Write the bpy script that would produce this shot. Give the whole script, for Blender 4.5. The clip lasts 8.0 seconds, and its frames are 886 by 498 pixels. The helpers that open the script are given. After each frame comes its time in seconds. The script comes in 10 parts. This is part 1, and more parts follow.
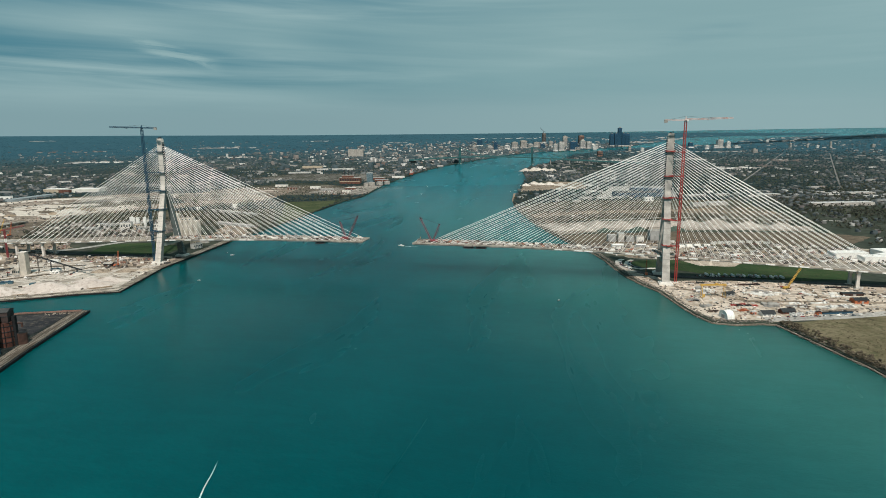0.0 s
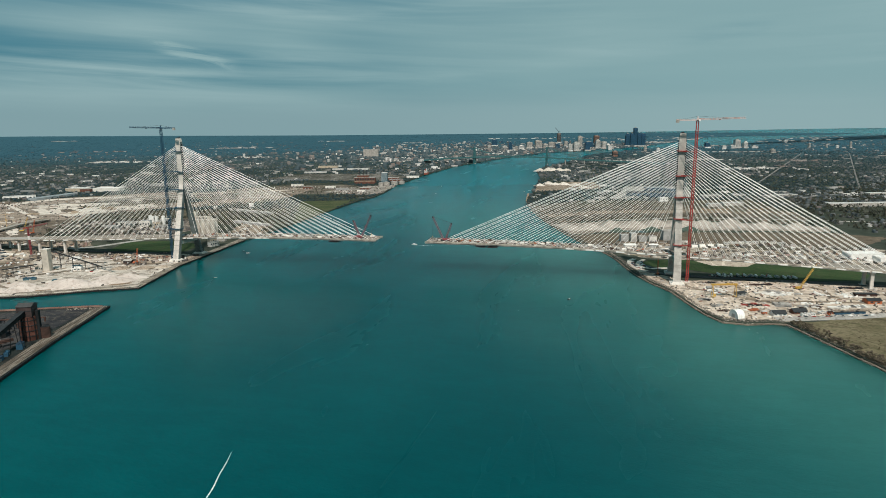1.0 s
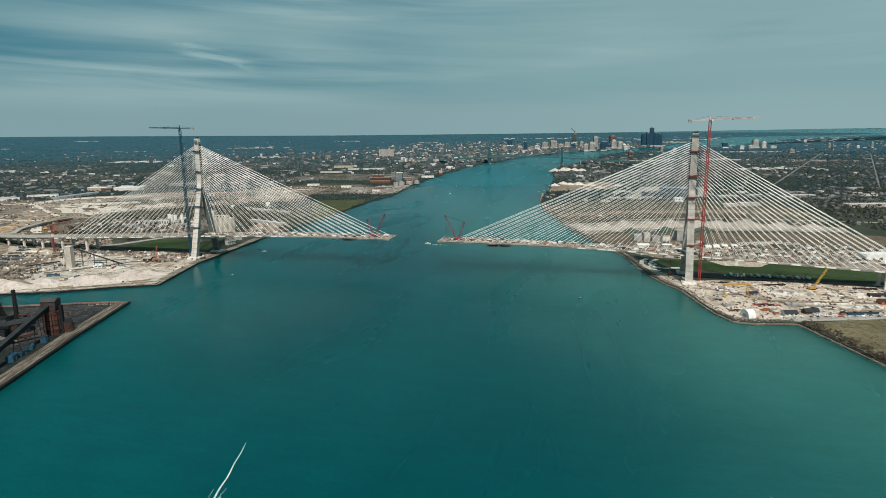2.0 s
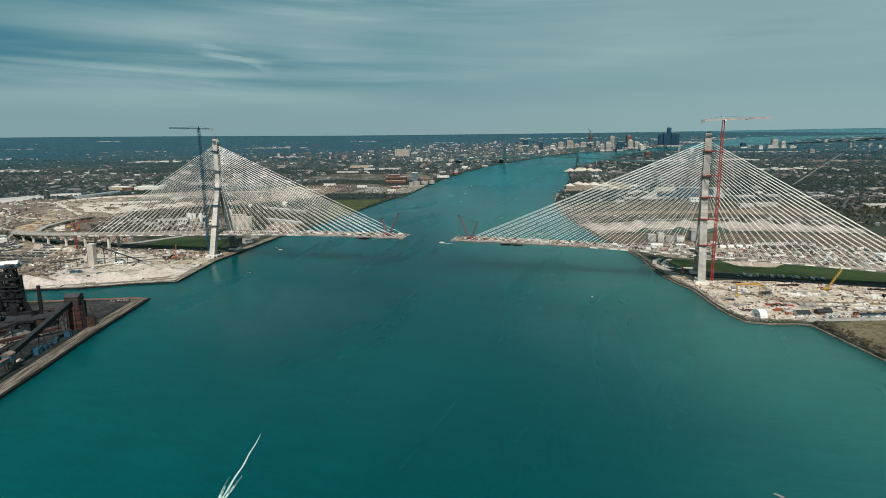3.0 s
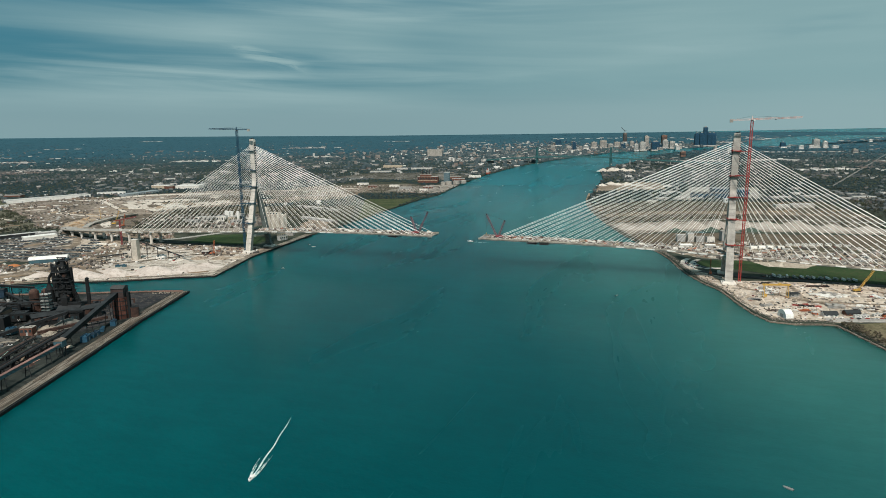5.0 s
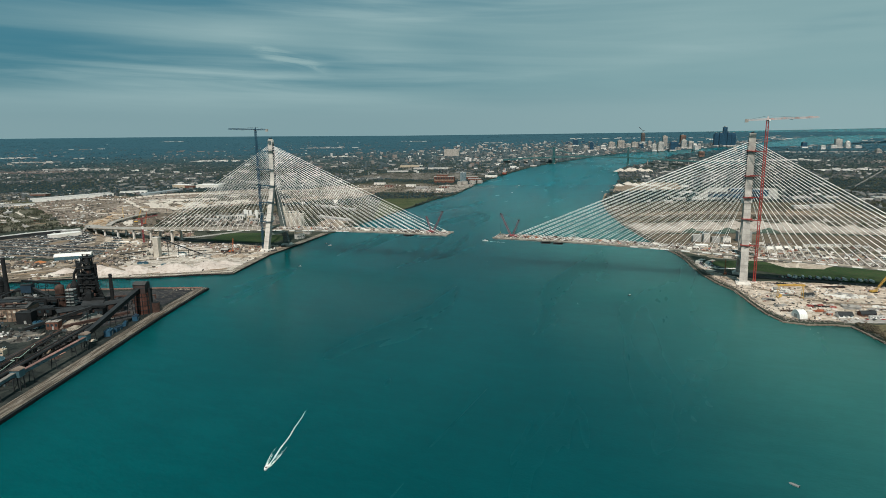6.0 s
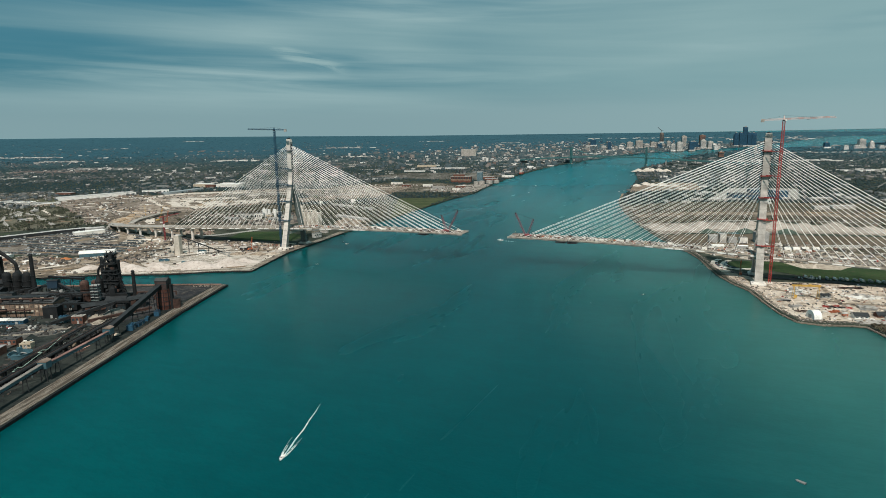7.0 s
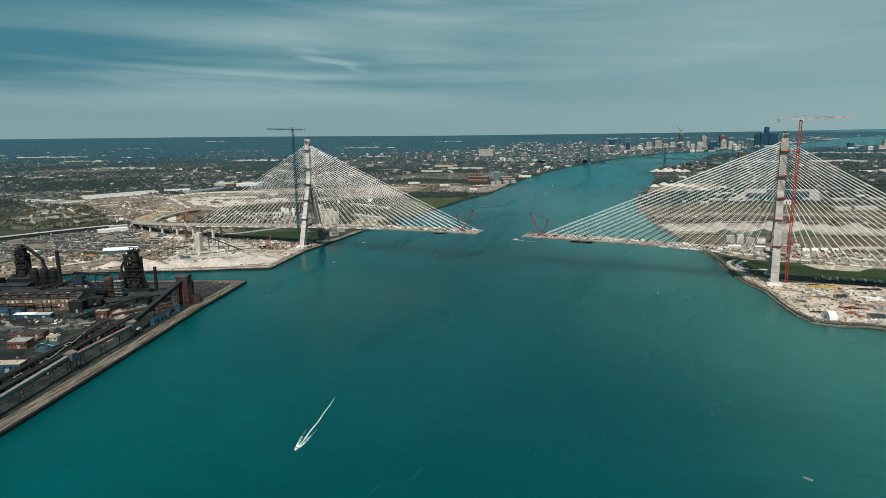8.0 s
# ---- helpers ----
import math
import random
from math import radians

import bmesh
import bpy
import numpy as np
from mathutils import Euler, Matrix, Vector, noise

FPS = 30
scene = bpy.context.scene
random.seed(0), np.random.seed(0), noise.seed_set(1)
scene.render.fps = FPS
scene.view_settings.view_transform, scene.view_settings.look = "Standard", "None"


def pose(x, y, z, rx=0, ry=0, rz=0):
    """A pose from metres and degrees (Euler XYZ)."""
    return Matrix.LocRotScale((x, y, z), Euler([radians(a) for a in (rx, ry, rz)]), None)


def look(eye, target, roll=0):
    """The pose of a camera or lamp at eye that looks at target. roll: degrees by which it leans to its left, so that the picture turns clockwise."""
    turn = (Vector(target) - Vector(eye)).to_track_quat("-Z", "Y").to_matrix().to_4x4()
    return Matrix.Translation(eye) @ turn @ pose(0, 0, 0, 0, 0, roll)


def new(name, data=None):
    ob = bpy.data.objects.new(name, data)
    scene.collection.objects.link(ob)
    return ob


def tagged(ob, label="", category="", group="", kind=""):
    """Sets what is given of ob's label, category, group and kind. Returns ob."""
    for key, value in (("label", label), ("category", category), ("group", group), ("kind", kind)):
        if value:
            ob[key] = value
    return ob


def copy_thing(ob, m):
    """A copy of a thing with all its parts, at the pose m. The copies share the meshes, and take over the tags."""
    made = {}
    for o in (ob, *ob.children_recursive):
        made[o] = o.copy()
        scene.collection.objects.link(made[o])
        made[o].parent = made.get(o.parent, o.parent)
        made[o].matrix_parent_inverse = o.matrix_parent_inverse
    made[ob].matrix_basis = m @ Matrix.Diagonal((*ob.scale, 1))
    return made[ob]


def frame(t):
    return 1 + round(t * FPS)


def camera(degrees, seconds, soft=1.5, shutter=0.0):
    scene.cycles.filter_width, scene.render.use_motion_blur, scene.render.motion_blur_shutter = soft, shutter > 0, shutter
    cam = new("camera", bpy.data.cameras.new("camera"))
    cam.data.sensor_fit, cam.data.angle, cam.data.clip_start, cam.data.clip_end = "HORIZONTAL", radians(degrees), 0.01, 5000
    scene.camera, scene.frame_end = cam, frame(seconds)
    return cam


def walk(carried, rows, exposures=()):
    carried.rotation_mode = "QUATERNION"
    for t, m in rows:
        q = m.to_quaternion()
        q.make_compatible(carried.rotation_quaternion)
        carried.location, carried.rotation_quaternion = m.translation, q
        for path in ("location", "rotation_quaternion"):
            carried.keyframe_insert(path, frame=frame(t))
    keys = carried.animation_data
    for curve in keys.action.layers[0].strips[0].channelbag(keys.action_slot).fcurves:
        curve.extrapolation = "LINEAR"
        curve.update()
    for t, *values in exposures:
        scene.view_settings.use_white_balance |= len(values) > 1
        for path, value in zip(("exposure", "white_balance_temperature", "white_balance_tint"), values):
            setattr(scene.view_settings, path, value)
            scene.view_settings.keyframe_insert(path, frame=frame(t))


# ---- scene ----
# ---------------------------------------------------------------- camera
PATH = [
    (0, (286.13, -971.93, 232.32), (83.32, -11.66, 40.66), -0.476),
    (0.5, (289.64, -976.38, 232.17), (74.85, -18.67, 40.71), -0.489),
    (1, (293.18, -980.84, 232.09), (66.27, -25.89, 40.82), -0.505),
    (1.5, (296.76, -985.29, 232.08), (57.59, -33.31, 40.97), -0.524),
    (3, (307.68, -998.56, 232.32), (31.00, -56.71, 41.61), -0.594),
    (3.5, (311.39, -1002.93, 232.46), (22.00, -64.88, 41.87), -0.619),
    (4, (315.13, -1007.25, 232.61), (12.93, -73.23, 42.13), -0.643),
    (4.5, (318.91, -1011.52, 232.76), (3.82, -81.75, 42.40), -0.666),
    (6, (330.47, -1023.97, 233.07), (-23.70, -108.28, 43.13), -0.722),
    (6.5, (334.40, -1027.96, 233.10), (-32.90, -117.42, 43.33), -0.734),
    (7, (338.37, -1031.87, 233.06), (-42.10, -126.71, 43.50), -0.741),
    (7.5, (342.37, -1035.68, 232.96), (-51.28, -136.13, 43.63), -0.743),
    (8, (346.42, -1039.38, 232.78), (-60.45, -145.67, 43.71), -0.739),
]
cam = camera(71.6, 8.0, soft=0.85)
walk(cam, [(t, look(eye, target, roll)) for t, eye, target, roll in PATH])

# ---------------------------------------------------------------- plan
# x runs along the bridge, y up the river, z = 0 is the water. Land past FAR_FROM metres is drawn
# together towards the horizon, so that the far shore keeps its bearing and its apparent size.
ORIGIN = np.array([316.0, -1005.0, 232.5])
AHEAD = np.array([-0.308, 0.951])
ASIDE = np.array([0.951, 0.308])
FAR_FROM, FAR_END = 2600.0, 4750.0
BETA = 1 / FAR_END
ALPHA = 1 - FAR_FROM / FAR_END


def depth_of(x, y):
    return (x - ORIGIN[0]) * AHEAD[0] + (y - ORIGIN[1]) * AHEAD[1]


def shrink(x, y):
    d = depth_of(x, y)
    return 1.0 if d <= FAR_FROM else 1 / (ALPHA + BETA * d)


def far(x, y, z=0.0):
    s = shrink(x, y)
    return Vector((ORIGIN[0] + (x - ORIGIN[0]) * s, ORIGIN[1] + (y - ORIGIN[1]) * s, ORIGIN[2] + (z - ORIGIN[2]) * s))


def far_rows(p):
    p = np.asarray(p, float)
    d = (p[:, :2] - ORIGIN[:2]) @ AHEAD
    s = np.where(d <= FAR_FROM, 1.0, 1 / (ALPHA + BETA * np.maximum(d, FAR_FROM)))
    return ORIGIN + (p - ORIGIN) * s[:, None]


# ---------------------------------------------------------------- world and sun
SUN_FROM = Vector((0.24, -0.567, 0.788)).normalized()
world = bpy.data.worlds.new("sky")
scene.world = world
world.use_nodes = True
wn, wl = world.node_tree.nodes, world.node_tree.links
wn.clear()


def wnode(kind, **kw):
    n = wn.new(kind)
    for k, v in kw.items():
        n.inputs[k].default_value = v
    return n


sky = wn.new("ShaderNodeTexSky")
sky.sky_type = "NISHITA"
sky.sun_disc = False
sky.sun_elevation = math.asin(SUN_FROM.z)
sky.sun_rotation = math.atan2(SUN_FROM.x, SUN_FROM.y)
sky.air_density, sky.dust_density, sky.ozone_density = 1.2, 2.0, 2.0
coord = wn.new("ShaderNodeTexCoord")
split = wn.new("ShaderNodeSeparateXYZ")
wl.new(coord.outputs["Generated"], split.inputs[0])


def wmath(op, a, b=None, clamp=False):
    n = wn.new("ShaderNodeMath")
    n.operation, n.use_clamp = op, clamp
    for i, v in enumerate((a, b)):
        if v is None:
            continue
        if isinstance(v, (int, float)):
            n.inputs[i].default_value = v
        else:
            wl.new(v, n.inputs[i])
    return n.outputs[0]


up = wmath("MAXIMUM", split.outputs[2], 0.0)


def wdot(v):
    n = wn.new("ShaderNodeVectorMath")
    n.operation = "DOT_PRODUCT"
    wl.new(coord.outputs["Generated"], n.inputs[0])
    n.inputs[1].default_value = v
    return n.outputs["Value"]


def wnoise(size, rise, lean, detail, shift, distort=0.0, rough=0.5):
    """Streaks that lie along the horizon: size across, rise in height, lean the way they fall."""
    c = wn.new("ShaderNodeCombineXYZ")
    wl.new(wmath("ADD", wmath("MULTIPLY", split.outputs[0], size), shift), c.inputs[0])
    wl.new(wmath("MULTIPLY", split.outputs[1], size), c.inputs[1])
    wl.new(wmath("MULTIPLY", wmath("ADD", split.outputs[2], wdot((ASIDE[0] * lean, ASIDE[1] * lean, 0))), rise), c.inputs[2])
    n = wnode("ShaderNodeTexNoise", Scale=1.0, Detail=detail, Roughness=rough, Distortion=distort)
    wl.new(c.outputs[0], n.inputs["Vector"])
    return n.outputs[0]


def wramp(v, lo, hi):
    n = wn.new("ShaderNodeMapRange")
    n.interpolation_type = "SMOOTHSTEP"
    n.inputs[1].default_value, n.inputs[2].default_value = lo, hi
    wl.new(v, n.inputs[0])
    return n.outputs[0]


def wmix(fac, a, b):
    n = wn.new("ShaderNodeMix")
    n.data_type = "RGBA"
    if isinstance(fac, (int, float)):
        n.inputs[0].default_value = fac
    else:
        wl.new(fac, n.inputs[0])
    for i, v in ((6, a), (7, b)):
        if isinstance(v, tuple):
            n.inputs[i].default_value = (*v, 1)
        else:
            wl.new(v, n.inputs[i])
    return n.outputs[2]


# thin streaked cloud over a teal-blue spring sky, thicker to the east
aside = wdot((ASIDE[0], ASIDE[1], 0))
broad = wnoise(1.5, 9.0, 0.03, 2, 4.3, 0.3)
streak = wnoise(1.7, 22.0, 0.028, 4, 1.7, 0.4)
fine = wnoise(3.2, 55.0, 0.03, 5, 7.7, 0.7, 0.55)
wisp = wnoise(9.0, 60.0, 0.10, 5, 2.2, 1.6, 0.65)
veil = wmath("ADD", wmath("MULTIPLY", broad, 0.70), wmath("ADD", wmath("MULTIPLY", streak, 0.24), wmath("MULTIPLY", fine, 0.09)))
veil = wmath("ADD", wmath("ADD", veil, 0.06), wmath("MULTIPLY", aside, 0.42))


def bump(v, at, half):
    """1 at the given value, falling to 0 on both sides."""
    return wmath("SUBTRACT", 1.0, wramp(wmath("ABSOLUTE", wmath("SUBTRACT", v, at)), half * 0.25, half))


# clearer, bluer gaps: a long band low in the west, one high in the west, a small rift in the east
height = wmath("ADD", wmath("ADD", up, wmath("MULTIPLY", aside, 0.022)), wmath("MULTIPLY", wmath("SUBTRACT", streak, 0.5), 0.034))
west = wmath("SUBTRACT", 1.0, wramp(aside, -0.35, 0.28))
gap = wmath("MULTIPLY", bump(height, 0.082, 0.040), west)
gap = wmath("ADD", gap, wmath("MULTIPLY", wmath("MULTIPLY", bump(height, 0.112, 0.012), wmath("SUBTRACT", 1.0, wramp(aside, -0.7, -0.25))), 0.5))
gap = wmath("ADD", gap, wmath("MULTIPLY", wmath("MULTIPLY", wramp(height, 0.142, 0.185), wmath("SUBTRACT", 1.0, wramp(aside, -0.15, 0.45))), 0.75))
gap = wmath("ADD", gap, wmath("MULTIPLY", wmath("MULTIPLY", bump(aside, 0.48, 0.10), bump(wmath("SUBTRACT", up, wmath("MULTIPLY", aside, 0.10)), 0.084, 0.018)), 0.55))
gap = wmath("MULTIPLY", gap, wramp(wmath("ADD", wmath("MULTIPLY", fine, 0.6), wmath("MULTIPLY", streak, 0.6)), 0.95, 0.38))
# a torn wisp before the band
tuft = wmath("MULTIPLY", wmath("MULTIPLY", bump(aside, -0.285, 0.07), bump(wmath("ADD", up, wmath("MULTIPLY", aside, 0.25)), 0.0385, 0.013)), wramp(wisp, 0.35, 0.7))
veil = wmath("SUBTRACT", wmath("ADD", wmath("ADD", veil, 0.24), wmath("MULTIPLY", tuft, 0.35)), wmath("MULTIPLY", gap, 0.30))
cover = wramp(veil, 0.30, 0.88)
tint = wn.new("ShaderNodeVectorMath")
tint.operation = "MULTIPLY"
wl.new(sky.outputs[0], tint.inputs[0])
tint.inputs[1].default_value = (0.030, 0.055, 0.055)
clear = wmix(0.85, tint.outputs[0], (0.052, 0.198, 0.272))
cloud = wmix(wramp(wmath("ADD", wmath("ADD", wmath("MULTIPLY", streak, 0.5), wmath("MULTIPLY", broad, 0.5)), wmath("MULTIPLY", fine, 0.22)), 0.44, 0.82), (0.234, 0.386, 0.408), (0.314, 0.464, 0.480))
mixed = wmix(cover, clear, cloud)
# towards the horizon the cloud closes to an even veil
haze = wramp(up, 0.010, 0.075)
mixed = wmix(haze, wmix(wramp(aside, -0.25, 0.6), (0.222, 0.350, 0.378), (0.268, 0.405, 0.424)), mixed)
# below the horizon: dull ground light
mixed = wmix(wramp(split.outputs[2], -0.03, -0.012), (0.05, 0.09, 0.09), mixed)
back = wn.new("ShaderNodeBackground")
back.inputs[1].default_value = 1.0
wl.new(mixed, back.inputs[0])
wl.new(back.outputs[0], wn.new("ShaderNodeOutputWorld").inputs[0])

sun = new("sun", bpy.data.lights.new("sun", "SUN"))
sun.data.energy, sun.data.angle, sun.data.color = 4.3, radians(0.6), (1.0, 0.915, 0.82)
sun.matrix_world = look(tuple(SUN_FROM * 3000), (0, 0, 0))
scene.view_settings.exposure = 0.0


# ---------------------------------------------------------------- materials
class Mat:
    """A small builder of node materials."""

    def __init__(self, name, rough=0.8, metal=0.0, spec=0.3):
        self.m = bpy.data.materials.new(name)
        self.m.use_nodes = True
        self.n, self.l = self.m.node_tree.nodes, self.m.node_tree.links
        self.b = self.n["Principled BSDF"]
        self.b.inputs["Roughness"].default_value = rough
        self.b.inputs["Metallic"].default_value = metal
        self.b.inputs["Specular IOR Level"].default_value = spec

    def put(self, v, socket):
        if isinstance(v, tuple) and len(v) == 3 and socket.type == "RGBA":
            socket.default_value = (*v, 1)
        elif isinstance(v, (int, float, tuple)):
            socket.default_value = v
        else:
            self.l.new(v, socket)

    def math(self, op, a, b=0.0, clamp=False):
        n = self.n.new("ShaderNodeMath")
        n.operation, n.use_clamp = op, clamp
        self.put(a, n.inputs[0]), self.put(b, n.inputs[1])
        return n.outputs[0]

    def vmath(self, op, a, b=(0, 0, 0), out=0):
        n = self.n.new("ShaderNodeVectorMath")
        n.operation = op
        self.put(a, n.inputs[0])
        self.put(b, n.inputs[3] if op == "SCALE" else n.inputs[1])
        return n.outputs[out]

    def place(self):
        return self.n.new("ShaderNodeNewGeometry").outputs["Position"]

    def plan(self):
        """True plan coordinates, also where the far land is drawn together."""
        off = self.vmath("SUBTRACT", self.place(), tuple(ORIGIN))
        d = self.math("MAXIMUM", self.vmath("DOT_PRODUCT", off, (AHEAD[0], AHEAD[1], 0), 1), FAR_FROM)
        ratio = self.math("DIVIDE", ALPHA, self.math("MAXIMUM", self.math("SUBTRACT", 1.0, self.math("MULTIPLY", d, BETA)), 0.02))
        return self.vmath("ADD", self.vmath("SCALE", off, ratio), tuple(ORIGIN))

    def noise(self, scale, detail=4, vec=None, rough=0.6, distort=0.0, stretch=None, turn=0.0, color=False):
        n = self.n.new("ShaderNodeTexNoise")
        n.inputs["Scale"].default_value, n.inputs["Detail"].default_value = scale, detail
        n.inputs["Roughness"].default_value, n.inputs["Distortion"].default_value = rough, distort
        v = vec if vec is not None else self.place()
        if stretch or turn:
            m = self.n.new("ShaderNodeMapping")
            m.inputs["Scale"].default_value = stretch or (1, 1, 1)
            m.inputs["Rotation"].default_value = (0, 0, turn)
            self.l.new(v, m.inputs[0])
            v = m.outputs[0]
        self.l.new(v, n.inputs["Vector"])
        return n.outputs[1 if color else 0]

    def cells(self, scale, vec=None, stretch=None, turn=0.0, out="Color"):
        n = self.n.new("ShaderNodeTexVoronoi")
        n.inputs["Scale"].default_value = scale
        v = vec if vec is not None else self.place()
        if stretch or turn:
            m = self.n.new("ShaderNodeMapping")
            m.inputs["Scale"].default_value = stretch or (1, 1, 1)
            m.inputs["Rotation"].default_value = (0, 0, turn)
            self.l.new(v, m.inputs[0])
            v = m.outputs[0]
        self.l.new(v, n.inputs["Vector"])
        return n.outputs[out]

    def ramp(self, v, lo, hi, a=0.0, b=1.0):
        n = self.n.new("ShaderNodeMapRange")
        n.interpolation_type = "SMOOTHSTEP"
        self.put(v, n.inputs[0])
        n.inputs[1].default_value, n.inputs[2].default_value = lo, hi
        n.inputs[3].default_value, n.inputs[4].default_value = a, b
        return n.outputs[0]

    def mix(self, fac, a, b, how="MIX"):
        n = self.n.new("ShaderNodeMix")
        n.data_type, n.blend_type = "RGBA", how
        self.put(fac, n.inputs[0]), self.put(a, n.inputs[6]), self.put(b, n.inputs[7])
        return n.outputs[2]

    def pick(self, v, stops):
        n = self.n.new("ShaderNodeValToRGB")
        e = n.color_ramp.elements
        e[0].position, e[0].color = stops[0][0], (*stops[0][1], 1)
        e[1].position, e[1].color = stops[-1][0], (*stops[-1][1], 1)
        for p, c in stops[1:-1]:
            e.new(p).color = (*c, 1)
        self.put(v, n.inputs[0])
        return n.outputs[0]

    def each(self):
        return self.n.new("ShaderNodeObjectInfo").outputs["Random"]

    def island(self):
        return self.n.new("ShaderNodeNewGeometry").outputs["Random Per Island"]

    def bump(self, v, dist, strength=0.6):
        n = self.n.new("ShaderNodeBump")
        n.inputs["Distance"].default_value, n.inputs["Strength"].default_value = dist, strength
        self.l.new(v, n.inputs["Height"])
        self.l.new(n.outputs[0], self.b.inputs["Normal"])
        return self

    def color(self, c):
        self.put(c, self.b.inputs["Base Color"])
        return self

    def rough(self, v):
        self.put(v, self.b.inputs["Roughness"])
        return self


def worn(name, base, rough=0.7, metal=0.0, vary=0.35, scale=0.12, stain=None, spread=0.0):
    """Painted or bare stuff with grain, streaks and stains at two scales."""
    m = Mat(name, rough, metal)
    dark = tuple(c * (1 - vary) for c in base)
    light = tuple(min(1, c * (1 + vary * 0.5)) for c in base)
    c = m.mix(m.ramp(m.noise(scale, 5), 0.3, 0.7), dark, light)
    c = m.mix(m.ramp(m.noise(scale * 9, 3, stretch=(1, 1, 0.25)), 0.45, 0.8, 0.0, 0.55), c, stain or tuple(c2 * 0.55 for c2 in base))
    if spread:
        c = m.mix(m.math("MULTIPLY", m.each(), spread), c, tuple(x * 0.45 for x in base))
    return m.color(c).m


# water: deep teal, slightly turbid, barely rippled
w = Mat("river_water", 0.2, 0.0, 0.05)
w.b.inputs["Specular Tint"].default_value = (0.12, 0.78, 0.92, 1)
w.b.subsurface_method = "BURLEY"
w.b.inputs["Subsurface Weight"].default_value = 1.0
w.b.inputs["Subsurface Radius"].default_value = (1.0, 1.0, 1.0)
w.b.inputs["Subsurface Scale"].default_value = 240.0
pl = w.plan()
cur = w.noise(0.0022, 4, pl, distort=1.0, stretch=(1.6, 0.6, 1))
shallow = w.ramp(w.noise(0.0016, 3, pl, distort=0.4), 0.35, 0.7)
base = w.mix(shallow, (0.0, 0.051, 0.059), (0.0, 0.060, 0.069))
base = w.mix(w.ramp(cur, 0.5, 0.75, 0, 0.4), base, (0.0, 0.075, 0.083))
# silt off the east bank; its y slope paints in the view's darker foreground
sx = w.n.new("ShaderNodeSeparateXYZ")
w.l.new(pl, sx.inputs[0])
silt = w.math("ADD", w.math("ADD", w.math("MULTIPLY", sx.outputs[0], 0.004), w.math("MULTIPLY", sx.outputs[1], 0.0020)), w.math("ADD", w.math("MULTIPLY", w.noise(0.0035, 3, pl, distort=0.6), 0.8), 0.3))
base = w.mix(w.ramp(silt, 0.55, 2.45), base, (0.027, 0.136, 0.123))
shelf = w.math("ADD", w.math("ADD", w.math("MULTIPLY", sx.outputs[0], -0.004), w.math("MULTIPLY", sx.outputs[1], -0.0012)), w.math("SUBTRACT", w.math("MULTIPLY", w.noise(0.004, 3, pl, distort=0.6), 0.7), 0.15))
base = w.mix(w.ramp(shelf, 0.6, 2.2), base, (0.0, 0.092, 0.098))
# upriver the colour pales: distant haze and sky reflection painted in
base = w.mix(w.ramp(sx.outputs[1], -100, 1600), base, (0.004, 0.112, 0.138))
# wind-combed streaks and small waves, their darker sides painted into the colour
comb = w.math("ADD", w.noise(0.030, 5, pl, 0.65, 0.6, (0.5, 1.5, 1), 0.32), w.math("MULTIPLY", w.noise(0.16, 3, pl, 0.6, 0.3, (0.6, 1.3, 1), 0.32), 0.5))
base = w.mix(w.ramp(comb, 0.55, 0.95, 0.0, 1.0), w.mix(1.0, base, (0.88, 0.90, 0.90), "MULTIPLY"), w.mix(1.0, base, (1.0, 1.0, 1.0), "MULTIPLY"))
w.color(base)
w.rough(w.ramp(w.noise(0.004, 4, pl, stretch=(2.2, 0.5, 1), distort=0.8), 0.35, 0.7, 0.16, 0.3))
rip = w.math("ADD", w.noise(0.22, 3, stretch=(1, 1.8, 1), turn=0.4), w.math("MULTIPLY", w.noise(0.9, 2), 0.3))
w.bump(rip, 0.5, 0.3)
WATER = w.m

# land: spring scrub, bare soil, lots and lawns; far off, distance haze is painted in as blue
g = Mat("land", 0.95, 0.0, 0.1)
pl = g.plan()
n1 = g.noise(0.0035, 6, pl, 0.65)
n2 = g.noise(0.03, 5, pl, 0.7)
c = g.pick(n1, [(0.3, (0.026, 0.040, 0.032)), (0.48, (0.045, 0.056, 0.044)), (0.60, (0.072, 0.076, 0.058)), (0.74, (0.15, 0.135, 0.112))])
c = g.mix(g.ramp(n2, 0.35, 0.65), c, (0.032, 0.040, 0.030), "MIX")
c = g.mix(g.ramp(g.noise(0.009, 3, pl), 0.6, 0.7, 0.0, 0.6), c, (0.05, 0.075, 0.03))
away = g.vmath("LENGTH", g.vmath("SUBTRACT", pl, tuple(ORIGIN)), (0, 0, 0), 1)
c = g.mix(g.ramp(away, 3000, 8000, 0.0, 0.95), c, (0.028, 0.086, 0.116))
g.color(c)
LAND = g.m


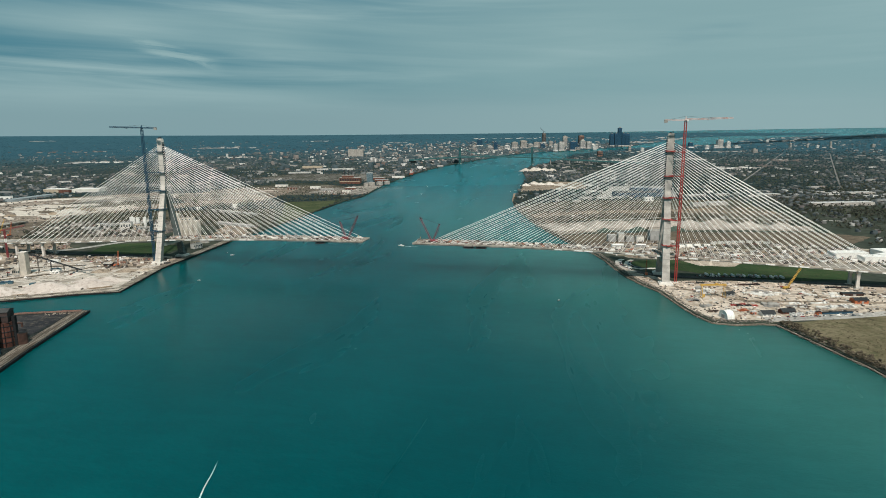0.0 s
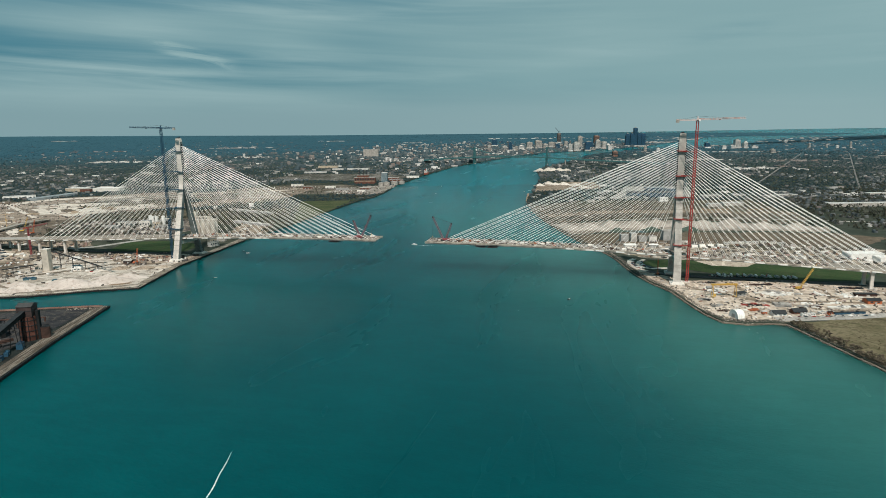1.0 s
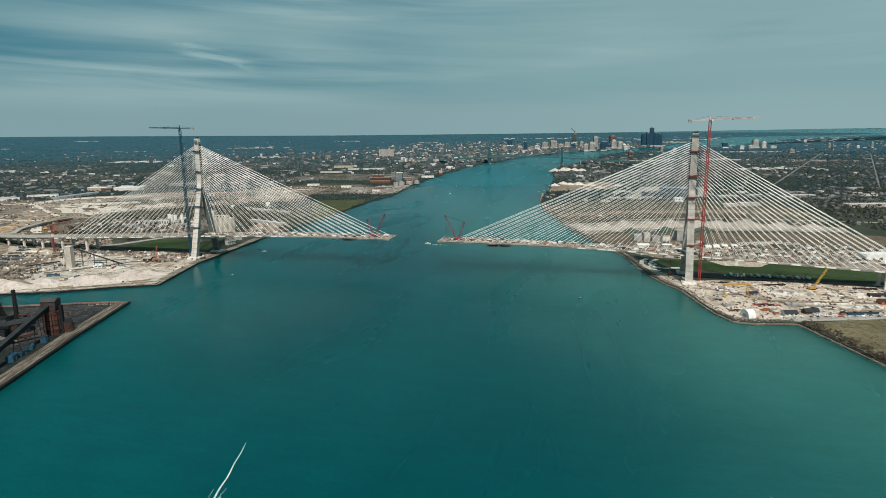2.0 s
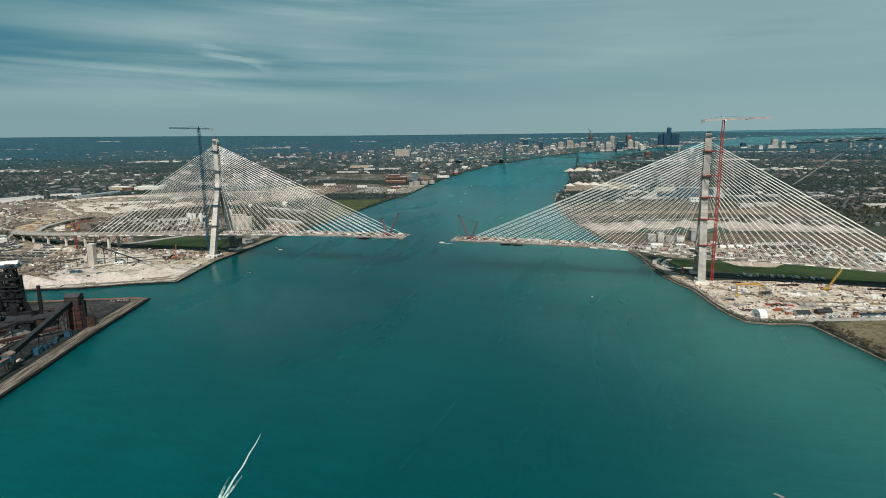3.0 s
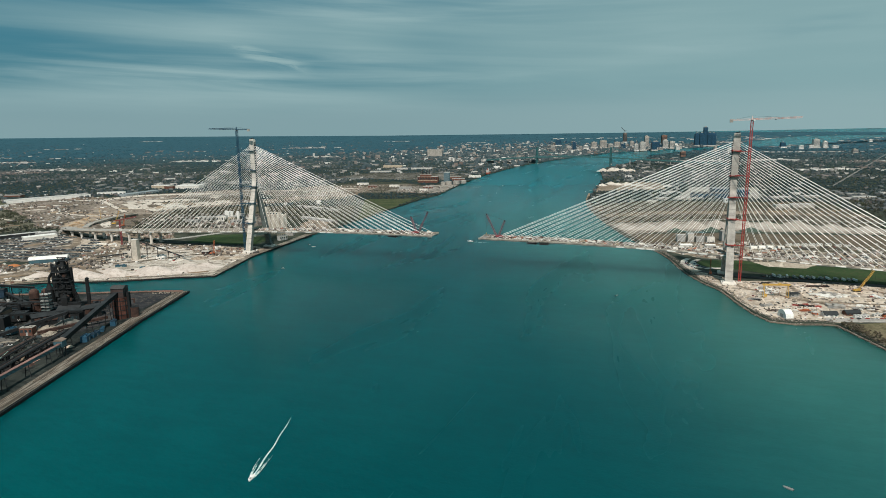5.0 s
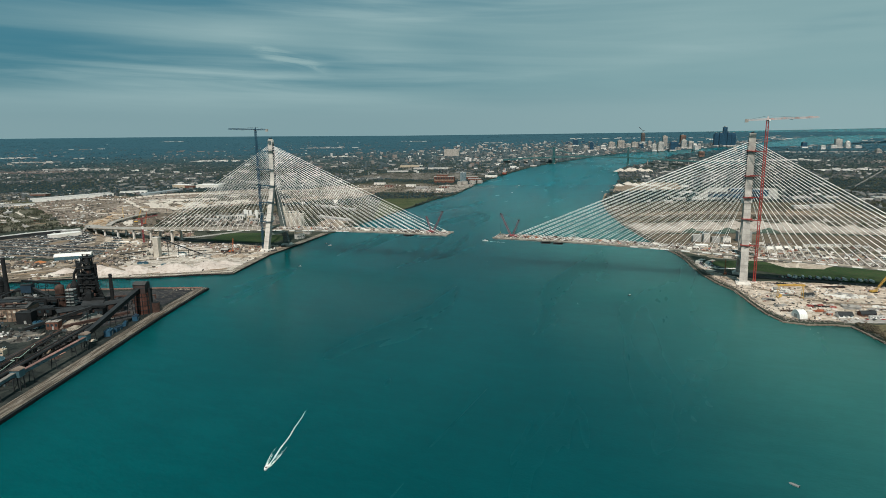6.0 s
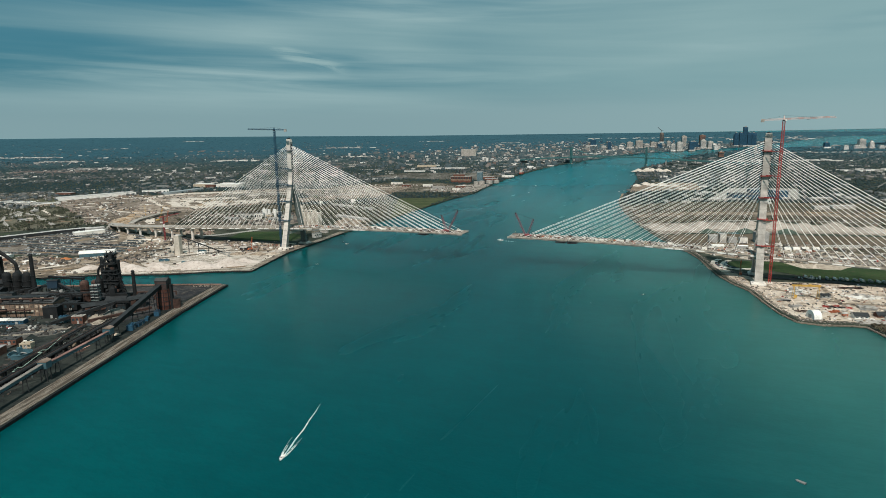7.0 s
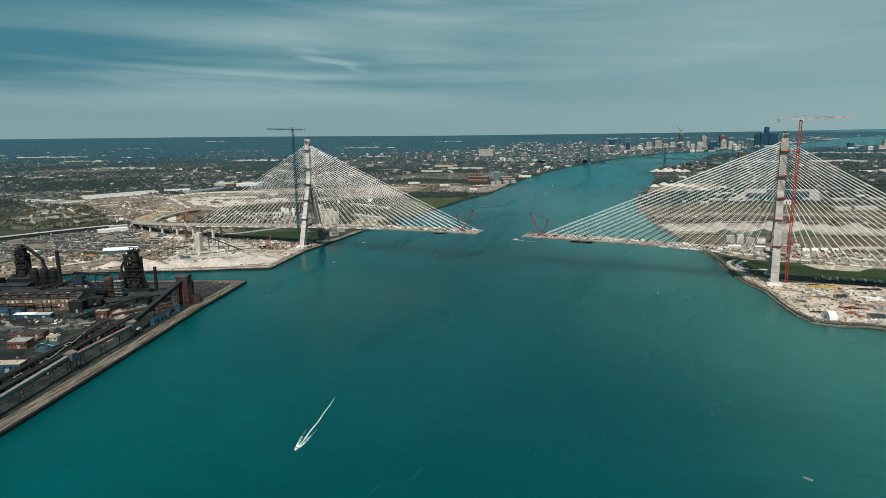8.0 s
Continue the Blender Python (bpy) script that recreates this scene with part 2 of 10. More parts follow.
def earth(name, a, b, c, big=0.012, small=0.12, tracks=0.0, blots=0.35, grit=0.3):
    """Bare or grown ground: broad patches, grain, wheel tracks and dark damp blots."""
    m = Mat(name, 0.95, 0.0, 0.1)
    v = m.mix(m.ramp(m.noise(big, 6, distort=0.8), 0.36, 0.62), a, b)
    v = m.mix(m.ramp(m.noise(small, 5), 0.48, 0.70), v, c)
    v = m.mix(m.ramp(m.noise(big * 3.1, 5, distort=1.4), 0.56, 0.66, 0, blots), v, tuple(x * 0.42 for x in a))
    if tracks:
        v = m.mix(m.ramp(m.noise(0.03, 4, stretch=(0.25, 2.4, 1), turn=0.35, distort=1.6), 0.54, 0.60, 0, tracks), v, tuple(x * 0.5 for x in a))
        v = m.mix(m.ramp(m.noise(0.035, 4, stretch=(2.2, 0.3, 1), turn=0.2, distort=1.6), 0.58, 0.64, 0, tracks), v, tuple(min(1, x * 1.35) for x in b))
    # rubble, ruts and pale stones of a few metres
    v = m.mix(m.ramp(m.noise(0.34, 3, rough=0.7), 0.54, 0.66, 0, grit), v, tuple(x * 0.4 for x in a))
    v = m.mix(m.ramp(m.noise(0.27, 3, rough=0.7, stretch=(1, 1.5, 1), turn=0.9), 0.60, 0.70, 0, grit), v, tuple(min(0.8, x * 1.4) for x in b))
    return m.color(v).bump(m.noise(small * 3, 4), 0.35, 0.6).m


GRAVEL = earth("pale_gravel", (0.40, 0.335, 0.27), (0.53, 0.46, 0.385), (0.26, 0.21, 0.16), 0.02, 0.12, 0.55, 0.5)
SAND = earth("limestone_sand", (0.50, 0.45, 0.395), (0.62, 0.57, 0.515), (0.39, 0.34, 0.29), 0.02, 0.1, 0.2, 0.3)
GRASS = earth("spring_grass", (0.024, 0.050, 0.019), (0.037, 0.064, 0.024), (0.062, 0.062, 0.034), 0.02, 0.2)
SCRUB = earth("dry_scrub", (0.112, 0.096, 0.056), (0.168, 0.143, 0.09), (0.080, 0.082, 0.042), 0.02, 0.15, 0.0, 0.7, 0.6)
COAL = earth("coal_slag", (0.022, 0.024, 0.028), (0.05, 0.05, 0.052), (0.09, 0.08, 0.07), 0.02, 0.15)
SOOTY = earth("sooty_yard", (0.018, 0.024, 0.023), (0.043, 0.048, 0.043), (0.011, 0.014, 0.015), 0.02, 0.1, 0.5, 0.6)
SOIL = earth("brown_soil", (0.20, 0.155, 0.115), (0.32, 0.262, 0.205), (0.13, 0.105, 0.08), 0.012, 0.1, 0.6, 0.6, 0.55)
TAR = earth("asphalt", (0.05, 0.05, 0.052), (0.085, 0.083, 0.08), (0.12, 0.115, 0.11), 0.02, 0.3)
ROAD = earth("concrete_road", (0.30, 0.29, 0.27), (0.40, 0.38, 0.35), (0.22, 0.21, 0.19), 0.03, 0.3)
RIPRAP = earth("bank_stone", (0.15, 0.125, 0.098), (0.23, 0.195, 0.155), (0.07, 0.06, 0.05), 0.06, 0.4, 0.0, 0.6)
DOCK = earth("dock_edge", (0.17, 0.145, 0.118), (0.30, 0.265, 0.22), (0.085, 0.07, 0.058), 0.03, 0.22, 0.5, 0.6)
CONCRETE = worn("concrete", (0.62, 0.58, 0.53), 0.85, vary=0.22, scale=0.06)
PALE = worn("pale_concrete", (0.72, 0.69, 0.64), 0.85, vary=0.18, scale=0.08)
DULL = worn("dull_concrete", (0.36, 0.34, 0.31), 0.9, vary=0.3)
WHITE = worn("white_paint", (0.80, 0.79, 0.76), 0.6, vary=0.12)
STAY = worn("stay_sheath", (0.88, 0.87, 0.84), 0.4, vary=0.08, scale=0.02)
GREY = worn("grey_sheet", (0.34, 0.34, 0.33), 0.6, vary=0.25)
DARK = worn("dark_steel", (0.029, 0.033, 0.036), 0.7, 0.1, 0.4)
BLACK = worn("sooty_steel", (0.011, 0.0135, 0.0155), 0.75, 0.1, 0.4, stain=(0.030, 0.026, 0.024))
RUST = worn("rusted_steel", (0.072, 0.040, 0.032), 0.85, 0.0, 0.5, stain=(0.035, 0.022, 0.018))
RED = worn("red_paint", (0.36, 0.05, 0.042), 0.55, vary=0.3)
ORANGE = worn("orange_paint", (0.46, 0.135, 0.06), 0.6, vary=0.25)
YELLOW = worn("yellow_paint", (0.58, 0.36, 0.085), 0.55, vary=0.25)
BLUE = worn("blue_paint", (0.022, 0.075, 0.125), 0.55, vary=0.3)
SKYBLUE = worn("light_blue_paint", (0.058, 0.125, 0.155), 0.55, vary=0.25)
BRICK = worn("red_brick", (0.145, 0.066, 0.047), 0.9, vary=0.35, scale=0.2)
TAN = worn("tan_masonry", (0.45, 0.38, 0.29), 0.9, vary=0.2, scale=0.1)
GLASS = worn("dark_window_glass", (0.025, 0.045, 0.055), 0.12, 0.0, 0.3)
GREEN = worn("green_steel", (0.035, 0.12, 0.125), 0.6, vary=0.25)
GIRDER = worn("deck_steel", (0.30, 0.285, 0.26), 0.7, vary=0.25)
TIMBER = worn("weathered_timber", (0.30, 0.22, 0.15), 0.9, vary=0.4)
BARRIER = worn("barrier_concrete", (0.42, 0.375, 0.32), 0.85, vary=0.5, scale=0.12)
DECKTOP = earth("deck_top", (0.27, 0.24, 0.205), (0.40, 0.365, 0.32), (0.16, 0.14, 0.12), 0.06, 0.4, 0.0, 0.7)
MAROON = worn("maroon_paint", (0.26, 0.060, 0.066), 0.6, vary=0.3)
PALEROOF = worn("pale_sheet_roof", (0.52, 0.51, 0.49), 0.6, vary=0.25, scale=0.08)
MAUVE = worn("faded_red_paint", (0.20, 0.085, 0.105), 0.6, vary=0.35, scale=0.4, stain=(0.42, 0.36, 0.35))
PALEBLUE = worn("pale_blue_roof", (0.27, 0.31, 0.325), 0.6, vary=0.2)
GREYSTONE = worn("grey_concrete", (0.45, 0.425, 0.39), 0.85, vary=0.3, scale=0.09)
NETTED = worn("netted_concrete", (0.135, 0.165, 0.160), 0.9, vary=0.3)
STONEPILE = earth("crushed_stone", (0.33, 0.295, 0.26), (0.42, 0.38, 0.34), (0.25, 0.22, 0.19), 0.03, 0.15, 0.0, 0.3)
SOOTROOF = worn("sooty_roof", (0.060, 0.062, 0.062), 0.9, vary=0.4)


# dock stone: long streaks that run with the bank
dk = Mat("dock_stone", 0.95, 0.0, 0.1)


def along(m, long, short, turn, detail=5):
    v = m.n.new("ShaderNodeMapping")
    v.vector_type = "TEXTURE"
    v.inputs["Rotation"].default_value = (0, 0, turn)
    v.inputs["Scale"].default_value = (long, short, 1)
    m.l.new(m.place(), v.inputs[0])
    n = m.n.new("ShaderNodeTexNoise")
    n.inputs["Scale"].default_value, n.inputs["Detail"].default_value, n.inputs["Distortion"].default_value = 1.0, detail, 0.6
    m.l.new(v.outputs[0], n.inputs["Vector"])
    return n.outputs[0]


turn_bank = math.atan2(465, -169)
dc = dk.mix(dk.ramp(along(dk, 40, 2.6, turn_bank), 0.36, 0.64), (0.060, 0.051, 0.042), (0.225, 0.198, 0.168))
dc = dk.mix(dk.ramp(along(dk, 14, 1.4, turn_bank), 0.50, 0.66), dc, (0.105, 0.078, 0.058))
dc = dk.mix(dk.ramp(dk.noise(0.3, 5), 0.52, 0.68, 0, 0.7), dc, (0.07, 0.06, 0.05))
dk.color(dc).bump(dk.noise(0.9, 4), 0.4, 0.7)
DOCKSTONE = dk.m


def foliage(name, stops):
    m = Mat(name, 0.95, 0.0, 0.05)
    v = m.pick(m.island(), stops)
    return m.color(m.mix(m.ramp(m.noise(0.4, 3), 0.4, 0.7, 0, 0.5), v, (0.03, 0.038, 0.032))).m


LEAF = foliage("bare_spring_crowns", [(0, (0.036, 0.044, 0.036)), (0.4, (0.055, 0.060, 0.050)), (0.75, (0.080, 0.078, 0.062)), (0.92, (0.06, 0.080, 0.035)), (1, (0.12, 0.10, 0.075))])
LEAFGREY = foliage("grey_budding_crowns", [(0, (0.050, 0.058, 0.046)), (0.5, (0.072, 0.076, 0.060)), (0.85, (0.105, 0.100, 0.080)), (0.96, (0.075, 0.098, 0.045)), (1, (0.16, 0.13, 0.06))])
BUDDING = foliage("budding_scrub", [(0, (0.038, 0.047, 0.036)), (0.45, (0.060, 0.067, 0.050)), (0.75, (0.092, 0.090, 0.070)), (0.9, (0.075, 0.098, 0.038)), (1, (0.15, 0.13, 0.10))])
OLIVE = foliage("olive_brush", [(0, (0.070, 0.060, 0.038)), (0.4, (0.105, 0.085, 0.055)), (0.8, (0.15, 0.12, 0.08)), (1, (0.085, 0.088, 0.045))])
THICKET = foliage("brown_thicket", [(0, (0.082, 0.067, 0.048)), (0.5, (0.120, 0.098, 0.072)), (0.85, (0.165, 0.136, 0.10)), (1, (0.10, 0.098, 0.055))])
# far crowns: the blue of distance haze is put into these colours
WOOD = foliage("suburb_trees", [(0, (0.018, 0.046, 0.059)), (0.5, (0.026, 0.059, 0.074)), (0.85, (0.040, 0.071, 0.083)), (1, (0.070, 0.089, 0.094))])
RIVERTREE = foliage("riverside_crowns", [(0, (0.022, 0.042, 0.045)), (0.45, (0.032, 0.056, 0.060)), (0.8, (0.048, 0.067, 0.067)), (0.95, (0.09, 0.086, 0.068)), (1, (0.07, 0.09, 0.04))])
HAZEWOOD = foliage("haze_blue_woods", [(0, (0.022, 0.071, 0.103)), (0.7, (0.026, 0.078, 0.109)), (1, (0.036, 0.086, 0.113))])


def roofs(name, stops):
    m = Mat(name, 0.8, 0.0, 0.2)
    v = m.pick(m.island(), stops)
    return m.color(m.mix(m.ramp(m.noise(0.25, 3), 0.4, 0.75, 0, 0.4), v, (0.12, 0.115, 0.11))).m


HOUSES = roofs("house_roofs", [(0, (0.04, 0.058, 0.066)), (0.5, (0.07, 0.088, 0.094)), (0.74, (0.12, 0.125, 0.12)), (0.83, (0.115, 0.10, 0.098)), (0.93, (0.17, 0.18, 0.178)), (0.985, (0.30, 0.30, 0.29)), (1, (0.55, 0.545, 0.525))])
SHEDS = roofs("shed_roofs", [(0, (0.10, 0.115, 0.12)), (0.35, (0.20, 0.205, 0.20)), (0.65, (0.33, 0.32, 0.30)), (0.92, (0.56, 0.55, 0.53)), (1, (0.14, 0.115, 0.105))])


# ---------------------------------------------------------------- mesh tools
class Shape:
    """Collects boxes, tubes and prisms into one mesh."""

    def __init__(self):
        self.v, self.f = [], []

    def add(self, v, f):
        k = len(self.v)
        self.v += [tuple(p) for p in v]
        self.f += [tuple(k + i for i in q) for q in f]
        return self

    def box(self, x0, y0, z0, x1, y1, z1, turn=0.0, about=None, taper=1.0):
        cx, cy = (x0 + x1) / 2, (y0 + y1) / 2
        v = [(x0, y0, z0), (x1, y0, z0), (x1, y1, z0), (x0, y1, z0)]
        v += [(cx + (x - cx) * taper, cy + (y - cy) * taper, z1) for x, y, _ in v]
        if turn:
            ax, ay = about or (cx, cy)
            c, s = math.cos(turn), math.sin(turn)
            v = [(ax + (x - ax) * c - (y - ay) * s, ay + (x - ax) * s + (y - ay) * c, z) for x, y, z in v]
        return self.add(v, [(3, 2, 1, 0), (4, 5, 6, 7), (0, 1, 5, 4), (1, 2, 6, 5), (2, 3, 7, 6), (3, 0, 4, 7)])

    def bar(self, a, b, w, h=None, w2=None, h2=None):
        """A bar of rectangular section from a to b."""
        a, b = Vector(a), Vector(b)
        h = h or w
        d = (b - a).normalized()
        s = d.cross(Vector((0, 0, 1)))
        s = s.normalized() if s.length > 1e-4 else Vector((1, 0, 0))
        u = s.cross(d)
        v = []
        for p, ww, hh in ((a, w, h), (b, w2 or w, h2 or h)):
            for i, j in ((-1, -1), (1, -1), (1, 1), (-1, 1)):
                v.append(p + s * (i * ww / 2) + u * (j * hh / 2))
        return self.add(v, [(0, 1, 2, 3), (7, 6, 5, 4), (1, 0, 4, 5), (2, 1, 5, 6), (3, 2, 6, 7), (0, 3, 7, 4)])

    def tube(self, a, b, r, r2=None, n=8, caps=True):
        a, b = Vector(a), Vector(b)
        r2 = r if r2 is None else r2
        d = (b - a).normalized()
        s = d.orthogonal().normalized()
        u = d.cross(s)
        v = []
        for p, q in ((a, r), (b, r2)):
            v += [p + (s * math.cos(k * math.tau / n) + u * math.sin(k * math.tau / n)) * q for k in range(n)]
        f = [(k, (k + 1) % n, n + (k + 1) % n, n + k) for k in range(n)]
        if caps:
            f += [tuple(reversed(range(n))), tuple(range(n, 2 * n))]
        return self.add(v, f)

    def lathe(self, rows, n=12, x=0.0, y=0.0):
        """Rings of (radius, z) round an upright axis."""
        v = [(x + r * math.cos(k * math.tau / n), y + r * math.sin(k * math.tau / n), z) for r, z in rows for k in range(n)]
        f = [(i * n + k, i * n + (k + 1) % n, (i + 1) * n + (k + 1) % n, (i + 1) * n + k) for i in range(len(rows) - 1) for k in range(n)]
        f += [tuple(reversed(range(n))), tuple((len(rows) - 1) * n + k for k in range(n))]
        return self.add(v, f)

    def gable(self, x0, y0, z0, x1, y1, z1, rise, along="x"):
        if along == "x":
            ym = (y0 + y1) / 2
            v = [(x0, y0, z0), (x1, y0, z0), (x1, y1, z0), (x0, y1, z0), (x0, y0, z1), (x1, y0, z1), (x1, y1, z1), (x0, y1, z1), (x0, ym, z1 + rise), (x1, ym, z1 + rise)]
            return self.add(v, [(3, 2, 1, 0), (0, 1, 5, 4), (2, 3, 7, 6), (1, 2, 6, 9, 5), (3, 0, 4, 8, 7), (4, 5, 9, 8), (6, 7, 8, 9)])
        xm = (x0 + x1) / 2
        v = [(x0, y0, z0), (x1, y0, z0), (x1, y1, z0), (x0, y1, z0), (x0, y0, z1), (x1, y0, z1), (x1, y1, z1), (x0, y1, z1), (xm, y0, z1 + rise), (xm, y1, z1 + rise)]
        return self.add(v, [(3, 2, 1, 0), (1, 2, 6, 5), (3, 0, 4, 7), (0, 1, 5, 8, 4), (2, 3, 7, 9, 6), (5, 6, 9, 8), (7, 4, 8, 9)])

    def ribbon(self, line, width, z0, z1=None):
        """A slab of the given width along a line of (x, y, z) points; z0 and z1 are added below and above."""
        pts = [Vector(p) for p in line]
        z1 = 0.0 if z1 is None else z1
        v, f = [], []
        for i, p in enumerate(pts):
            d = (pts[min(i + 1, len(pts) - 1)] - pts[max(i - 1, 0)])
            s = Vector((-d.y, d.x, 0)).normalized() * (width / 2)
            v += [p + s + Vector((0, 0, z0)), p - s + Vector((0, 0, z0)), p - s + Vector((0, 0, z1)), p + s + Vector((0, 0, z1))]
        for i in range(len(pts) - 1):
            k = 4 * i
            f += [(k + a, k + b, k + 4 + b, k + 4 + a) for a, b in ((0, 1), (1, 2), (2, 3), (3, 0))]
        f += [(3, 2, 1, 0), tuple(4 * (len(pts) - 1) + a for a in range(4))]
        return self.add(v, f)

    def ribbed(self, x0, y0, z0, x1, y1, z1, n):
        """A box with corrugated long sides."""
        xs = [x0 + (x1 - x0) * k / (2 * n) for k in range(2 * n + 1)]
        ring = [(x, y0 + 0.09 * (k % 2)) for k, x in enumerate(xs)] + [(x, y1 - 0.09 * (k % 2)) for k, x in reversed(list(enumerate(xs)))]
        m = len(ring)
        v = [(x, y, z0) for x, y in ring] + [(x, y, z1) for x, y in ring]
        return self.add(v, [(k, (k + 1) % m, m + (k + 1) % m, m + k) for k in range(m)] + [tuple(range(m, 2 * m)), tuple(reversed(range(m)))])

    def lattice(self, a, b, w, bays, chord, web, side=None):
        """A square lattice mast or boom from a to b."""
        a, b = Vector(a), Vector(b)
        d = (b - a).normalized()
        s = side or (d.cross(Vector((0, 0, 1))) if abs(d.z) < 0.95 else Vector((1, 0, 0)))
        s = (s - d * s.dot(d)).normalized()
        u = s.cross(d)
        corner = [(s * i + u * j) * (w / 2) for i, j in ((-1, -1), (1, -1), (1, 1), (-1, 1))]
        for c in corner:
            self.bar(a + c, b + c, chord)
        for k in range(bays):
            p, q = a.lerp(b, k / bays), a.lerp(b, (k + 1) / bays)
            for e in range(4):
                c, c2 = corner[e], corner[(e + 1) % 4]
                self.bar(p + (c if k % 2 else c2), q + (c2 if k % 2 else c), web)
                self.bar(p + c, p + c2, web)
        return self

    def mesh(self, name):
        m = bpy.data.meshes.new(name)
        m.from_pydata(self.v, [], self.f)
        return m

    def make(self, name, mat, parent=None, label="", at=None, smooth=False):
        m = self.mesh(name)
        m.materials.append(mat)
        if smooth:
            m.shade_smooth()
        ob = new(name, m)
        if parent:
            ob.parent = parent
        if at is not None:
            ob.matrix_basis = at
        return tagged(ob, label)


def root(name, at, label, category, group=""):
    """An Empty at the base of a thing, which parents its parts."""
    ob = new(name)
    ob.empty_display_size = 1.0
    ob.matrix_basis = at
    return tagged(ob, label, category, group)


def base_at(x, y, z=0.0, turn=0.0):
    """The pose of a thing at a plan place; far things come out smaller, as the far land does."""
    p, s = far(x, y, z), shrink(x, y)
    return Matrix.Translation(p) @ Matrix.Rotation(radians(turn), 4, "Z") @ Matrix.Scale(s, 4)


def inside(poly, x, y):
    x, y = np.asarray(x, float), np.asarray(y, float)
    hit = np.zeros(x.shape, bool)
    n = len(poly)
    for i in range(n):
        (x0, y0), (x1, y1) = poly[i], poly[(i + 1) % n]
        if y0 == y1:
            continue
        cross = ((y0 > y) != (y1 > y)) & (x < (x1 - x0) * (y - y0) / (y1 - y0) + x0)
        hit ^= cross
    return hit


def sheet(name, outline, z, mat, label, category="ground", kind="structure", skirt=0.0, slope=0.0):
    """A level piece of ground from its outline; the part far off follows the far land."""
    bm = bmesh.new()
    face = bm.faces.new([bm.verts.new((x, y, z)) for x, y in outline])
    bm.normal_update()
    if face.normal.z < 0:
        face.normal_flip()
        bm.normal_update()
    bmesh.ops.triangulate(bm, faces=bm.faces[:])
    cut = ORIGIN[:2] + AHEAD * FAR_FROM
    bmesh.ops.bisect_plane(bm, geom=bm.verts[:] + bm.edges[:] + bm.faces[:], plane_co=(cut[0], cut[1], 0), plane_no=(AHEAD[0], AHEAD[1], 0))
    if skirt:
        rim = [e for e in bm.edges if e.is_boundary]
        made = bmesh.ops.extrude_edge_only(bm, edges=rim)["geom"]
        for v in [v for v in made if isinstance(v, bmesh.types.BMVert)]:
            v.co.z = z - skirt
    for v in bm.verts:
        v.co = far(*v.co)
    bmesh.ops.recalc_face_normals(bm, faces=bm.faces[:])
    m = bpy.data.meshes.new(name)
    bm.to_mesh(m)
    bm.free()
    if m.polygons and sum(p.normal.z * p.area for p in m.polygons) < 0:
        m.flip_normals()
    m.materials.append(mat)
    return tagged(new(name, m), label, category, "", kind)


# ---------------------------------------------------------------- water and land
# the rim of the land on the horizon: bearing, as sideways over ahead, and how far ahead it lies
RIM = [(0.95, 64000), (0.7, 50000), (0.5, 38000), (0.3, 31000), (0.1, 29500), (-0.12, 29500), (-0.35, 37000), (-0.55, 43000), (-0.75, 45000), (-0.98, 47000)]


def plan_at(d, w):
    p = ORIGIN[:2] + AHEAD * d + ASIDE * w
    return (p[0], p[1])


LEFT_SHORE = [(-1500, -1010), (-716, -451), (-666, -380), (-598, -335), (-481, -285), (-415, -241), (-359, -215), (-399, -62), (-411, 77), (-422, 187), (-424, 320), (-436, 628), (-449, 934), (-444, 1010), (-438, 1060), (-446, 1170), (-494, 1507), (-534, 2094), (-535, 2742), (-493, 3208), (-422, 3697), (-305, 4405), (-132, 5039), (189, 5649), (561, 6356), (854, 6906), (1500, 9200), (2956, 14629), (4301, 16141), (5768, 16620), (8183, 20740)]
RIM_LINE = [plan_at(d, d * r) for r, d in RIM]
LEFT_LAND = LEFT_SHORE + [(6400, 25200)] + RIM_LINE[3:] + [ plan_at(2300, -3000), (-2600, -1300)]
RIGHT_SHORE = [(1400, -1000), (800, -720), (640, -500), (601, -410), (581, -356), (574, -328), (566, -310), (553, -272), (538, -231), (529, -206), (511, -206), (482, -215), (457, -212), (442, -182), (430, -140), (415, -76), (393, -34), (373, 18), (358, 82), (348, 131), (332, 184), (288, 288), (245, 405), (206, 525), (156, 712), (119, 884), (101, 1015), (93, 1326), (83, 1556), (75, 1900), (7, 2479), (22, 2840), (93, 3150), (200, 3888), (269, 4553), (450, 5157), (742, 5996), (1090, 6571), (1427, 7033), (1668, 7248), (2120, 7987), (2658, 9204), (3312, 11306), (4264, 12843), (6000, 15400)]
RIGHT_LAND = RIGHT_SHORE + [(10500, 17500), plan_at(20000, 18500), plan_at(12000, 13000), plan_at(2300, 3000), (1900, -700)]
ISLAND = [(-330, -309), (-284, -446), (-238, -566), (-205, -655), (-172, -744), (-161, -775), (-120, -870), (-60, -1010), (-900, -1100), (-1100, -820), (-690, -465), (-622, -421), (-528, -386), (-396, -330)]
river_outline = [plan_at(-900, -2400), plan_at(-900, 2400), plan_at(2300, 3300)] + RIM_LINE + [plan_at(2300, -3300)]
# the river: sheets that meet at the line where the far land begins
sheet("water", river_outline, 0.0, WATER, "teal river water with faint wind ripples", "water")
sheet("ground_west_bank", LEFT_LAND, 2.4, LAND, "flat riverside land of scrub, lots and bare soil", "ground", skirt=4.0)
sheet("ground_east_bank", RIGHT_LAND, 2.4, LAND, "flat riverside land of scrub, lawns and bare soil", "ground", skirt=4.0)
sheet("ground_island", ISLAND, 2.6, SOOTY, "sooty industrial island with steel-sheet banks", "ground", skirt=4.0)

# ---------------------------------------------------------------- the bridge
TOWER_X = 426.5


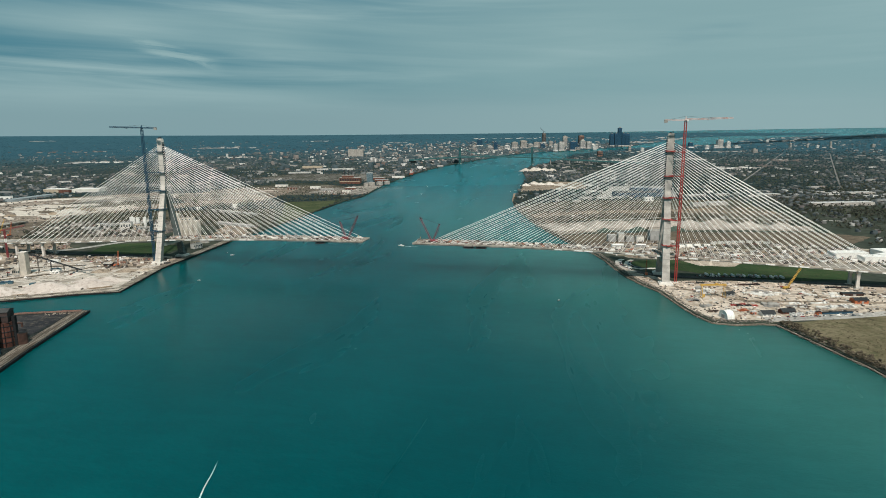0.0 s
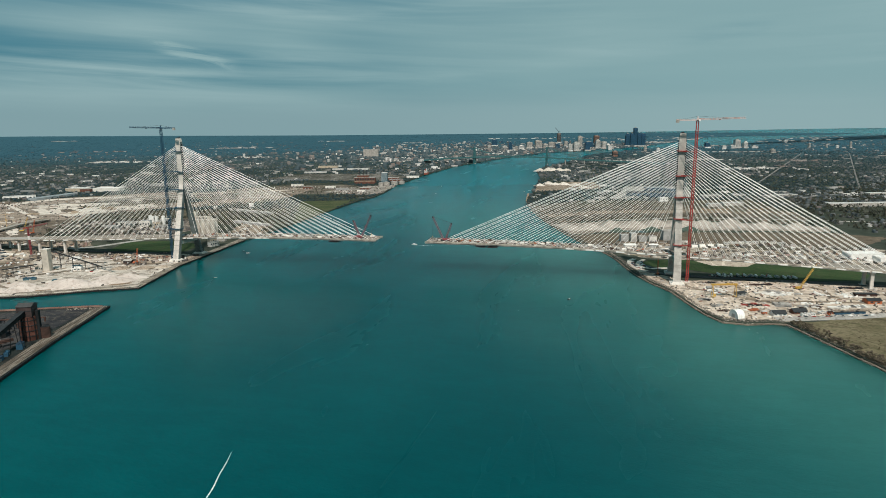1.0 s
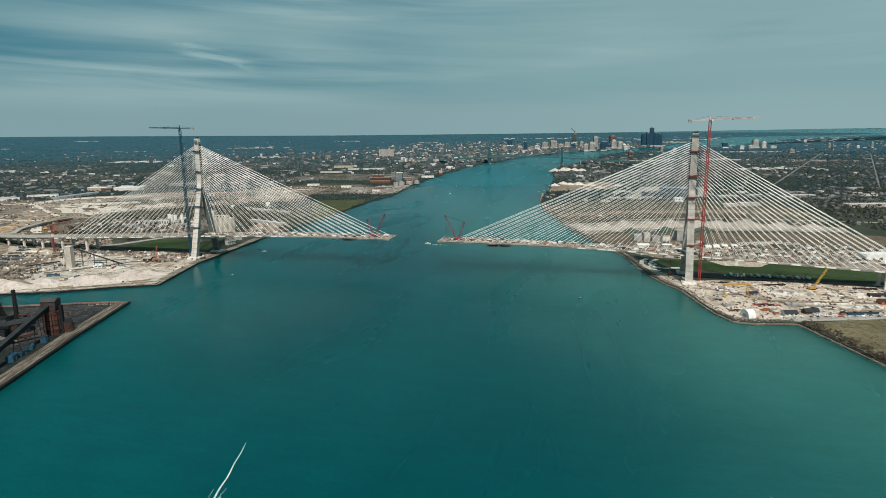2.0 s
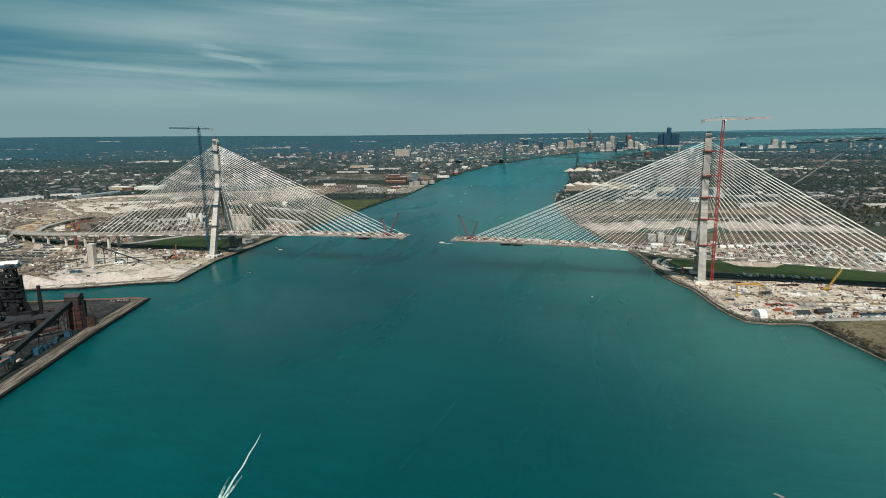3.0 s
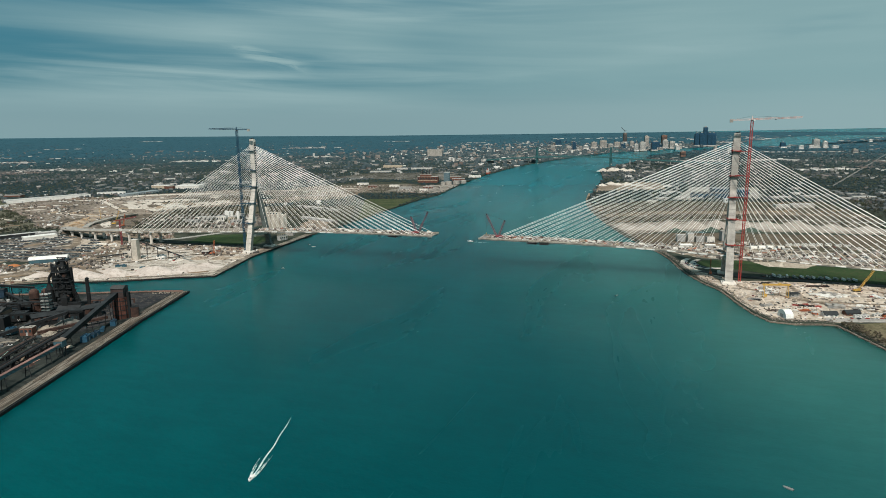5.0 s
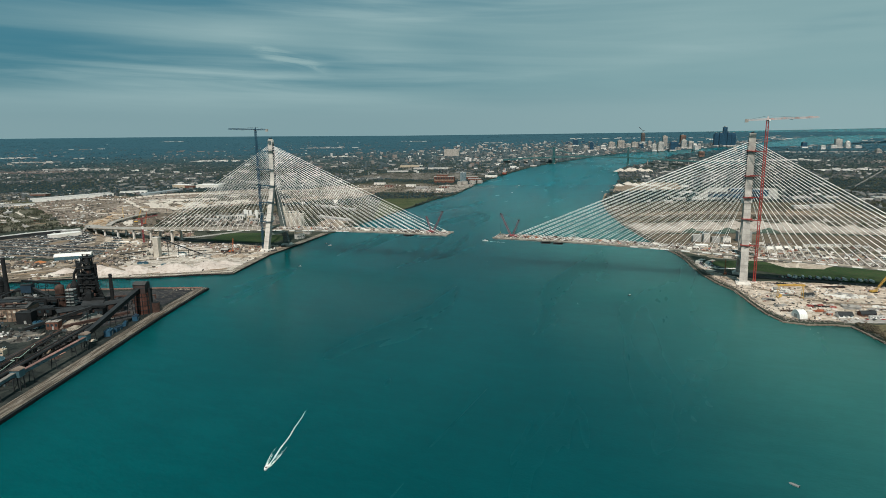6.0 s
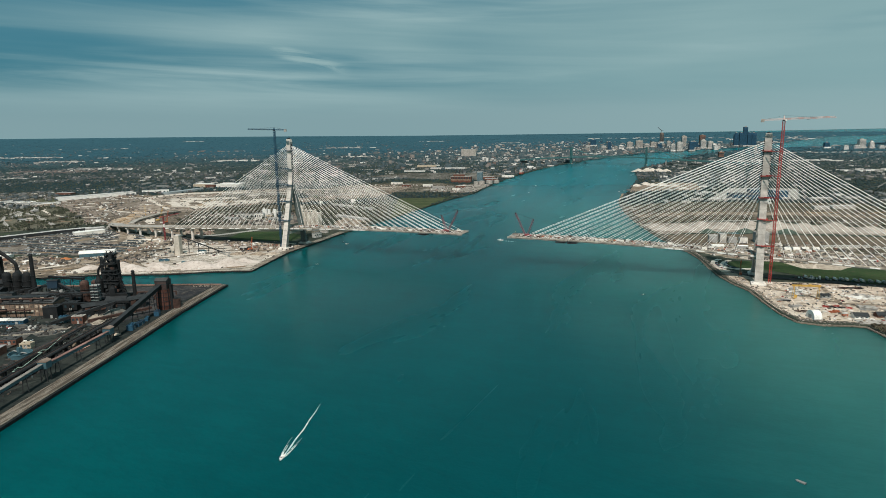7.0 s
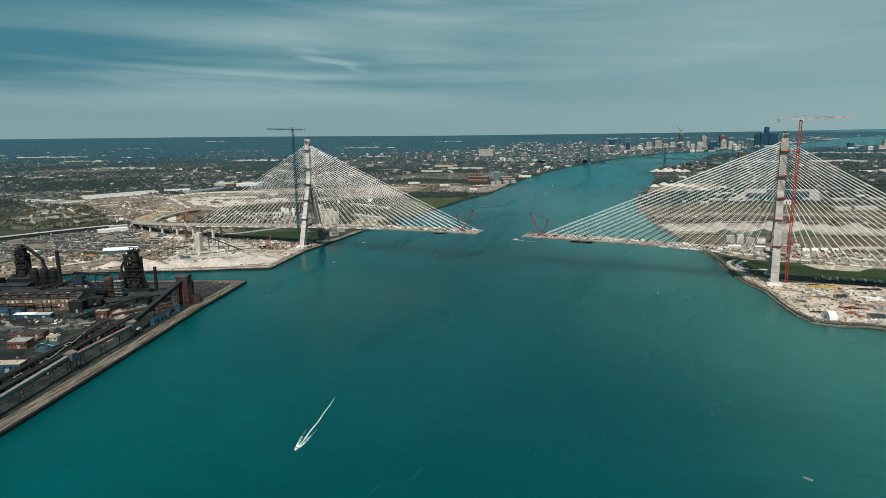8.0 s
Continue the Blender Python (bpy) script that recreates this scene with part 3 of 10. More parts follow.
def deck_z(x):
    """The deck's underside edge line: level over the river, falling to both shores."""
    a = abs(x)
    if a < 100:
        return 48.5
    if a < 431:
        return 48.5 - 7.0e-5 * (a - 100) ** 2
    return 40.83 - 0.0463 * (a - 431)


CABLE = Shape().tube((0, 0, 0), (0, 0, 1), 1.0, n=6).mesh("stay_cable")
CABLE.materials.append(STAY)


def half_bridge(side, tip, end, rise):
    """One half of the cable-stayed bridge, from its free tip over the river to its anchor pier."""
    b = root("cable_stayed_bridge", Matrix.Translation((side * TOWER_X, 0, 0)), "unfinished cable-stayed bridge half with pale concrete tower and white stays", "bridge", "bridge halves")
    inv = Matrix.Translation((-side * TOWER_X, 0, 0))

    def give(shape, name, mat, label=""):
        ob = shape.make(name, mat, b, label)
        ob.matrix_basis = inv
        return ob

    tx = side * TOWER_X
    stone = CONCRETE if side < 0 else GREYSTONE
    for s in (-1, 1):
        leg = Shape()
        rows = [(5.0, s * 34.5, 5.5, 3.4), (44, s * 24.8, 5.2, 3.2), (90, s * 13.5, 4.9, 3.0), (139, s * 1.6, 4.7, 1.7)]
        v, f = [], []
        for z, y, hx, hy in rows:
            v += [(tx - hx, y - hy, z), (tx + hx, y - hy, z), (tx + hx, y + hy, z), (tx - hx, y + hy, z)]
        for i in range(3):
            f += [(4 * i + k, 4 * i + (k + 1) % 4, 4 * i + 4 + (k + 1) % 4, 4 * i + 4 + k) for k in range(4)]
        f += [(3, 2, 1, 0), (12, 13, 14, 15)]
        give(leg.add(v, f), "leg", NETTED if side < 0 and s > 0 else stone)
        give(Shape().box(tx - 10, s * 34.5 - 9, 0.5, tx + 10, s * 34.5 + 9, 5.0).box(tx - 8, s * 34.5 - 7, 5.0, tx + 8, s * 34.5 + 7, 6.4), "footing", PALE)
    give(Shape().box(tx - 4.7, -3.3, 139, tx + 4.7, 3.3, 217.5 + rise).box(tx - 4.3, -2.9, 217.5 + rise, tx + 4.3, 2.9, 220.0 + rise), "mast", stone)
    give(Shape().box(tx - 2.2, -1.6, 220.0 + rise, tx + 1.4, 1.6, 222.0 + rise).box(tx + 2.4, -0.4, 220.0 + rise, tx + 3.0, 0.4, 223.6 + rise), "hoist_gear", DARK)
    give(Shape().box(tx - 4.0, -26.5, 31.5, tx + 4.0, 26.5, 37.5), "cross_beam", CONCRETE)
    # dark panels added on the east faces, for their shade and netting
    if side < 0:
        rows = [(6.6, -34.5, 5.5, 3.4), (44, -24.8, 5.2, 3.2), (90, -13.5, 4.9, 3.0), (138.8, -1.6, 4.7, 1.7)]
        v, f = [], []
        for z, y, hx, hy in rows:
            v += [(tx + hx + 0.12, y - hy, z), (tx + hx + 0.8, y - hy, z), (tx + hx + 0.8, y + hy, z), (tx + hx + 0.12, y + hy, z)]
        for i in range(3):
            f += [(4 * i + k, 4 * i + (k + 1) % 4, 4 * i + 4 + (k + 1) % 4, 4 * i + 4 + k) for k in range(4)]
        give(Shape().add(v, f + [(3, 2, 1, 0), (12, 13, 14, 15)]), "safety_net", NETTED, "dark green-grey panel for shade and netting on the tower side")
        give(Shape().box(tx + 4.82, -3.2, 139, tx + 5.5, 3.2, 214), "safety_net", NETTED, "dark green-grey panel for shade and netting on the tower side")
    # dark strips added for the shadow lines along the stay anchorages
    for o in (-1, 1):
        give(Shape().box(tx + o * 5.25 - 0.5, -2.1, 140, tx + o * 5.25 + 0.5, 2.1, 210 + rise), "anchor_recess", DARK)
    # pour joints of the mast and legs
    for z in range(146, 217, 9):
        give(Shape().box(tx - 4.78, -3.38, z, tx + 4.78, 3.38, z + 0.5), "pour_joint", DULL)
    for z in range(12, 132, 9):
        q = (z - 5) / 134
        for s in (-1, 1):
            hx, yc, hy = 5.56 - 0.8 * q, s * (34.5 - 32.9 * q), 3.42 - 1.0 * q
            give(Shape().box(tx - hx, yc - hy - 0.1, z, tx + hx, yc + hy + 0.1, z + 0.45), "pour_joint", DULL)
    # steel edge girders, floor beams and slab
    n = int(abs(end - tip) // 15)
    line = [tip + (end - tip) * k / n for k in range(n + 1)]
    for s in (-1, 1):
        give(Shape().ribbon([(x, s * 17.2, deck_z(x)) for x in line], 1.1, -1.3, 1.5), "edge_girder", GIRDER)
        give(Shape().ribbon([(x, s * 18.3, deck_z(x)) for x in line], 0.5, 0.3, 2.6), "barrier", BARRIER)
    beams = Shape()
    for k in range(n * 3):
        x = tip + (end - tip) * (k + 0.5) / (n * 3)
        z = deck_z(x)
        beams.box(x - 0.25, -16.6, z - 0.9, x + 0.25, 16.6, z + 0.75)
    tagged(give(beams, "floor_beams", GIRDER), kind="stuff")
    for k in range(n):
        x0, x1 = line[k], line[k + 1]
        g0 = 0.12 * (1 if x1 > x0 else -1)
        give(Shape().ribbon([(x0 + g0, 0, deck_z(x0)), (x1 - g0, 0, deck_z(x1))], 33.0, 0.8, 1.6), "deck_slab", DECKTOP)
    # white wind panels hung along the upstream and downstream faces
    for s in (-1, 1):
        for k in range(n):
            if (k * 7 + int(side)) % 5 < 3 and abs(line[k]) > 240:
                x0, x1 = line[k], line[k] + (line[k + 1] - line[k]) * 0.82
                give(Shape().ribbon([(x0, s * 19.0, deck_z(x0)), (x1, s * 19.0, deck_z(x1))], 0.35, -0.6, 1.3), "fairing_panel", WHITE)
    # stays
    count = 23
    for s in (-1, 1):
        for river in (True, False):
            for k in range(count):
                f = k / (count - 1)
                reach = (34 + (364.0 - 34) * f) if river else (34 + (318 - 34) * f)
                x = tx - side * reach if river else tx + side * reach
                top = Vector((tx - side * 4.2 * (1 if river else -1), s * 2.2, 131 + (76 + rise) * f ** 0.86))
                foot = Vector((x, s * 16.8, deck_z(x) + 1.7))
                c = new("stay_cable", CABLE)
                c.parent = b
                d = foot - top
                c.matrix_basis = inv @ Matrix.Translation(top) @ d.to_track_quat("Z", "Y").to_matrix().to_4x4() @ Matrix.Diagonal((0.245 + 0.135 * f, 0.245 + 0.135 * f, d.length, 1))
    return b


half_bridge(-1, -51.5, -764.0, 0.0)
half_bridge(1, 33.5, 764.0, 3.2)

# ---------------------------------------------------------------- pieces of ground
rnd = random.Random(7)


def ragged(outline, step=14.0, by=3.5):
    """An outline with natural, uneven edges."""
    out = []
    n = len(outline)
    for i in range(n):
        (x0, y0), (x1, y1) = outline[i], outline[(i + 1) % n]
        k = max(1, int(math.hypot(x1 - x0, y1 - y0) // step))
        for j in range(k):
            f = j / k
            wob = by if j else by * 0.3
            out.append((x0 + (x1 - x0) * f + rnd.uniform(-wob, wob), y0 + (y1 - y0) * f + rnd.uniform(-wob, wob)))
    return out


CAR_YARD = [(-1112, -220), (-1106, -95), (-1085, -22), (-1031, 27), (-860, 3), (-763, -68), (-709, -187), (-775, -224), (-898, -258), (-868, -363)]
SHORE_DIRT = [(-851, -372), (-869, -266), (-749, -244), (-700, -150), (-640, -120), (-540, -268), (-619, -338), (-664, -382), (-716, -449)]
SAND_YARD = [(-699, -97), (-658, -66), (-577, -38), (-472, -94), (-438, -52), (-412, -40), (-400, -70), (-366, -210), (-409, -238), (-481, -280), (-560, -315), (-600, -250)]
TOWER_YARD = [(-699, -97), (-725, 0), (-626, -10), (-488, 29), (-420, 20), (-405, -50), (-438, -52), (-472, -94), (-577, -38)]
EARTHWORK = [(-1040, 72), (-1470, 560), (-1590, 690), (-1555, 820), (-1480, 890), (-1277, 1111), (-980, 781), (-875, 917), (-1116, 1214), (-979, 1371), (-783, 1311), (-704, 868), (-893, 660), (-1075, 484), (-1005, 359), (-934, 141)]
SCRUB_WEST = [(-1713, 215), (-1663, 290), (-1589, 330), (-1278, 170), (-1147, 73), (-1190, -17), (-1230, -90), (-1400, -60)]
DIRT_WEST = [(-1850, 330), (-1794, 572), (-1643, 721), (-1480, 640), (-1052, 100), (-1144, 74), (-1278, 170), (-1589, 330), (-1680, 290)]
LOTS_WEST = [(-2380, 520), (-2110, 703), (-1801, 480), (-1839, 316), (-2130, 375)]
SHORE_GRASS = [(-529, 652), (-630, 878), (-465, 932), (-448, 781), (-436, 560), (-428, 422)]
SHORE_DIRT_UP = [(-482, 231), (-557, 400), (-463, 397), (-432, 303), (-428, 206)]
DARK_WOODS = [(-733, 402), (-922, 806), (-700, 917), (-545, 640), (-440, 414), (-575, 379)]
RAIL_BAND = [(-1107, 950), (-1074, 1393), (-815, 1560), (-500, 1324), (-475, 1120), (-788, 1087), (-922, 800)]
RIVER_LOTS = [(-690, 1190), (-600, 1120), (-462, 1105), (-452, 1180), (-492, 1490), (-570, 1470), (-650, 1380)]
PLANT_LOTS = [(-1250, 1750), (-1180, 2080), (-760, 2120), (-575, 1960), (-590, 1720), (-840, 1680)]
FIELD_WEST = [(-624, 20), (-661, 117), (-569, 146), (-478, 120), (-470, 46), (-494, 36)]
POND_SAND = [(208, 519), (341, 596), (522, 643), (713, 615), (838, 582), (814, 513), (685, 509), (500, 479), (323, 420), (262, 380)]
FIELD_EAST = [(265, 373), (372, 428), (811, 505), (902, 454), (814, 337), (498, 309), (365, 287), (300, 275)]
STRIP_EAST = [(132, 864), (265, 1032), (796, 1137), (839, 742), (798, 611), (525, 664), (341, 616), (210, 530)]
FAR_SAND = [(88, 1529), (158, 1755), (327, 1774), (344, 1441), (178, 1354), (99, 1301)]
PLANT_YARD = [(375, 1147), (435, 1571), (675, 1599), (632, 1181)]
BUILD_SITE = [(368, 100), (400, 30), (440, -10), (573, 10), (735, 1), (900, -8), (860, -120), (673, -142), (530, -201), (510, -196), (484, -203), (460, -202), (446, -179), (433, -140), (419, -76), (398, -33), (378, 20)]
LAWN_EAST = [(389, 108), (399, 131), (435, 141), (473, 143), (509, 130), (575, 132), (652, 137), (720, 120), (725, 80), (700, 40), (640, 24), (583, 22), (529, 33), (491, 48), (468, 62), (440, 72), (416, 74), (394, 82)]
LOT_EAST = [(308, 278), (490, 333), (809, 324), (862, 294), (900, 150), (804, 161), (572, 150), (400, 150), (345, 195)]
BRUSH_EAST = [(533, -207), (670, -148), (980, -130), (1350, -900), (640, -495), (604, -410), (585, -356), (578, -328), (570, -310), (557, -272), (542, -231)]
COAL_FIELD = [(-398, -346), (-346, -326), (-333, -360), (-312, -440), (-319, -504), (-358, -493), (-412, -420), (-457, -376)]


def ground_piece(name, outline, z, mat, label, step=14.0, by=3.0):
    return sheet("ground_" + name, ragged(outline, step, by), z, mat, label, "ground")


ground_piece("car_yard", CAR_YARD, 2.52, earth("lot_surface", (0.155, 0.132, 0.112), (0.225, 0.198, 0.17), (0.095, 0.085, 0.075), 0.02, 0.15, 0.6, 0.7, 0.5), "worn grey-brown storage lot beside the channel")
ground_piece("shore_dirt", SHORE_DIRT, 2.56, SOIL, "brown dirt with pale gravel along the channel bank", by=2)
ground_piece("sand_yard", SAND_YARD, 2.66, earth("quay_ground", (0.40, 0.35, 0.295), (0.53, 0.48, 0.425), (0.28, 0.235, 0.19), 0.016, 0.1, 0.8, 0.7, 0.45), "pale limestone yard on the quay", by=2)
ground_piece("tower_yard", TOWER_YARD, 2.60, earth("worked_ground", (0.31, 0.25, 0.195), (0.45, 0.385, 0.315), (0.18, 0.145, 0.115), 0.025, 0.12, 0.7, 0.7, 0.5), "pale construction ground round the bridge tower", by=2)
ground_piece("earthwork", EARTHWORK, 2.55, earth("tan_earth", (0.215, 0.172, 0.135), (0.37, 0.315, 0.265), (0.115, 0.094, 0.076), 0.012, 0.09, 0.8, 0.9, 0.55), "tan graded earth of the new road interchange")
PALEDIRT = earth("pale_graded_gravel", (0.52, 0.46, 0.40), (0.64, 0.585, 0.52), (0.42, 0.36, 0.30), 0.02, 0.1, 0.3, 0.3, 0.2)
ground_piece("pale_strip", [(-1293, 498), (-1306, 598), (-1157, 641), (-1079, 757), (-1009, 667), (-1081, 528), (-1113, 427), (-1186, 465), (-1232, 451)], 2.72, PALEDIRT, "strip of pale fresh gravel on the earthworks", by=6)
ground_piece("pale_band", [(-1436, 635), (-1389, 668), (-1229, 753), (-1188, 706), (-1296, 615), (-1347, 560)], 2.71, PALEDIRT, "pale graded band beside the new ramp", by=7)
DARKSOIL = earth("dark_graded_soil", (0.115, 0.092, 0.072), (0.18, 0.148, 0.115), (0.075, 0.065, 0.052), 0.02, 0.1, 0.6, 0.6, 0.5)
ground_piece("dark_slope", [(-1040, 160), (-1116, 329), (-1060, 390), (-973, 272), (-900, 130), (-960, 80)], 2.70, DARKSOIL, "dark graded soil behind the viaduct", by=6)
ground_piece("dark_loop", [(-1240, 205), (-1200, 260), (-1150, 240), (-1105, 150), (-1150, 130), (-1215, 165)], 2.70, DARKSOIL, "dark grass and soil inside a small road loop", by=4)
ground_piece("brown_ring", [(-893, -7), (-837, -57), (-813, -100), (-743, -96), (-725, -52), (-790, -12)], 2.70, GRAVEL, "pale turning place inside a brown dirt road", by=3)
ground_piece("grey_yard", [(-724, -127), (-688, -90), (-650, -131), (-655, -175), (-690, -150)], 2.74, DARKSOIL, "dark grey-brown working ground beside the silo", by=3)
ground_piece("green_patch", [(-1954, 466), (-1896, 523), (-1731, 440), (-1798, 386)], 2.62, earth("dull_grass", (0.075, 0.082, 0.045), (0.115, 0.112, 0.07), (0.06, 0.058, 0.04), 0.02, 0.15), "dull green field among the lots", by=5)
ground_piece("scrub", SCRUB_WEST, 2.52, earth("scrub_green", (0.095, 0.098, 0.068), (0.18, 0.162, 0.128), (0.045, 0.055, 0.033), 0.03, 0.1, 0.4, 0.8, 0.6), "rough green scrubland with bare trees", by=9)
ground_piece("dirt", DIRT_WEST, 2.54, earth("churned_dirt", (0.165, 0.132, 0.105), (0.285, 0.243, 0.205), (0.095, 0.082, 0.068), 0.016, 0.1, 0.8, 0.9, 0.6), "bare brown dirt beside the road works", by=8)
ground_piece("lots", LOTS_WEST, 2.53, earth("lot_mix", (0.14, 0.128, 0.11), (0.25, 0.228, 0.20), (0.075, 0.08, 0.06), 0.02, 0.1, 0.5, 0.7, 0.6), "grey-brown lots near warehouses", by=6)
ground_piece("shore_grass", SHORE_GRASS, 2.53, earth("olive_bank_grass", (0.048, 0.066, 0.028), (0.080, 0.088, 0.044), (0.034, 0.045, 0.022), 0.02, 0.15, 0.0, 0.6, 0.5), "green grass slope on the river bank", by=3)
ground_piece("shore_gravel", SHORE_DIRT_UP, 2.55, SOIL, "brown gravel yard on the river bank", by=2)
ground_piece("dark_scrub", DARK_WOODS, 2.52, earth("dark_scrubland", (0.075, 0.07, 0.05), (0.11, 0.10, 0.07), (0.05, 0.055, 0.032), 0.015, 0.1), "dark scrubland behind the silos", by=6)
ground_piece("rail_band", RAIL_BAND, 2.54, earth("rail_yard", (0.105, 0.095, 0.075), (0.185, 0.16, 0.13), (0.06, 0.058, 0.045), 0.014, 0.1, 0.7, 0.9), "tan rail yard with worn tracks", by=6)
ground_piece("river_lots", RIVER_LOTS, 2.56, earth("gravel_lots", (0.20, 0.18, 0.155), (0.36, 0.33, 0.295), (0.10, 0.095, 0.08), 0.016, 0.1, 0.7, 0.9, 0.5), "grey-brown gravel lots beside the river", by=6)
ground_piece("plant_lots", PLANT_LOTS, 2.56, earth("plant_lots", (0.080, 0.078, 0.068), (0.185, 0.174, 0.157), (0.06, 0.065, 0.055), 0.013, 0.08, 0.6, 0.9, 0.5), "pale worn lots behind the brick power plant", by=8)
ground_piece("field", FIELD_WEST, 2.70, GRASS, "green mown field beside the bridge", by=1.0)
ground_piece("stockpile_sand", POND_SAND, 2.60, earth("dusty_ground", (0.25, 0.21, 0.175), (0.37, 0.325, 0.28), (0.15, 0.122, 0.095), 0.015, 0.08, 0.5, 0.6), "pale sand round the gravel stockpiles", by=6)
ground_piece("brown_field", FIELD_EAST, 2.55, earth("fallow", (0.105, 0.082, 0.06), (0.155, 0.124, 0.092), (0.075, 0.065, 0.045), 0.012, 0.1, 0.0, 0.5), "brown fallow field behind the bridge", by=4)
ground_piece("dry_strip", STRIP_EAST, 2.53, earth("dry_ground", (0.080, 0.066, 0.049), (0.165, 0.137, 0.108), (0.045, 0.044, 0.031), 0.014, 0.1, 0.7, 0.9), "patchy dry ground with tracks", by=6)
ground_piece("far_sand", FAR_SAND, 2.55, SOIL, "pale sand landing on the far bank", by=6)
ground_piece("plant_yard", PLANT_YARD, 2.56, ROAD, "paved yard of a plant", by=5)
ground_piece("build_site", BUILD_SITE, 2.62, earth("site_gravel", (0.44, 0.37, 0.30), (0.58, 0.50, 0.42), (0.29, 0.23, 0.175), 0.02, 0.12, 0.7, 0.5, 0.35), "pale gravel building site beside the bridge tower", by=2)
ground_piece("lawn", LAWN_EAST, 2.72, GRASS, "dark green lawn under the bridge", by=2)
ground_piece("lot", LOT_EAST, 2.57, earth("mixed_lot", (0.27, 0.225, 0.175), (0.42, 0.365, 0.305), (0.12, 0.115, 0.075), 0.02, 0.1, 0.6, 0.8), "pale gravel lot under the bridge approach", by=4)
ground_piece("brush", BRUSH_EAST, 2.66, SCRUB, "dry brown brush land on the river bank", by=2)
ground_piece("waste_ground", [(-868, 30), (-763, -60), (-709, -180), (-640, -115), (-695, -97), (-722, 2), (-700, 70), (-760, 120), (-900, 150), (-1040, 80), (-1031, 34)], 2.55, SOIL, "brown waste ground below the viaduct", by=5)
SCRUBBY = earth("tangled_scrub", (0.072, 0.066, 0.048), (0.125, 0.105, 0.075), (0.045, 0.05, 0.03), 0.012, 0.09, 0.0, 0.5)
ground_piece("scrub_band", [(135, 870), (265, 1030), (790, 1130), (812, 960), (500, 930), (280, 890)], 2.60, SCRUBBY, "dark scrub band behind the dry ground", by=9)
ground_piece("scrub_band_two", [(205, 560), (330, 650), (520, 720), (800, 700), (812, 650), (520, 670), (345, 622)], 2.61, SCRUBBY, "dark scrub behind the gravel stockpiles", by=7)
ground_piece("brown_band", [(172, 690), (330, 800), (560, 860), (830, 860), (835, 800), (560, 800), (340, 740), (190, 640)], 2.62, SOIL, "brown bare soil band", by=6)
ground_piece("dirt_slope", [(476, 142), (529, 151), (580, 142), (556, 108), (501, 104)], 2.82, GRAVEL, "pale dirt slope on the lawn", by=3)
ground_piece("green_band", [(520, 300), (700, 345), (820, 335), (800, 300), (640, 270)], 2.62, SCRUBBY, "dull green verge beside the lot", by=5)
ground_piece("works_yard", [(-930, 175), (-1000, 320), (-870, 420), (-720, 430), (-600, 330), (-655, 165)], 2.645, earth("works_ground", (0.15, 0.13, 0.112), (0.24, 0.205, 0.172), (0.085, 0.078, 0.066), 0.02, 0.12, 0.6, 0.7, 0.6), "grey-brown yard of the cement works", by=6)
WOODS_WEST = [(-1030, 380), (-1060, 480), (-890, 650), (-740, 800), (-700, 640), (-735, 420), (-850, 340)]
ground_piece("wood_band", WOODS_WEST, 2.63, SCRUBBY, "dark wooded strip between earthworks and cement works", by=8)
ground_piece("dark_band", [(-1380, 640), (-1290, 760), (-1120, 880), (-1000, 800), (-1130, 690), (-1290, 560)], 2.64, SCRUBBY, "dark rough ground inside the road loop", by=8)

# worked patches on the bare lots: pale gravel, dark damp soil, brown clay
BROWNDIRT = earth("brown_clay", (0.21, 0.15, 0.10), (0.29, 0.215, 0.15), (0.14, 0.105, 0.075), 0.03, 0.12, 0.5, 0.5, 0.5)
for poly, count, size, lie in ((EARTHWORK, 70, 1.5, 2.26), (DIRT_WEST, 60, 1.1, 0.6), (SHORE_DIRT, 46, 0.75, 0.9), (SAND_YARD, 34, 0.6, 0.7), (TOWER_YARD, 8, 0.6, 0.1), (RAIL_BAND, 30, 1.2, 0.4), (STRIP_EAST, 22, 1.1, 0.25), (LOT_EAST, 26, 0.6, 0.2), (POND_SAND, 8, 0.8, 0.2), (CAR_YARD, 16, 0.7, 1.2), (SCRUB_WEST, 36, 0.8, 0.5), (LOTS_WEST, 26, 0.8, 0.3)):
    xs, ys = [p[0] for p in poly], [p[1] for p in poly]
    for k in range(count):
        cx, cy = rnd.uniform(min(xs), max(xs)), rnd.uniform(min(ys), max(ys))
        a, b, q = rnd.uniform(18, 62) * size, rnd.uniform(6, 17) * size, lie + rnd.uniform(-0.35, 0.35)
        ring = []
        for j in range(18):
            w = j * math.tau / 18
            e = 1 + 0.3 * math.sin(2.0 * w + k) + rnd.uniform(-0.18, 0.18)
            u, v = a * e * math.cos(w), b * e * math.sin(w)
            ring.append((cx + u * math.cos(q) - v * math.sin(q), cy + u * math.sin(q) + v * math.cos(q)))
        if not inside(poly, [p[0] for p in ring], [p[1] for p in ring]).all():
            continue
        i = k % 4
        sheet("ground_patch", ring, 2.732 + 0.0012 * k, (PALEDIRT, DARKSOIL, BROWNDIRT, DARKSOIL)[i], ("pale gravel patch on worked ground", "dark damp patch of soil", "brown clay patch on worked ground", "dark damp patch of soil")[i], "ground")
ground_piece("coal_field", COAL_FIELD, 2.80, COAL, "black coal field on the island", by=2)


def track(name, line, width, mat, label, z=2.86):
    ob = Shape().ribbon([(x, y, z) for x, y in line], width, -0.3, 0.0).make(name, mat)
    return tagged(ob, label, "road", "", "structure")


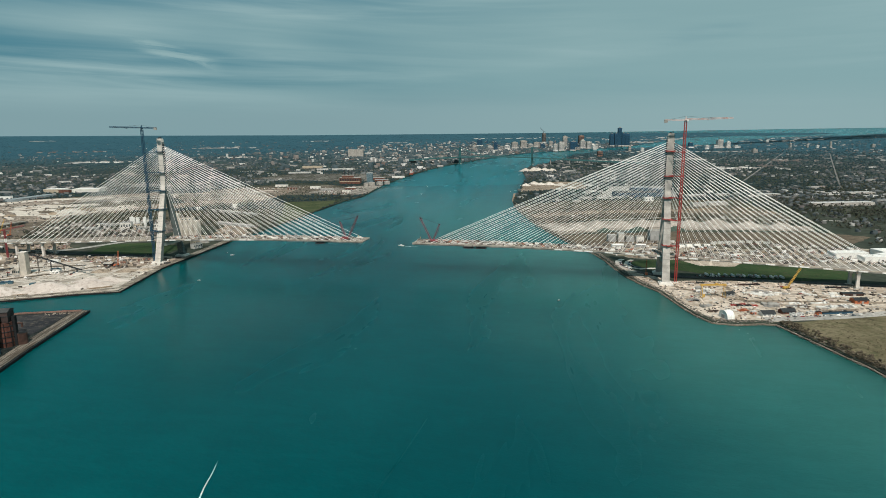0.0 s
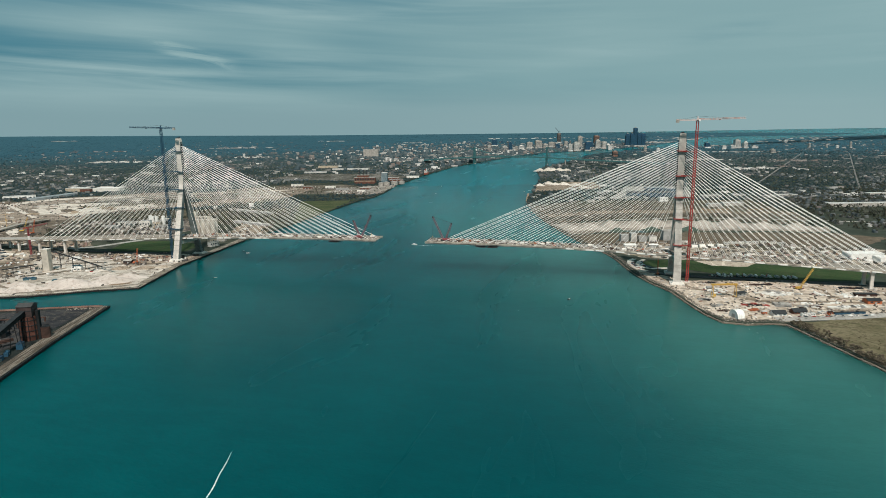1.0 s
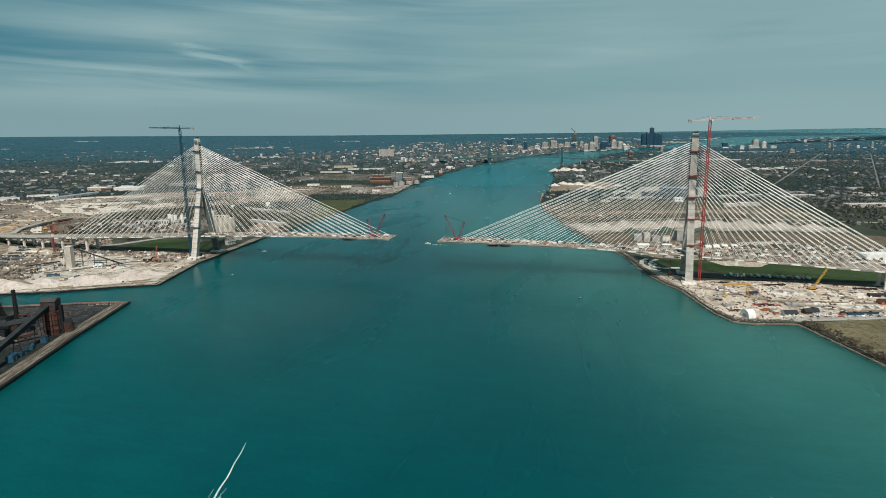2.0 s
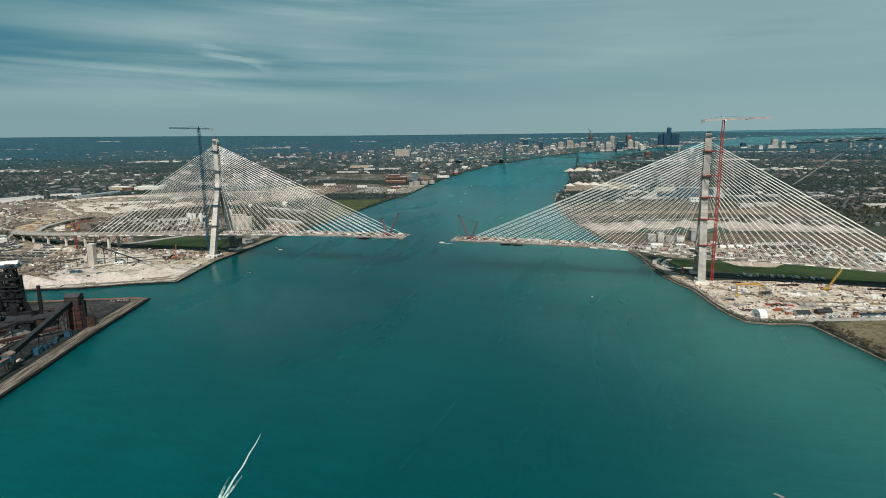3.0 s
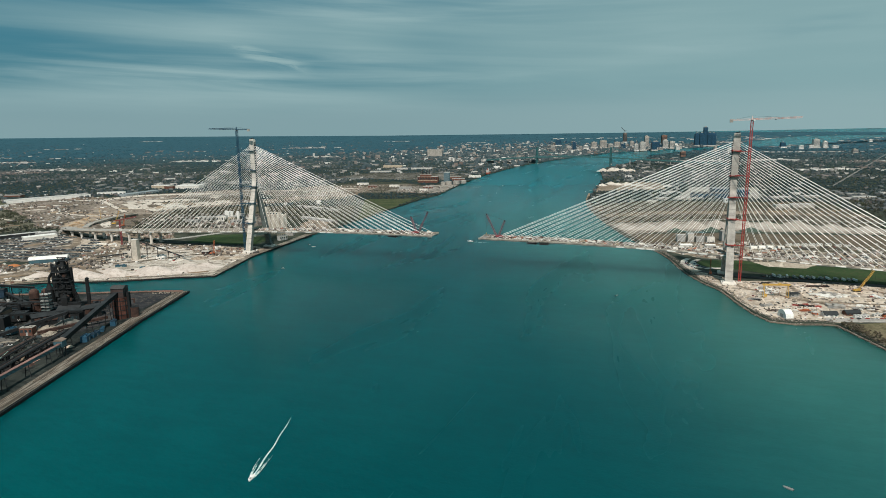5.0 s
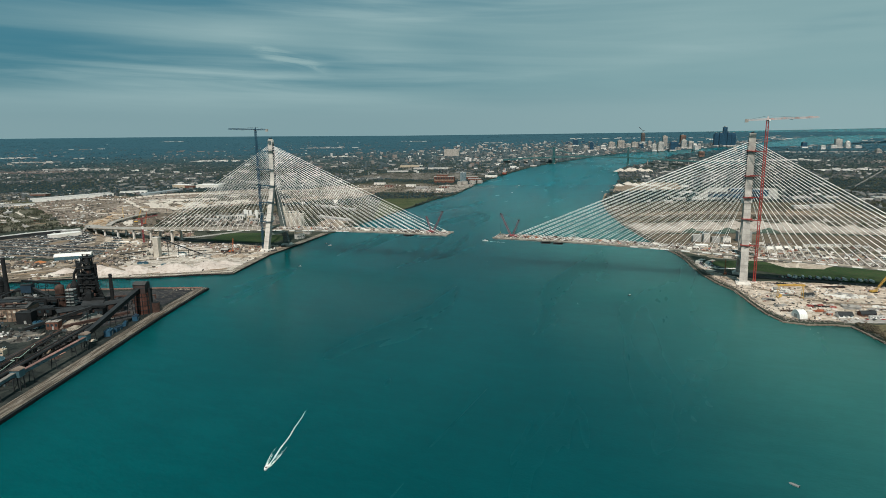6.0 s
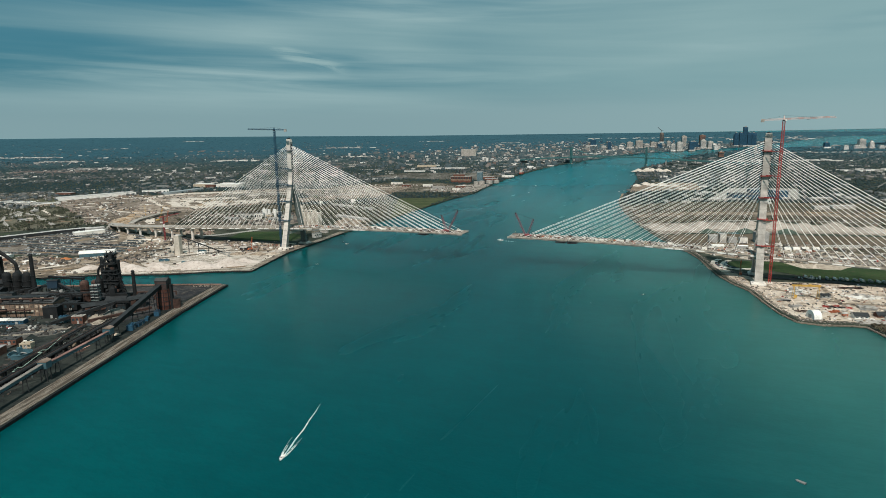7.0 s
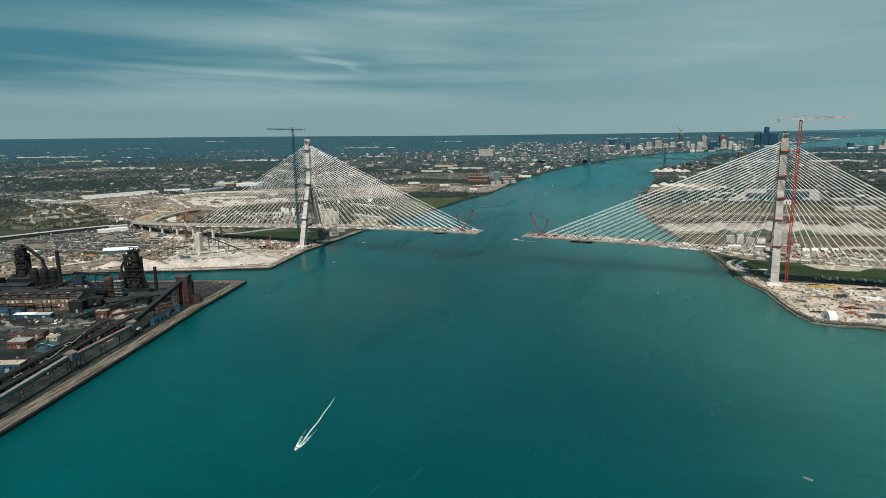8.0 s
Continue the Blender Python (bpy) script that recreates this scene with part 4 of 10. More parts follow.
track("road_bank", [(388, 50), (398, 38), (421, 26), (470, 18), (518, 17), (612, 13), (730, 8), (980, 0)], 13, TAR, "dark paved road behind the building site")
track("road_yard", [(400, 5), (450, -60), (520, -110), (640, -95), (860, -70)], 8, SOIL, "worn dirt track through the building site", 2.75)
track("road_site", [(505, -5), (510, -21), (513, -75), (518, -112), (564, -124), (600, -142), (648, -128)], 7, SOIL, "brown wheel-worn road between storage fields", 2.74)
track("road_site_two", [(612, -18), (624, -31), (622, -72), (659, -84), (760, -100)], 6, SOIL, "brown wheel-worn road through the site", 2.73)
track("road_shore", [(520, -193), (600, -170), (680, -138), (860, -108)], 17, ROAD, "grey gravel road along the site's edge")
track("road_ramp", [(-1190, 395), (-1295, 464), (-1418, 547), (-1496, 598), (-1527, 632), (-1545, 690), (-1526, 776), (-1470, 837), (-1300, 905), (-1100, 960)], 14, PALEDIRT, "pale new gravel slip road on the earthworks")
track("road_arc", [(-1500, 612), (-1530, 640), (-1545, 690), (-1526, 776), (-1470, 837), (-1390, 880), (-1200, 940)], 52, PALEDIRT, "broad pale graded curve of the new road", 2.80)
track("road_loop", [(-1300, 270), (-1241, 214), (-1236, 190), (-1211, 164), (-1156, 136), (-1100, 118), (-1000, 20)], 9, ROAD, "pale paved road with a tight bend")
track("road_scrub", [(-2060, 372), (-1972, 338), (-1788, 274), (-1613, 206), (-1462, 159), (-1309, 87), (-1215, 40)], 12, ROAD, "pale paved road through the scrubland", 3.10)
track("road_scrub_two", [(-1613, 206), (-1520, 110), (-1431, 46), (-1301, -19), (-1240, -60)], 9, ROAD, "pale lane to the houses in the scrub", 3.08)
track("road_scrub_three", [(-1505, 413), (-1430, 350), (-1338, 309), (-1262, 300), (-1208, 295), (-1120, 330)], 11, PALEDIRT, "pale gravel track over the earthworks", 3.12)
track("road_scrub_four", [(-1640, 330), (-1560, 250), (-1440, 190), (-1330, 160), (-1236, 186)], 8, PALEDIRT, "pale dirt track at the edge of the scrub", 3.06)
track("road_dirt", [(-985, 45), (-940, 12), (-893, -17), (-846, -62), (-822, -104), (-760, -130), (-700, -105), (-640, -120)], 15, SOIL, "brown dirt haul road below the viaduct", 2.8)
track("road_sand", [(-760, -300), (-747, -281), (-746, -222), (-735, -165), (-726, -116), (-705, -85), (-702, -46)], 14, DARKSOIL, "dark wet haul road beside the hangar", 2.84)
track("road_sand_two", [(-720, -340), (-700, -300), (-672, -250), (-660, -211), (-600, -190), (-560, -150), (-520, -80), (-440, -60)], 9, DARKSOIL, "dark wheel-worn track across the limestone yard", 2.83)
track("lane_lot", [(-900, -200), (-888, -150), (-875, -105), (-838, -55)], 11, GRAVEL, "pale brown lane through the car lot", 2.7)
track("lane_lot_two", [(-1000, -150), (-976, -80), (-955, -31), (-920, 0)], 9, GRAVEL, "pale brown lane between rows of cars", 2.7)
track("lane_lot_three", [(-822, -250), (-819, -200), (-800, -120), (-780, -100)], 12, SOIL, "brown lane along the car lot", 2.7)
track("road_ramp_two", [(-1410, 600), (-1380, 720), (-1250, 830), (-1060, 900), (-820, 960)], 16, ROAD, "pale new concrete road on the earthworks")
track("road_west", [(-2900, 330), (-2202, 520), (-2155, 624), (-2080, 800), (-1970, 985), (-1862, 1194), (-1500, 1420), (-900, 1560), (-560, 1660)], 34, ROAD, "grey highway past the warehouses")
track("road_south", [(-1150, -215), (-1095, -60), (-1040, 30), (-900, 45), (-640, 12), (-480, 22)], 9, TAR, "dark paved road beside the storage lot")
track("road_field", [(-735, 5), (-680, 60), (-640, 150)], 16, ROAD, "pale concrete road beside the green field")
track("road_quay", [(-590, -300), (-470, -262), (-405, -222), (-372, -196), (-408, -62), (-420, 80), (-432, 190)], 11, DOCK, "worn quay road behind the sheet piles")
track("road_east", [(340, 612), (520, 690), (740, 700), (960, 690)], 12, ROAD, "pale haul road behind the stockpiles", 2.8)
track("road_park", [(377, 139), (368, 120), (366, 94), (371, 72), (380, 54), (391, 42)], 8, PALEDIRT, "pale curved path along the bank", 2.9)
track("road_lawn_foot", [(399, 62), (412, 69), (424, 72), (440, 70)], 8, PALEDIRT, "pale gravel strip at the foot of the lawn", 2.93)
track("road_park_two", [(394, 136), (384, 118), (380, 96), (385, 76), (396, 64)], 7, PALEDIRT, "pale curved path by the lawn", 2.95)

# the island's stony river edge
edge_line = [(-330, -309), (-284, -446), (-238, -566), (-205, -655), (-172, -744), (-161, -775), (-120, -870), (-60, -1010)]
inner = []
for i, (x, y) in enumerate(edge_line):
    x2, y2 = edge_line[min(i + 1, len(edge_line) - 1)]
    x1, y1 = edge_line[max(i - 1, 0)]
    d = Vector((x2 - x1, y2 - y1)).normalized()
    inner.append((x + d.y * 8.5, y - d.x * 8.5))
tagged(Shape().ribbon([(x, y, 3.1) for x, y in inner], 15.0, -3.0, 0.0).make("embankment_island", DOCKSTONE), "weathered stone and timber dock edge of the island", "embankment", "", "structure")


def bulk(name, verts, faces, mat, label, category, kind="stuff"):
    """One mesh of a great many small pieces."""
    verts, faces = np.asarray(verts, np.float32), np.asarray(faces, np.int32)
    k = faces.shape[1]
    m = bpy.data.meshes.new(name)
    m.vertices.add(len(verts))
    m.vertices.foreach_set("co", verts.ravel())
    m.loops.add(faces.size)
    m.loops.foreach_set("vertex_index", faces.ravel())
    m.polygons.add(len(faces))
    m.polygons.foreach_set("loop_start", np.arange(0, faces.size, k, dtype=np.int32))
    m.polygons.foreach_set("loop_total", np.full(len(faces), k, np.int32))
    m.update(calc_edges=True)
    m.validate()
    m.materials.append(mat)
    return tagged(new(name, m), label, category, "", kind)


rng = np.random.default_rng(11)
PHI = (1 + 5 ** 0.5) / 2
ICO = np.array([(-1, PHI, 0), (1, PHI, 0), (-1, -PHI, 0), (1, -PHI, 0), (0, -1, PHI), (0, 1, PHI), (0, -1, -PHI), (0, 1, -PHI), (PHI, 0, -1), (PHI, 0, 1), (-PHI, 0, -1), (-PHI, 0, 1)]) / math.hypot(1, PHI)
ICO_F = np.array([(0, 11, 5), (0, 5, 1), (0, 1, 7), (0, 7, 10), (0, 10, 11), (1, 5, 9), (5, 11, 4), (11, 10, 2), (10, 7, 6), (7, 1, 8), (3, 9, 4), (3, 4, 2), (3, 2, 6), (3, 6, 8), (3, 8, 9), (4, 9, 5), (2, 4, 11), (6, 2, 10), (8, 6, 7), (9, 8, 1)])


def clumps(xyz, radius, height):
    """Uneven leaf clumps at the given places: their corners and faces, in true plan metres."""
    n = len(xyz)
    v = ICO[None] * (1 + rng.uniform(-0.35, 0.35, (n, 12, 1)))
    v = v * np.stack([radius * rng.uniform(0.8, 1.2, n), radius * rng.uniform(0.8, 1.2, n), height / 2], 1)[:, None, :]
    v = v + xyz[:, None, :]
    f = ICO_F[None] + 12 * np.arange(n)[:, None, None]
    return v.reshape(-1, 3), f.reshape(-1, 3)


def blocks(x, y, z, lx, ly, h, turn, ridge):
    """Gabled or flat-roofed blocks in one go."""
    n = len(x)
    c, s = np.cos(turn), np.sin(turn)
    local = np.array([(-1, -1, 0), (1, -1, 0), (1, 1, 0), (-1, 1, 0), (-1, -1, 1), (1, -1, 1), (1, 1, 1), (-1, 1, 1), (-1, 0, 1), (1, 0, 1)], float)
    v = np.repeat(local[None], n, 0)
    px, py = v[:, :, 0] * (lx / 2)[:, None], v[:, :, 1] * (ly / 2)[:, None]
    pz = v[:, :, 2] * h[:, None]
    pz[:, 8:] += ridge[:, None]
    out = np.stack([x[:, None] + px * c[:, None] - py * s[:, None], y[:, None] + px * s[:, None] + py * c[:, None], z + pz], 2)
    quads = np.array([(0, 1, 5, 4), (2, 3, 7, 6), (4, 5, 9, 8), (6, 7, 8, 9), (1, 2, 6, 5), (3, 0, 4, 7)])
    f = quads[None] + 10 * np.arange(n)[:, None, None]
    return out.reshape(-1, 3), f.reshape(-1, 4)


def scatter(count, d0, d1, spread=1.0):
    """Plan places that lie evenly over the far view."""
    u = rng.uniform(1 / d1, 1 / d0, count)
    d = 1 / u
    w = rng.uniform(-0.98, 0.98, count) * d * spread
    return ORIGIN[0] + AHEAD[0] * d + ASIDE[0] * w, ORIGIN[1] + AHEAD[1] * d + ASIDE[1] * w, d


KEEP_CLEAR = [RIVER_LOTS, PLANT_LOTS, LOTS_WEST, SCRUB_WEST, [(-1954, 466), (-1896, 523), (-1731, 440), (-1680, 300), (-1860, 330)], CAR_YARD, SHORE_DIRT, SAND_YARD, TOWER_YARD, EARTHWORK, DIRT_WEST, RAIL_BAND, FIELD_WEST, POND_SAND, FIELD_EAST, STRIP_EAST, FAR_SAND, PLANT_YARD, BUILD_SITE, LAWN_EAST, LOT_EAST, SHORE_GRASS, SHORE_DIRT_UP]


def on_land(x, y):
    ok = inside(LEFT_LAND, x, y) | inside(RIGHT_LAND, x, y)
    for poly in KEEP_CLEAR:
        ok &= ~inside(poly, x, y)
    return ok


def field(x, y, scale, seed):
    return np.array([noise.noise(Vector((a * scale, b * scale, seed))) for a, b in zip(x, y)])


RIVERSIDE_WEST = [(-1050, 300), (-1050, 1500), (-800, 2000), (-430, 2000), (-400, 300)]
OCT = np.array([(1, 0, 0), (-1, 0, 0), (0, 1, 0), (0, -1, 0), (0, 0, 1), (0, 0, -1)], float)
OCT_F = np.array([(0, 2, 4), (2, 1, 4), (1, 3, 4), (3, 0, 4), (2, 0, 5), (1, 2, 5), (3, 1, 5), (0, 3, 5)])


def bearing(x, y):
    """How far aside a place lies for each metre ahead."""
    dx, dy = x - ORIGIN[0], y - ORIGIN[1]
    return (dx * ASIDE[0] + dy * ASIDE[1]) / (dx * AHEAD[0] + dy * AHEAD[1])


def tufts(xyz, radius, height):
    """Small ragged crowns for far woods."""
    n = len(xyz)
    v = OCT[None] * (1 + rng.uniform(-0.4, 0.4, (n, 6, 1))) + rng.uniform(-0.22, 0.22, (n, 6, 3))
    v = v * np.stack([radius * rng.uniform(0.7, 1.3, n), radius * rng.uniform(0.7, 1.3, n), height / 2], 1)[:, None, :] + xyz[:, None, :]
    return v.reshape(-1, 3), (OCT_F[None] + 6 * np.arange(n)[:, None, None]).reshape(-1, 3)


def where(d, w):
    """Plan places from how far ahead and how far aside they lie."""
    return ORIGIN[0] + AHEAD[0] * d + ASIDE[0] * w, ORIGIN[1] + AHEAD[1] * d + ASIDE[1] * w


# streets that run back from the river and across it
STREETS = []
for k in range(-3, 16):
    x0, y0 = 1110 + 330 * k, 2186 - 113 * k
    STREETS.append(((x0 - 160, y0 - 466), (x0 + 980, y0 + 2860), 7 if k % 3 else 10))
for k in range(9):
    x0, y0 = 1000 + 162 * k, 1900 + 473 * k
    STREETS.append(((x0 - 300, y0 + 103), (x0 + 3200, y0 - 1096), 8))
for k in range(6):
    x0, y0 = -2900 + 260 * k, 1500 + 60 * k
    STREETS.append(((x0, y0), (x0 - 900, y0 + 2640), 9))


def street_gap(x, y):
    """How far a place lies from the nearest street's edge."""
    near = np.full(len(x), 1e6)
    for (xa, ya), (xb, yb), wide in STREETS:
        l = math.hypot(xb - xa, yb - ya)
        ux, uy = (xb - xa) / l, (yb - ya) / l
        s = np.clip((x - xa) * ux + (y - ya) * uy, 0, l)
        near = np.minimum(near, np.hypot(x - xa - ux * s, y - ya - uy * s) - wide / 2)
    return near


vs, fs, k = [], [], 0
for (xa, ya), (xb, yb), wide in STREETS:
    l = math.hypot(xb - xa, yb - ya)
    u = np.array(((xb - xa) / l, (yb - ya) / l))
    side = np.array((-u[1], u[0])) * wide / 2
    n = int(l // 40)
    for i in range(n):
        p, q = np.array((xa, ya)) + u * l * i / n, np.array((xa, ya)) + u * l * (i + 1) / n
        if not on_land(np.array([p[0], q[0]]), np.array([p[1], q[1]])).all():
            continue
        vs += [(*(p + side), 2.62), (*(p - side), 2.62), (*(q - side), 2.62), (*(q + side), 2.62)]
        fs.append((k, k + 1, k + 2, k + 3))
        k += 4
bulk("suburb_streets", far_rows(vs), fs, earth("street_tar", (0.13, 0.13, 0.127), (0.20, 0.197, 0.19), (0.08, 0.08, 0.08), 0.02, 0.2), "grey paved streets of the suburbs", "streets")

# commercial strips: ahead, aside, length, depth, how many roofs, paint
STRIPS = [(6100, -4950, 900, 160, 60, 1), (3680, -2780, 520, 110, 110, 2), (5080, -3760, 360, 120, 30, 1), (3940, -2650, 420, 150, 60, 0), (17300, -8500, 900, 300, 8, 1), (5010, -2130, 430, 130, 40, 1), (5610, -1240, 310, 140, 30, 1), (8800, -2050, 800, 400, 40, 0), (4650, 90, 420, 160, 50, 0), (4210, -600, 110, 60, 8, 1), (9500, -6400, 1400, 300, 9, 0), (7600, -3500, 700, 300, 16, 2), (13500, -1200, 1500, 400, 8, 0), (11000, 700, 1600, 700, 20, 0), (4300, 1900, 900, 120, 70, 1), (5600, 2900, 1300, 200, 80, 0), (3300, 2000, 420, 90, 30, 1), (7600, 3300, 1500, 300, 80, 1), (9200, 4700, 1800, 400, 70, 0), (4000, 2700, 500, 120, 36, 2), (14500, 3300, 2500, 900, 24, 1), (6800, 1250, 900, 220, 60, 1), (13000, 7000, 5000, 1500, 60, 0), (11500, 6200, 4000, 900, 60, 1), (9800, 5600, 3500, 700, 60, 0)]
for _ in range(16):
    d = 1 / rng.uniform(1 / 9000, 1 / 3000)
    STRIPS.append((d, rng.uniform(-0.95, 0.9) * d, rng.uniform(0.03, 0.12) * d, 0.02 * d + 40, int(rng.uniform(5, 14)), int(rng.integers(0, 3))))
strip_d, strip_w, strip_r, strip_p = [], [], [], []
for d, w, length, deep, count, paint in STRIPS:
    strip_d.append(d + rng.normal(0, deep * 0.4, count)), strip_w.append(w + rng.uniform(-0.5, 0.5, count) * length)
    strip_p.append(np.full(count, paint))
d, w, paint = np.concatenate(strip_d), np.concatenate(strip_w), np.concatenate(strip_p)
x, y = where(d, w)
ok = on_land(x, y)
x, y, d, paint = x[ok], y[ok], d[ok], paint[ok]
strip_x, strip_y = x, y
size = np.maximum(14.0, d * 0.0030) * rng.uniform(0.4, 1.4, len(x))
lx, ly = size * rng.uniform(1.2, 3.2, len(x)), size * rng.uniform(0.5, 0.9, len(x))
h = np.maximum(rng.uniform(4, 8, len(x)), d * 0.00055 * rng.uniform(0.6, 1.4, len(x)))
turn = 0.31 + rng.choice([0, 0, math.pi / 2], len(x))
for i, (mat, label) in enumerate(((SHEDS, "grey and pale flat-roofed shops and plants along suburban streets"), (roofs("pale_strip_roofs", [(0, (0.24, 0.235, 0.225)), (0.5, (0.40, 0.39, 0.37)), (1, (0.66, 0.65, 0.62))]), "white flat-roofed warehouses in long strips"), (roofs("rusty_strip_roofs", [(0, (0.085, 0.078, 0.076)), (0.5, (0.14, 0.115, 0.106)), (0.8, (0.22, 0.19, 0.175)), (1, (0.45, 0.44, 0.42))]), "rust-brown roofs of older works in long strips"))):
    k = paint == i
    v, f = blocks(x[k], y[k], 2.3, lx[k], ly[k], h[k], turn[k], np.full(k.sum(), 0.05))
    bulk("strip_roofs", far_rows(v), f, mat, label, "warehouses")

# far woods and suburbs; the farther crowns get the haze-blue colours
x, y, d = scatter(190000, 1900, 30000)
patch = field(x, y, 0.0016, 3.0) + 0.5 * field(x, y, 0.006, 9.0)
ok = on_land(x, y) & (rng.uniform(0, 1, len(x)) < np.clip(0.78 + 1.0 * patch, 0.14, 1.0)) & (street_gap(x, y) > 0.5 + 0.0003 * d)
for cd, cw, length, deep, count, paint in STRIPS[:24]:
    cx, cy = where(cd, cw)
    off = np.abs((x - cx) * AHEAD[0] + (y - cy) * AHEAD[1]) / deep + np.abs((x - cx) * ASIDE[0] + (y - cy) * ASIDE[1]) / (length * 0.6)
    ok &= (off > 0.8) | (rng.uniform(0, 1, len(x)) < 0.5)
x, y, d = x[ok], y[ok], d[ok]
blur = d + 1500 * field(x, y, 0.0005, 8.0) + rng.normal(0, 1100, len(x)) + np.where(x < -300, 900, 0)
for name, mat, near, label in (("riverside_trees", RIVERTREE, 0, "dark bare-branched trees of the riverside suburbs"), ("suburb_trees", WOOD, 1, "dark bare-branched street trees of the suburbs"), ("far_woods", HAZEWOOD, 2, "unbroken woods towards the horizon, coloured haze blue")):
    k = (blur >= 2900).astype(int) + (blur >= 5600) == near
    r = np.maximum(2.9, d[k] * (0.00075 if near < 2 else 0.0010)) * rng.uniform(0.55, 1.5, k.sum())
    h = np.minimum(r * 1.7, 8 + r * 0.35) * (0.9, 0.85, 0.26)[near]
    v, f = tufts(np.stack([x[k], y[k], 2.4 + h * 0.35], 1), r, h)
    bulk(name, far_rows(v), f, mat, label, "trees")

x, y, d = scatter(42000, 1700, 15000)
patch = field(x, y, 0.0016, 3.0)
ok = on_land(x, y) & (rng.uniform(0, 1, len(x)) < np.clip(0.36 - 1.5 * patch + 0.9 * field(x, y, 0.005, 21.0), 0.03, 1.0)) & ~inside(SCRUB_WEST, x, y) & ((x < 600) | (rng.uniform(0, 1, len(x)) < 0.85)) & (street_gap(x, y) > 8) & ~inside(RIVERSIDE_WEST, x, y) & (rng.uniform(0, 1, len(x)) < np.clip(np.where(bearing(x, y) > -0.36, 1.9, 1.25) - d / 9000, 0.12, 1))
x, y, d = x[ok], y[ok], d[ok]
far_or_few = (d > 2700) | (rng.uniform(0, 1, len(x)) < 0.45)
x, y, d = x[far_or_few], y[far_or_few], d[far_or_few]
size = np.maximum(7.0, d * 0.00115) * rng.uniform(0.6, 1.35, len(x))
v, f = blocks(x, y, 2.3, size * rng.uniform(1.0, 2.0, len(x)), size * rng.uniform(0.6, 0.9, len(x)), np.maximum(np.minimum(5 + size * 0.12, 9), d * 0.0004), 0.31 + rng.choice([0, math.pi / 2], len(x)) + rng.uniform(-0.05, 0.05, len(x)), size * 0.2)
bulk("far_houses", far_rows(v), f, HOUSES, "small gabled houses of the suburbs under bare trees", "houses")

x, y, d = scatter(3000, 1700, 16000)
patch = field(x, y, 0.0009, 5.0)
ok = on_land(x, y) & (rng.uniform(0, 1, len(x)) < np.clip(0.15 + 2.4 * patch, 0.03, 1.0)) & ~inside(SCRUB_WEST, x, y) & (street_gap(x, y) > 12) & ~inside(RIVERSIDE_WEST, x, y) & ((rng.uniform(0, 1, len(x)) < np.clip(np.where(bearing(x, y) > -0.36, 2.2, 1.3) - d / 8000, 0.06, 1)) | (x > 600))
x, y, d = x[ok], y[ok], d[ok]
size = np.maximum(16.0, d * 0.0022) * rng.uniform(0.4, 1.4, len(x))
v, f = blocks(x, y, 2.3, size * rng.uniform(1.2, 2.8, len(x)), size * rng.uniform(0.5, 0.9, len(x)), np.maximum(np.minimum(6 + size * 0.05, 14), d * 0.0005), 0.31 + rng.choice([0, math.pi / 2], len(x)), np.where(rng.uniform(0, 1, len(x)) < 0.3, 1.5, 0.05))
bulk("far_warehouses", far_rows(v), f, SHEDS, "pale flat-roofed warehouses and plants among the suburbs", "warehouses")

# the inner city's low blocks along the west bank
x, y = rng.uniform(-3000, 1100, 26000), rng.uniform(2300, 8200, 26000)
shore_x = np.interp(y, [p[1] for p in LEFT_SHORE[4:]], [p[0] for p in LEFT_SHORE[4:]])
ok = on_land(x, y) & (x < shore_x - 25) & (rng.uniform(0, 1, 26000) < np.exp(-np.maximum(shore_x - x, 0) / 1100) * np.clip((y - 1900) / 2600, 0.25, 1) * 0.6) & (x < 2000)
x, y = x[ok], y[ok]
n = len(x)
v, f = blocks(x, y, 2.3, rng.uniform(10, 40, n), rng.uniform(9, 24, n), rng.uniform(4, 10, n) + 24 * rng.uniform(0, 1, n) ** 8, 0.25 + rng.choice([0, math.pi / 2], n), np.full(n, 0.05))
bulk("city_blocks", far_rows(v), f, roofs("city_block_walls", [(0, (0.030, 0.056, 0.068)), (0.5, (0.056, 0.086, 0.098)), (0.74, (0.10, 0.128, 0.134)), (0.78, (0.125, 0.09, 0.078)), (0.90, (0.24, 0.245, 0.235)), (1, (0.64, 0.635, 0.62))]), "low pale and brick blocks of the inner city", "buildings")

# paved and bare lots between them
x, y = rng.uniform(-2600, 1000, 1400), rng.uniform(2000, 7600, 1400)
shore_x = np.interp(y, [p[1] for p in LEFT_SHORE[4:]], [p[0] for p in LEFT_SHORE[4:]])
ok = on_land(x, y) & (x < shore_x - 70) & (rng.uniform(0, 1, 1400) < np.exp(-np.maximum(shore_x - x, 0) / 800))
x, y = x[ok], y[ok]
n = len(x)
v, f = blocks(x, y, 2.3, rng.uniform(40, 150, n), rng.uniform(25, 80, n), rng.uniform(0.3, 0.6, n), 0.25 + rng.choice([0, math.pi / 2], n), np.zeros(n))
bulk("city_lots", far_rows(v), f, roofs("city_lot_ground", [(0, (0.06, 0.066, 0.066)), (0.5, (0.11, 0.108, 0.10)), (0.8, (0.19, 0.165, 0.14)), (1, (0.38, 0.36, 0.33))]), "grey paved and tan bare lots of the inner city", "lots")

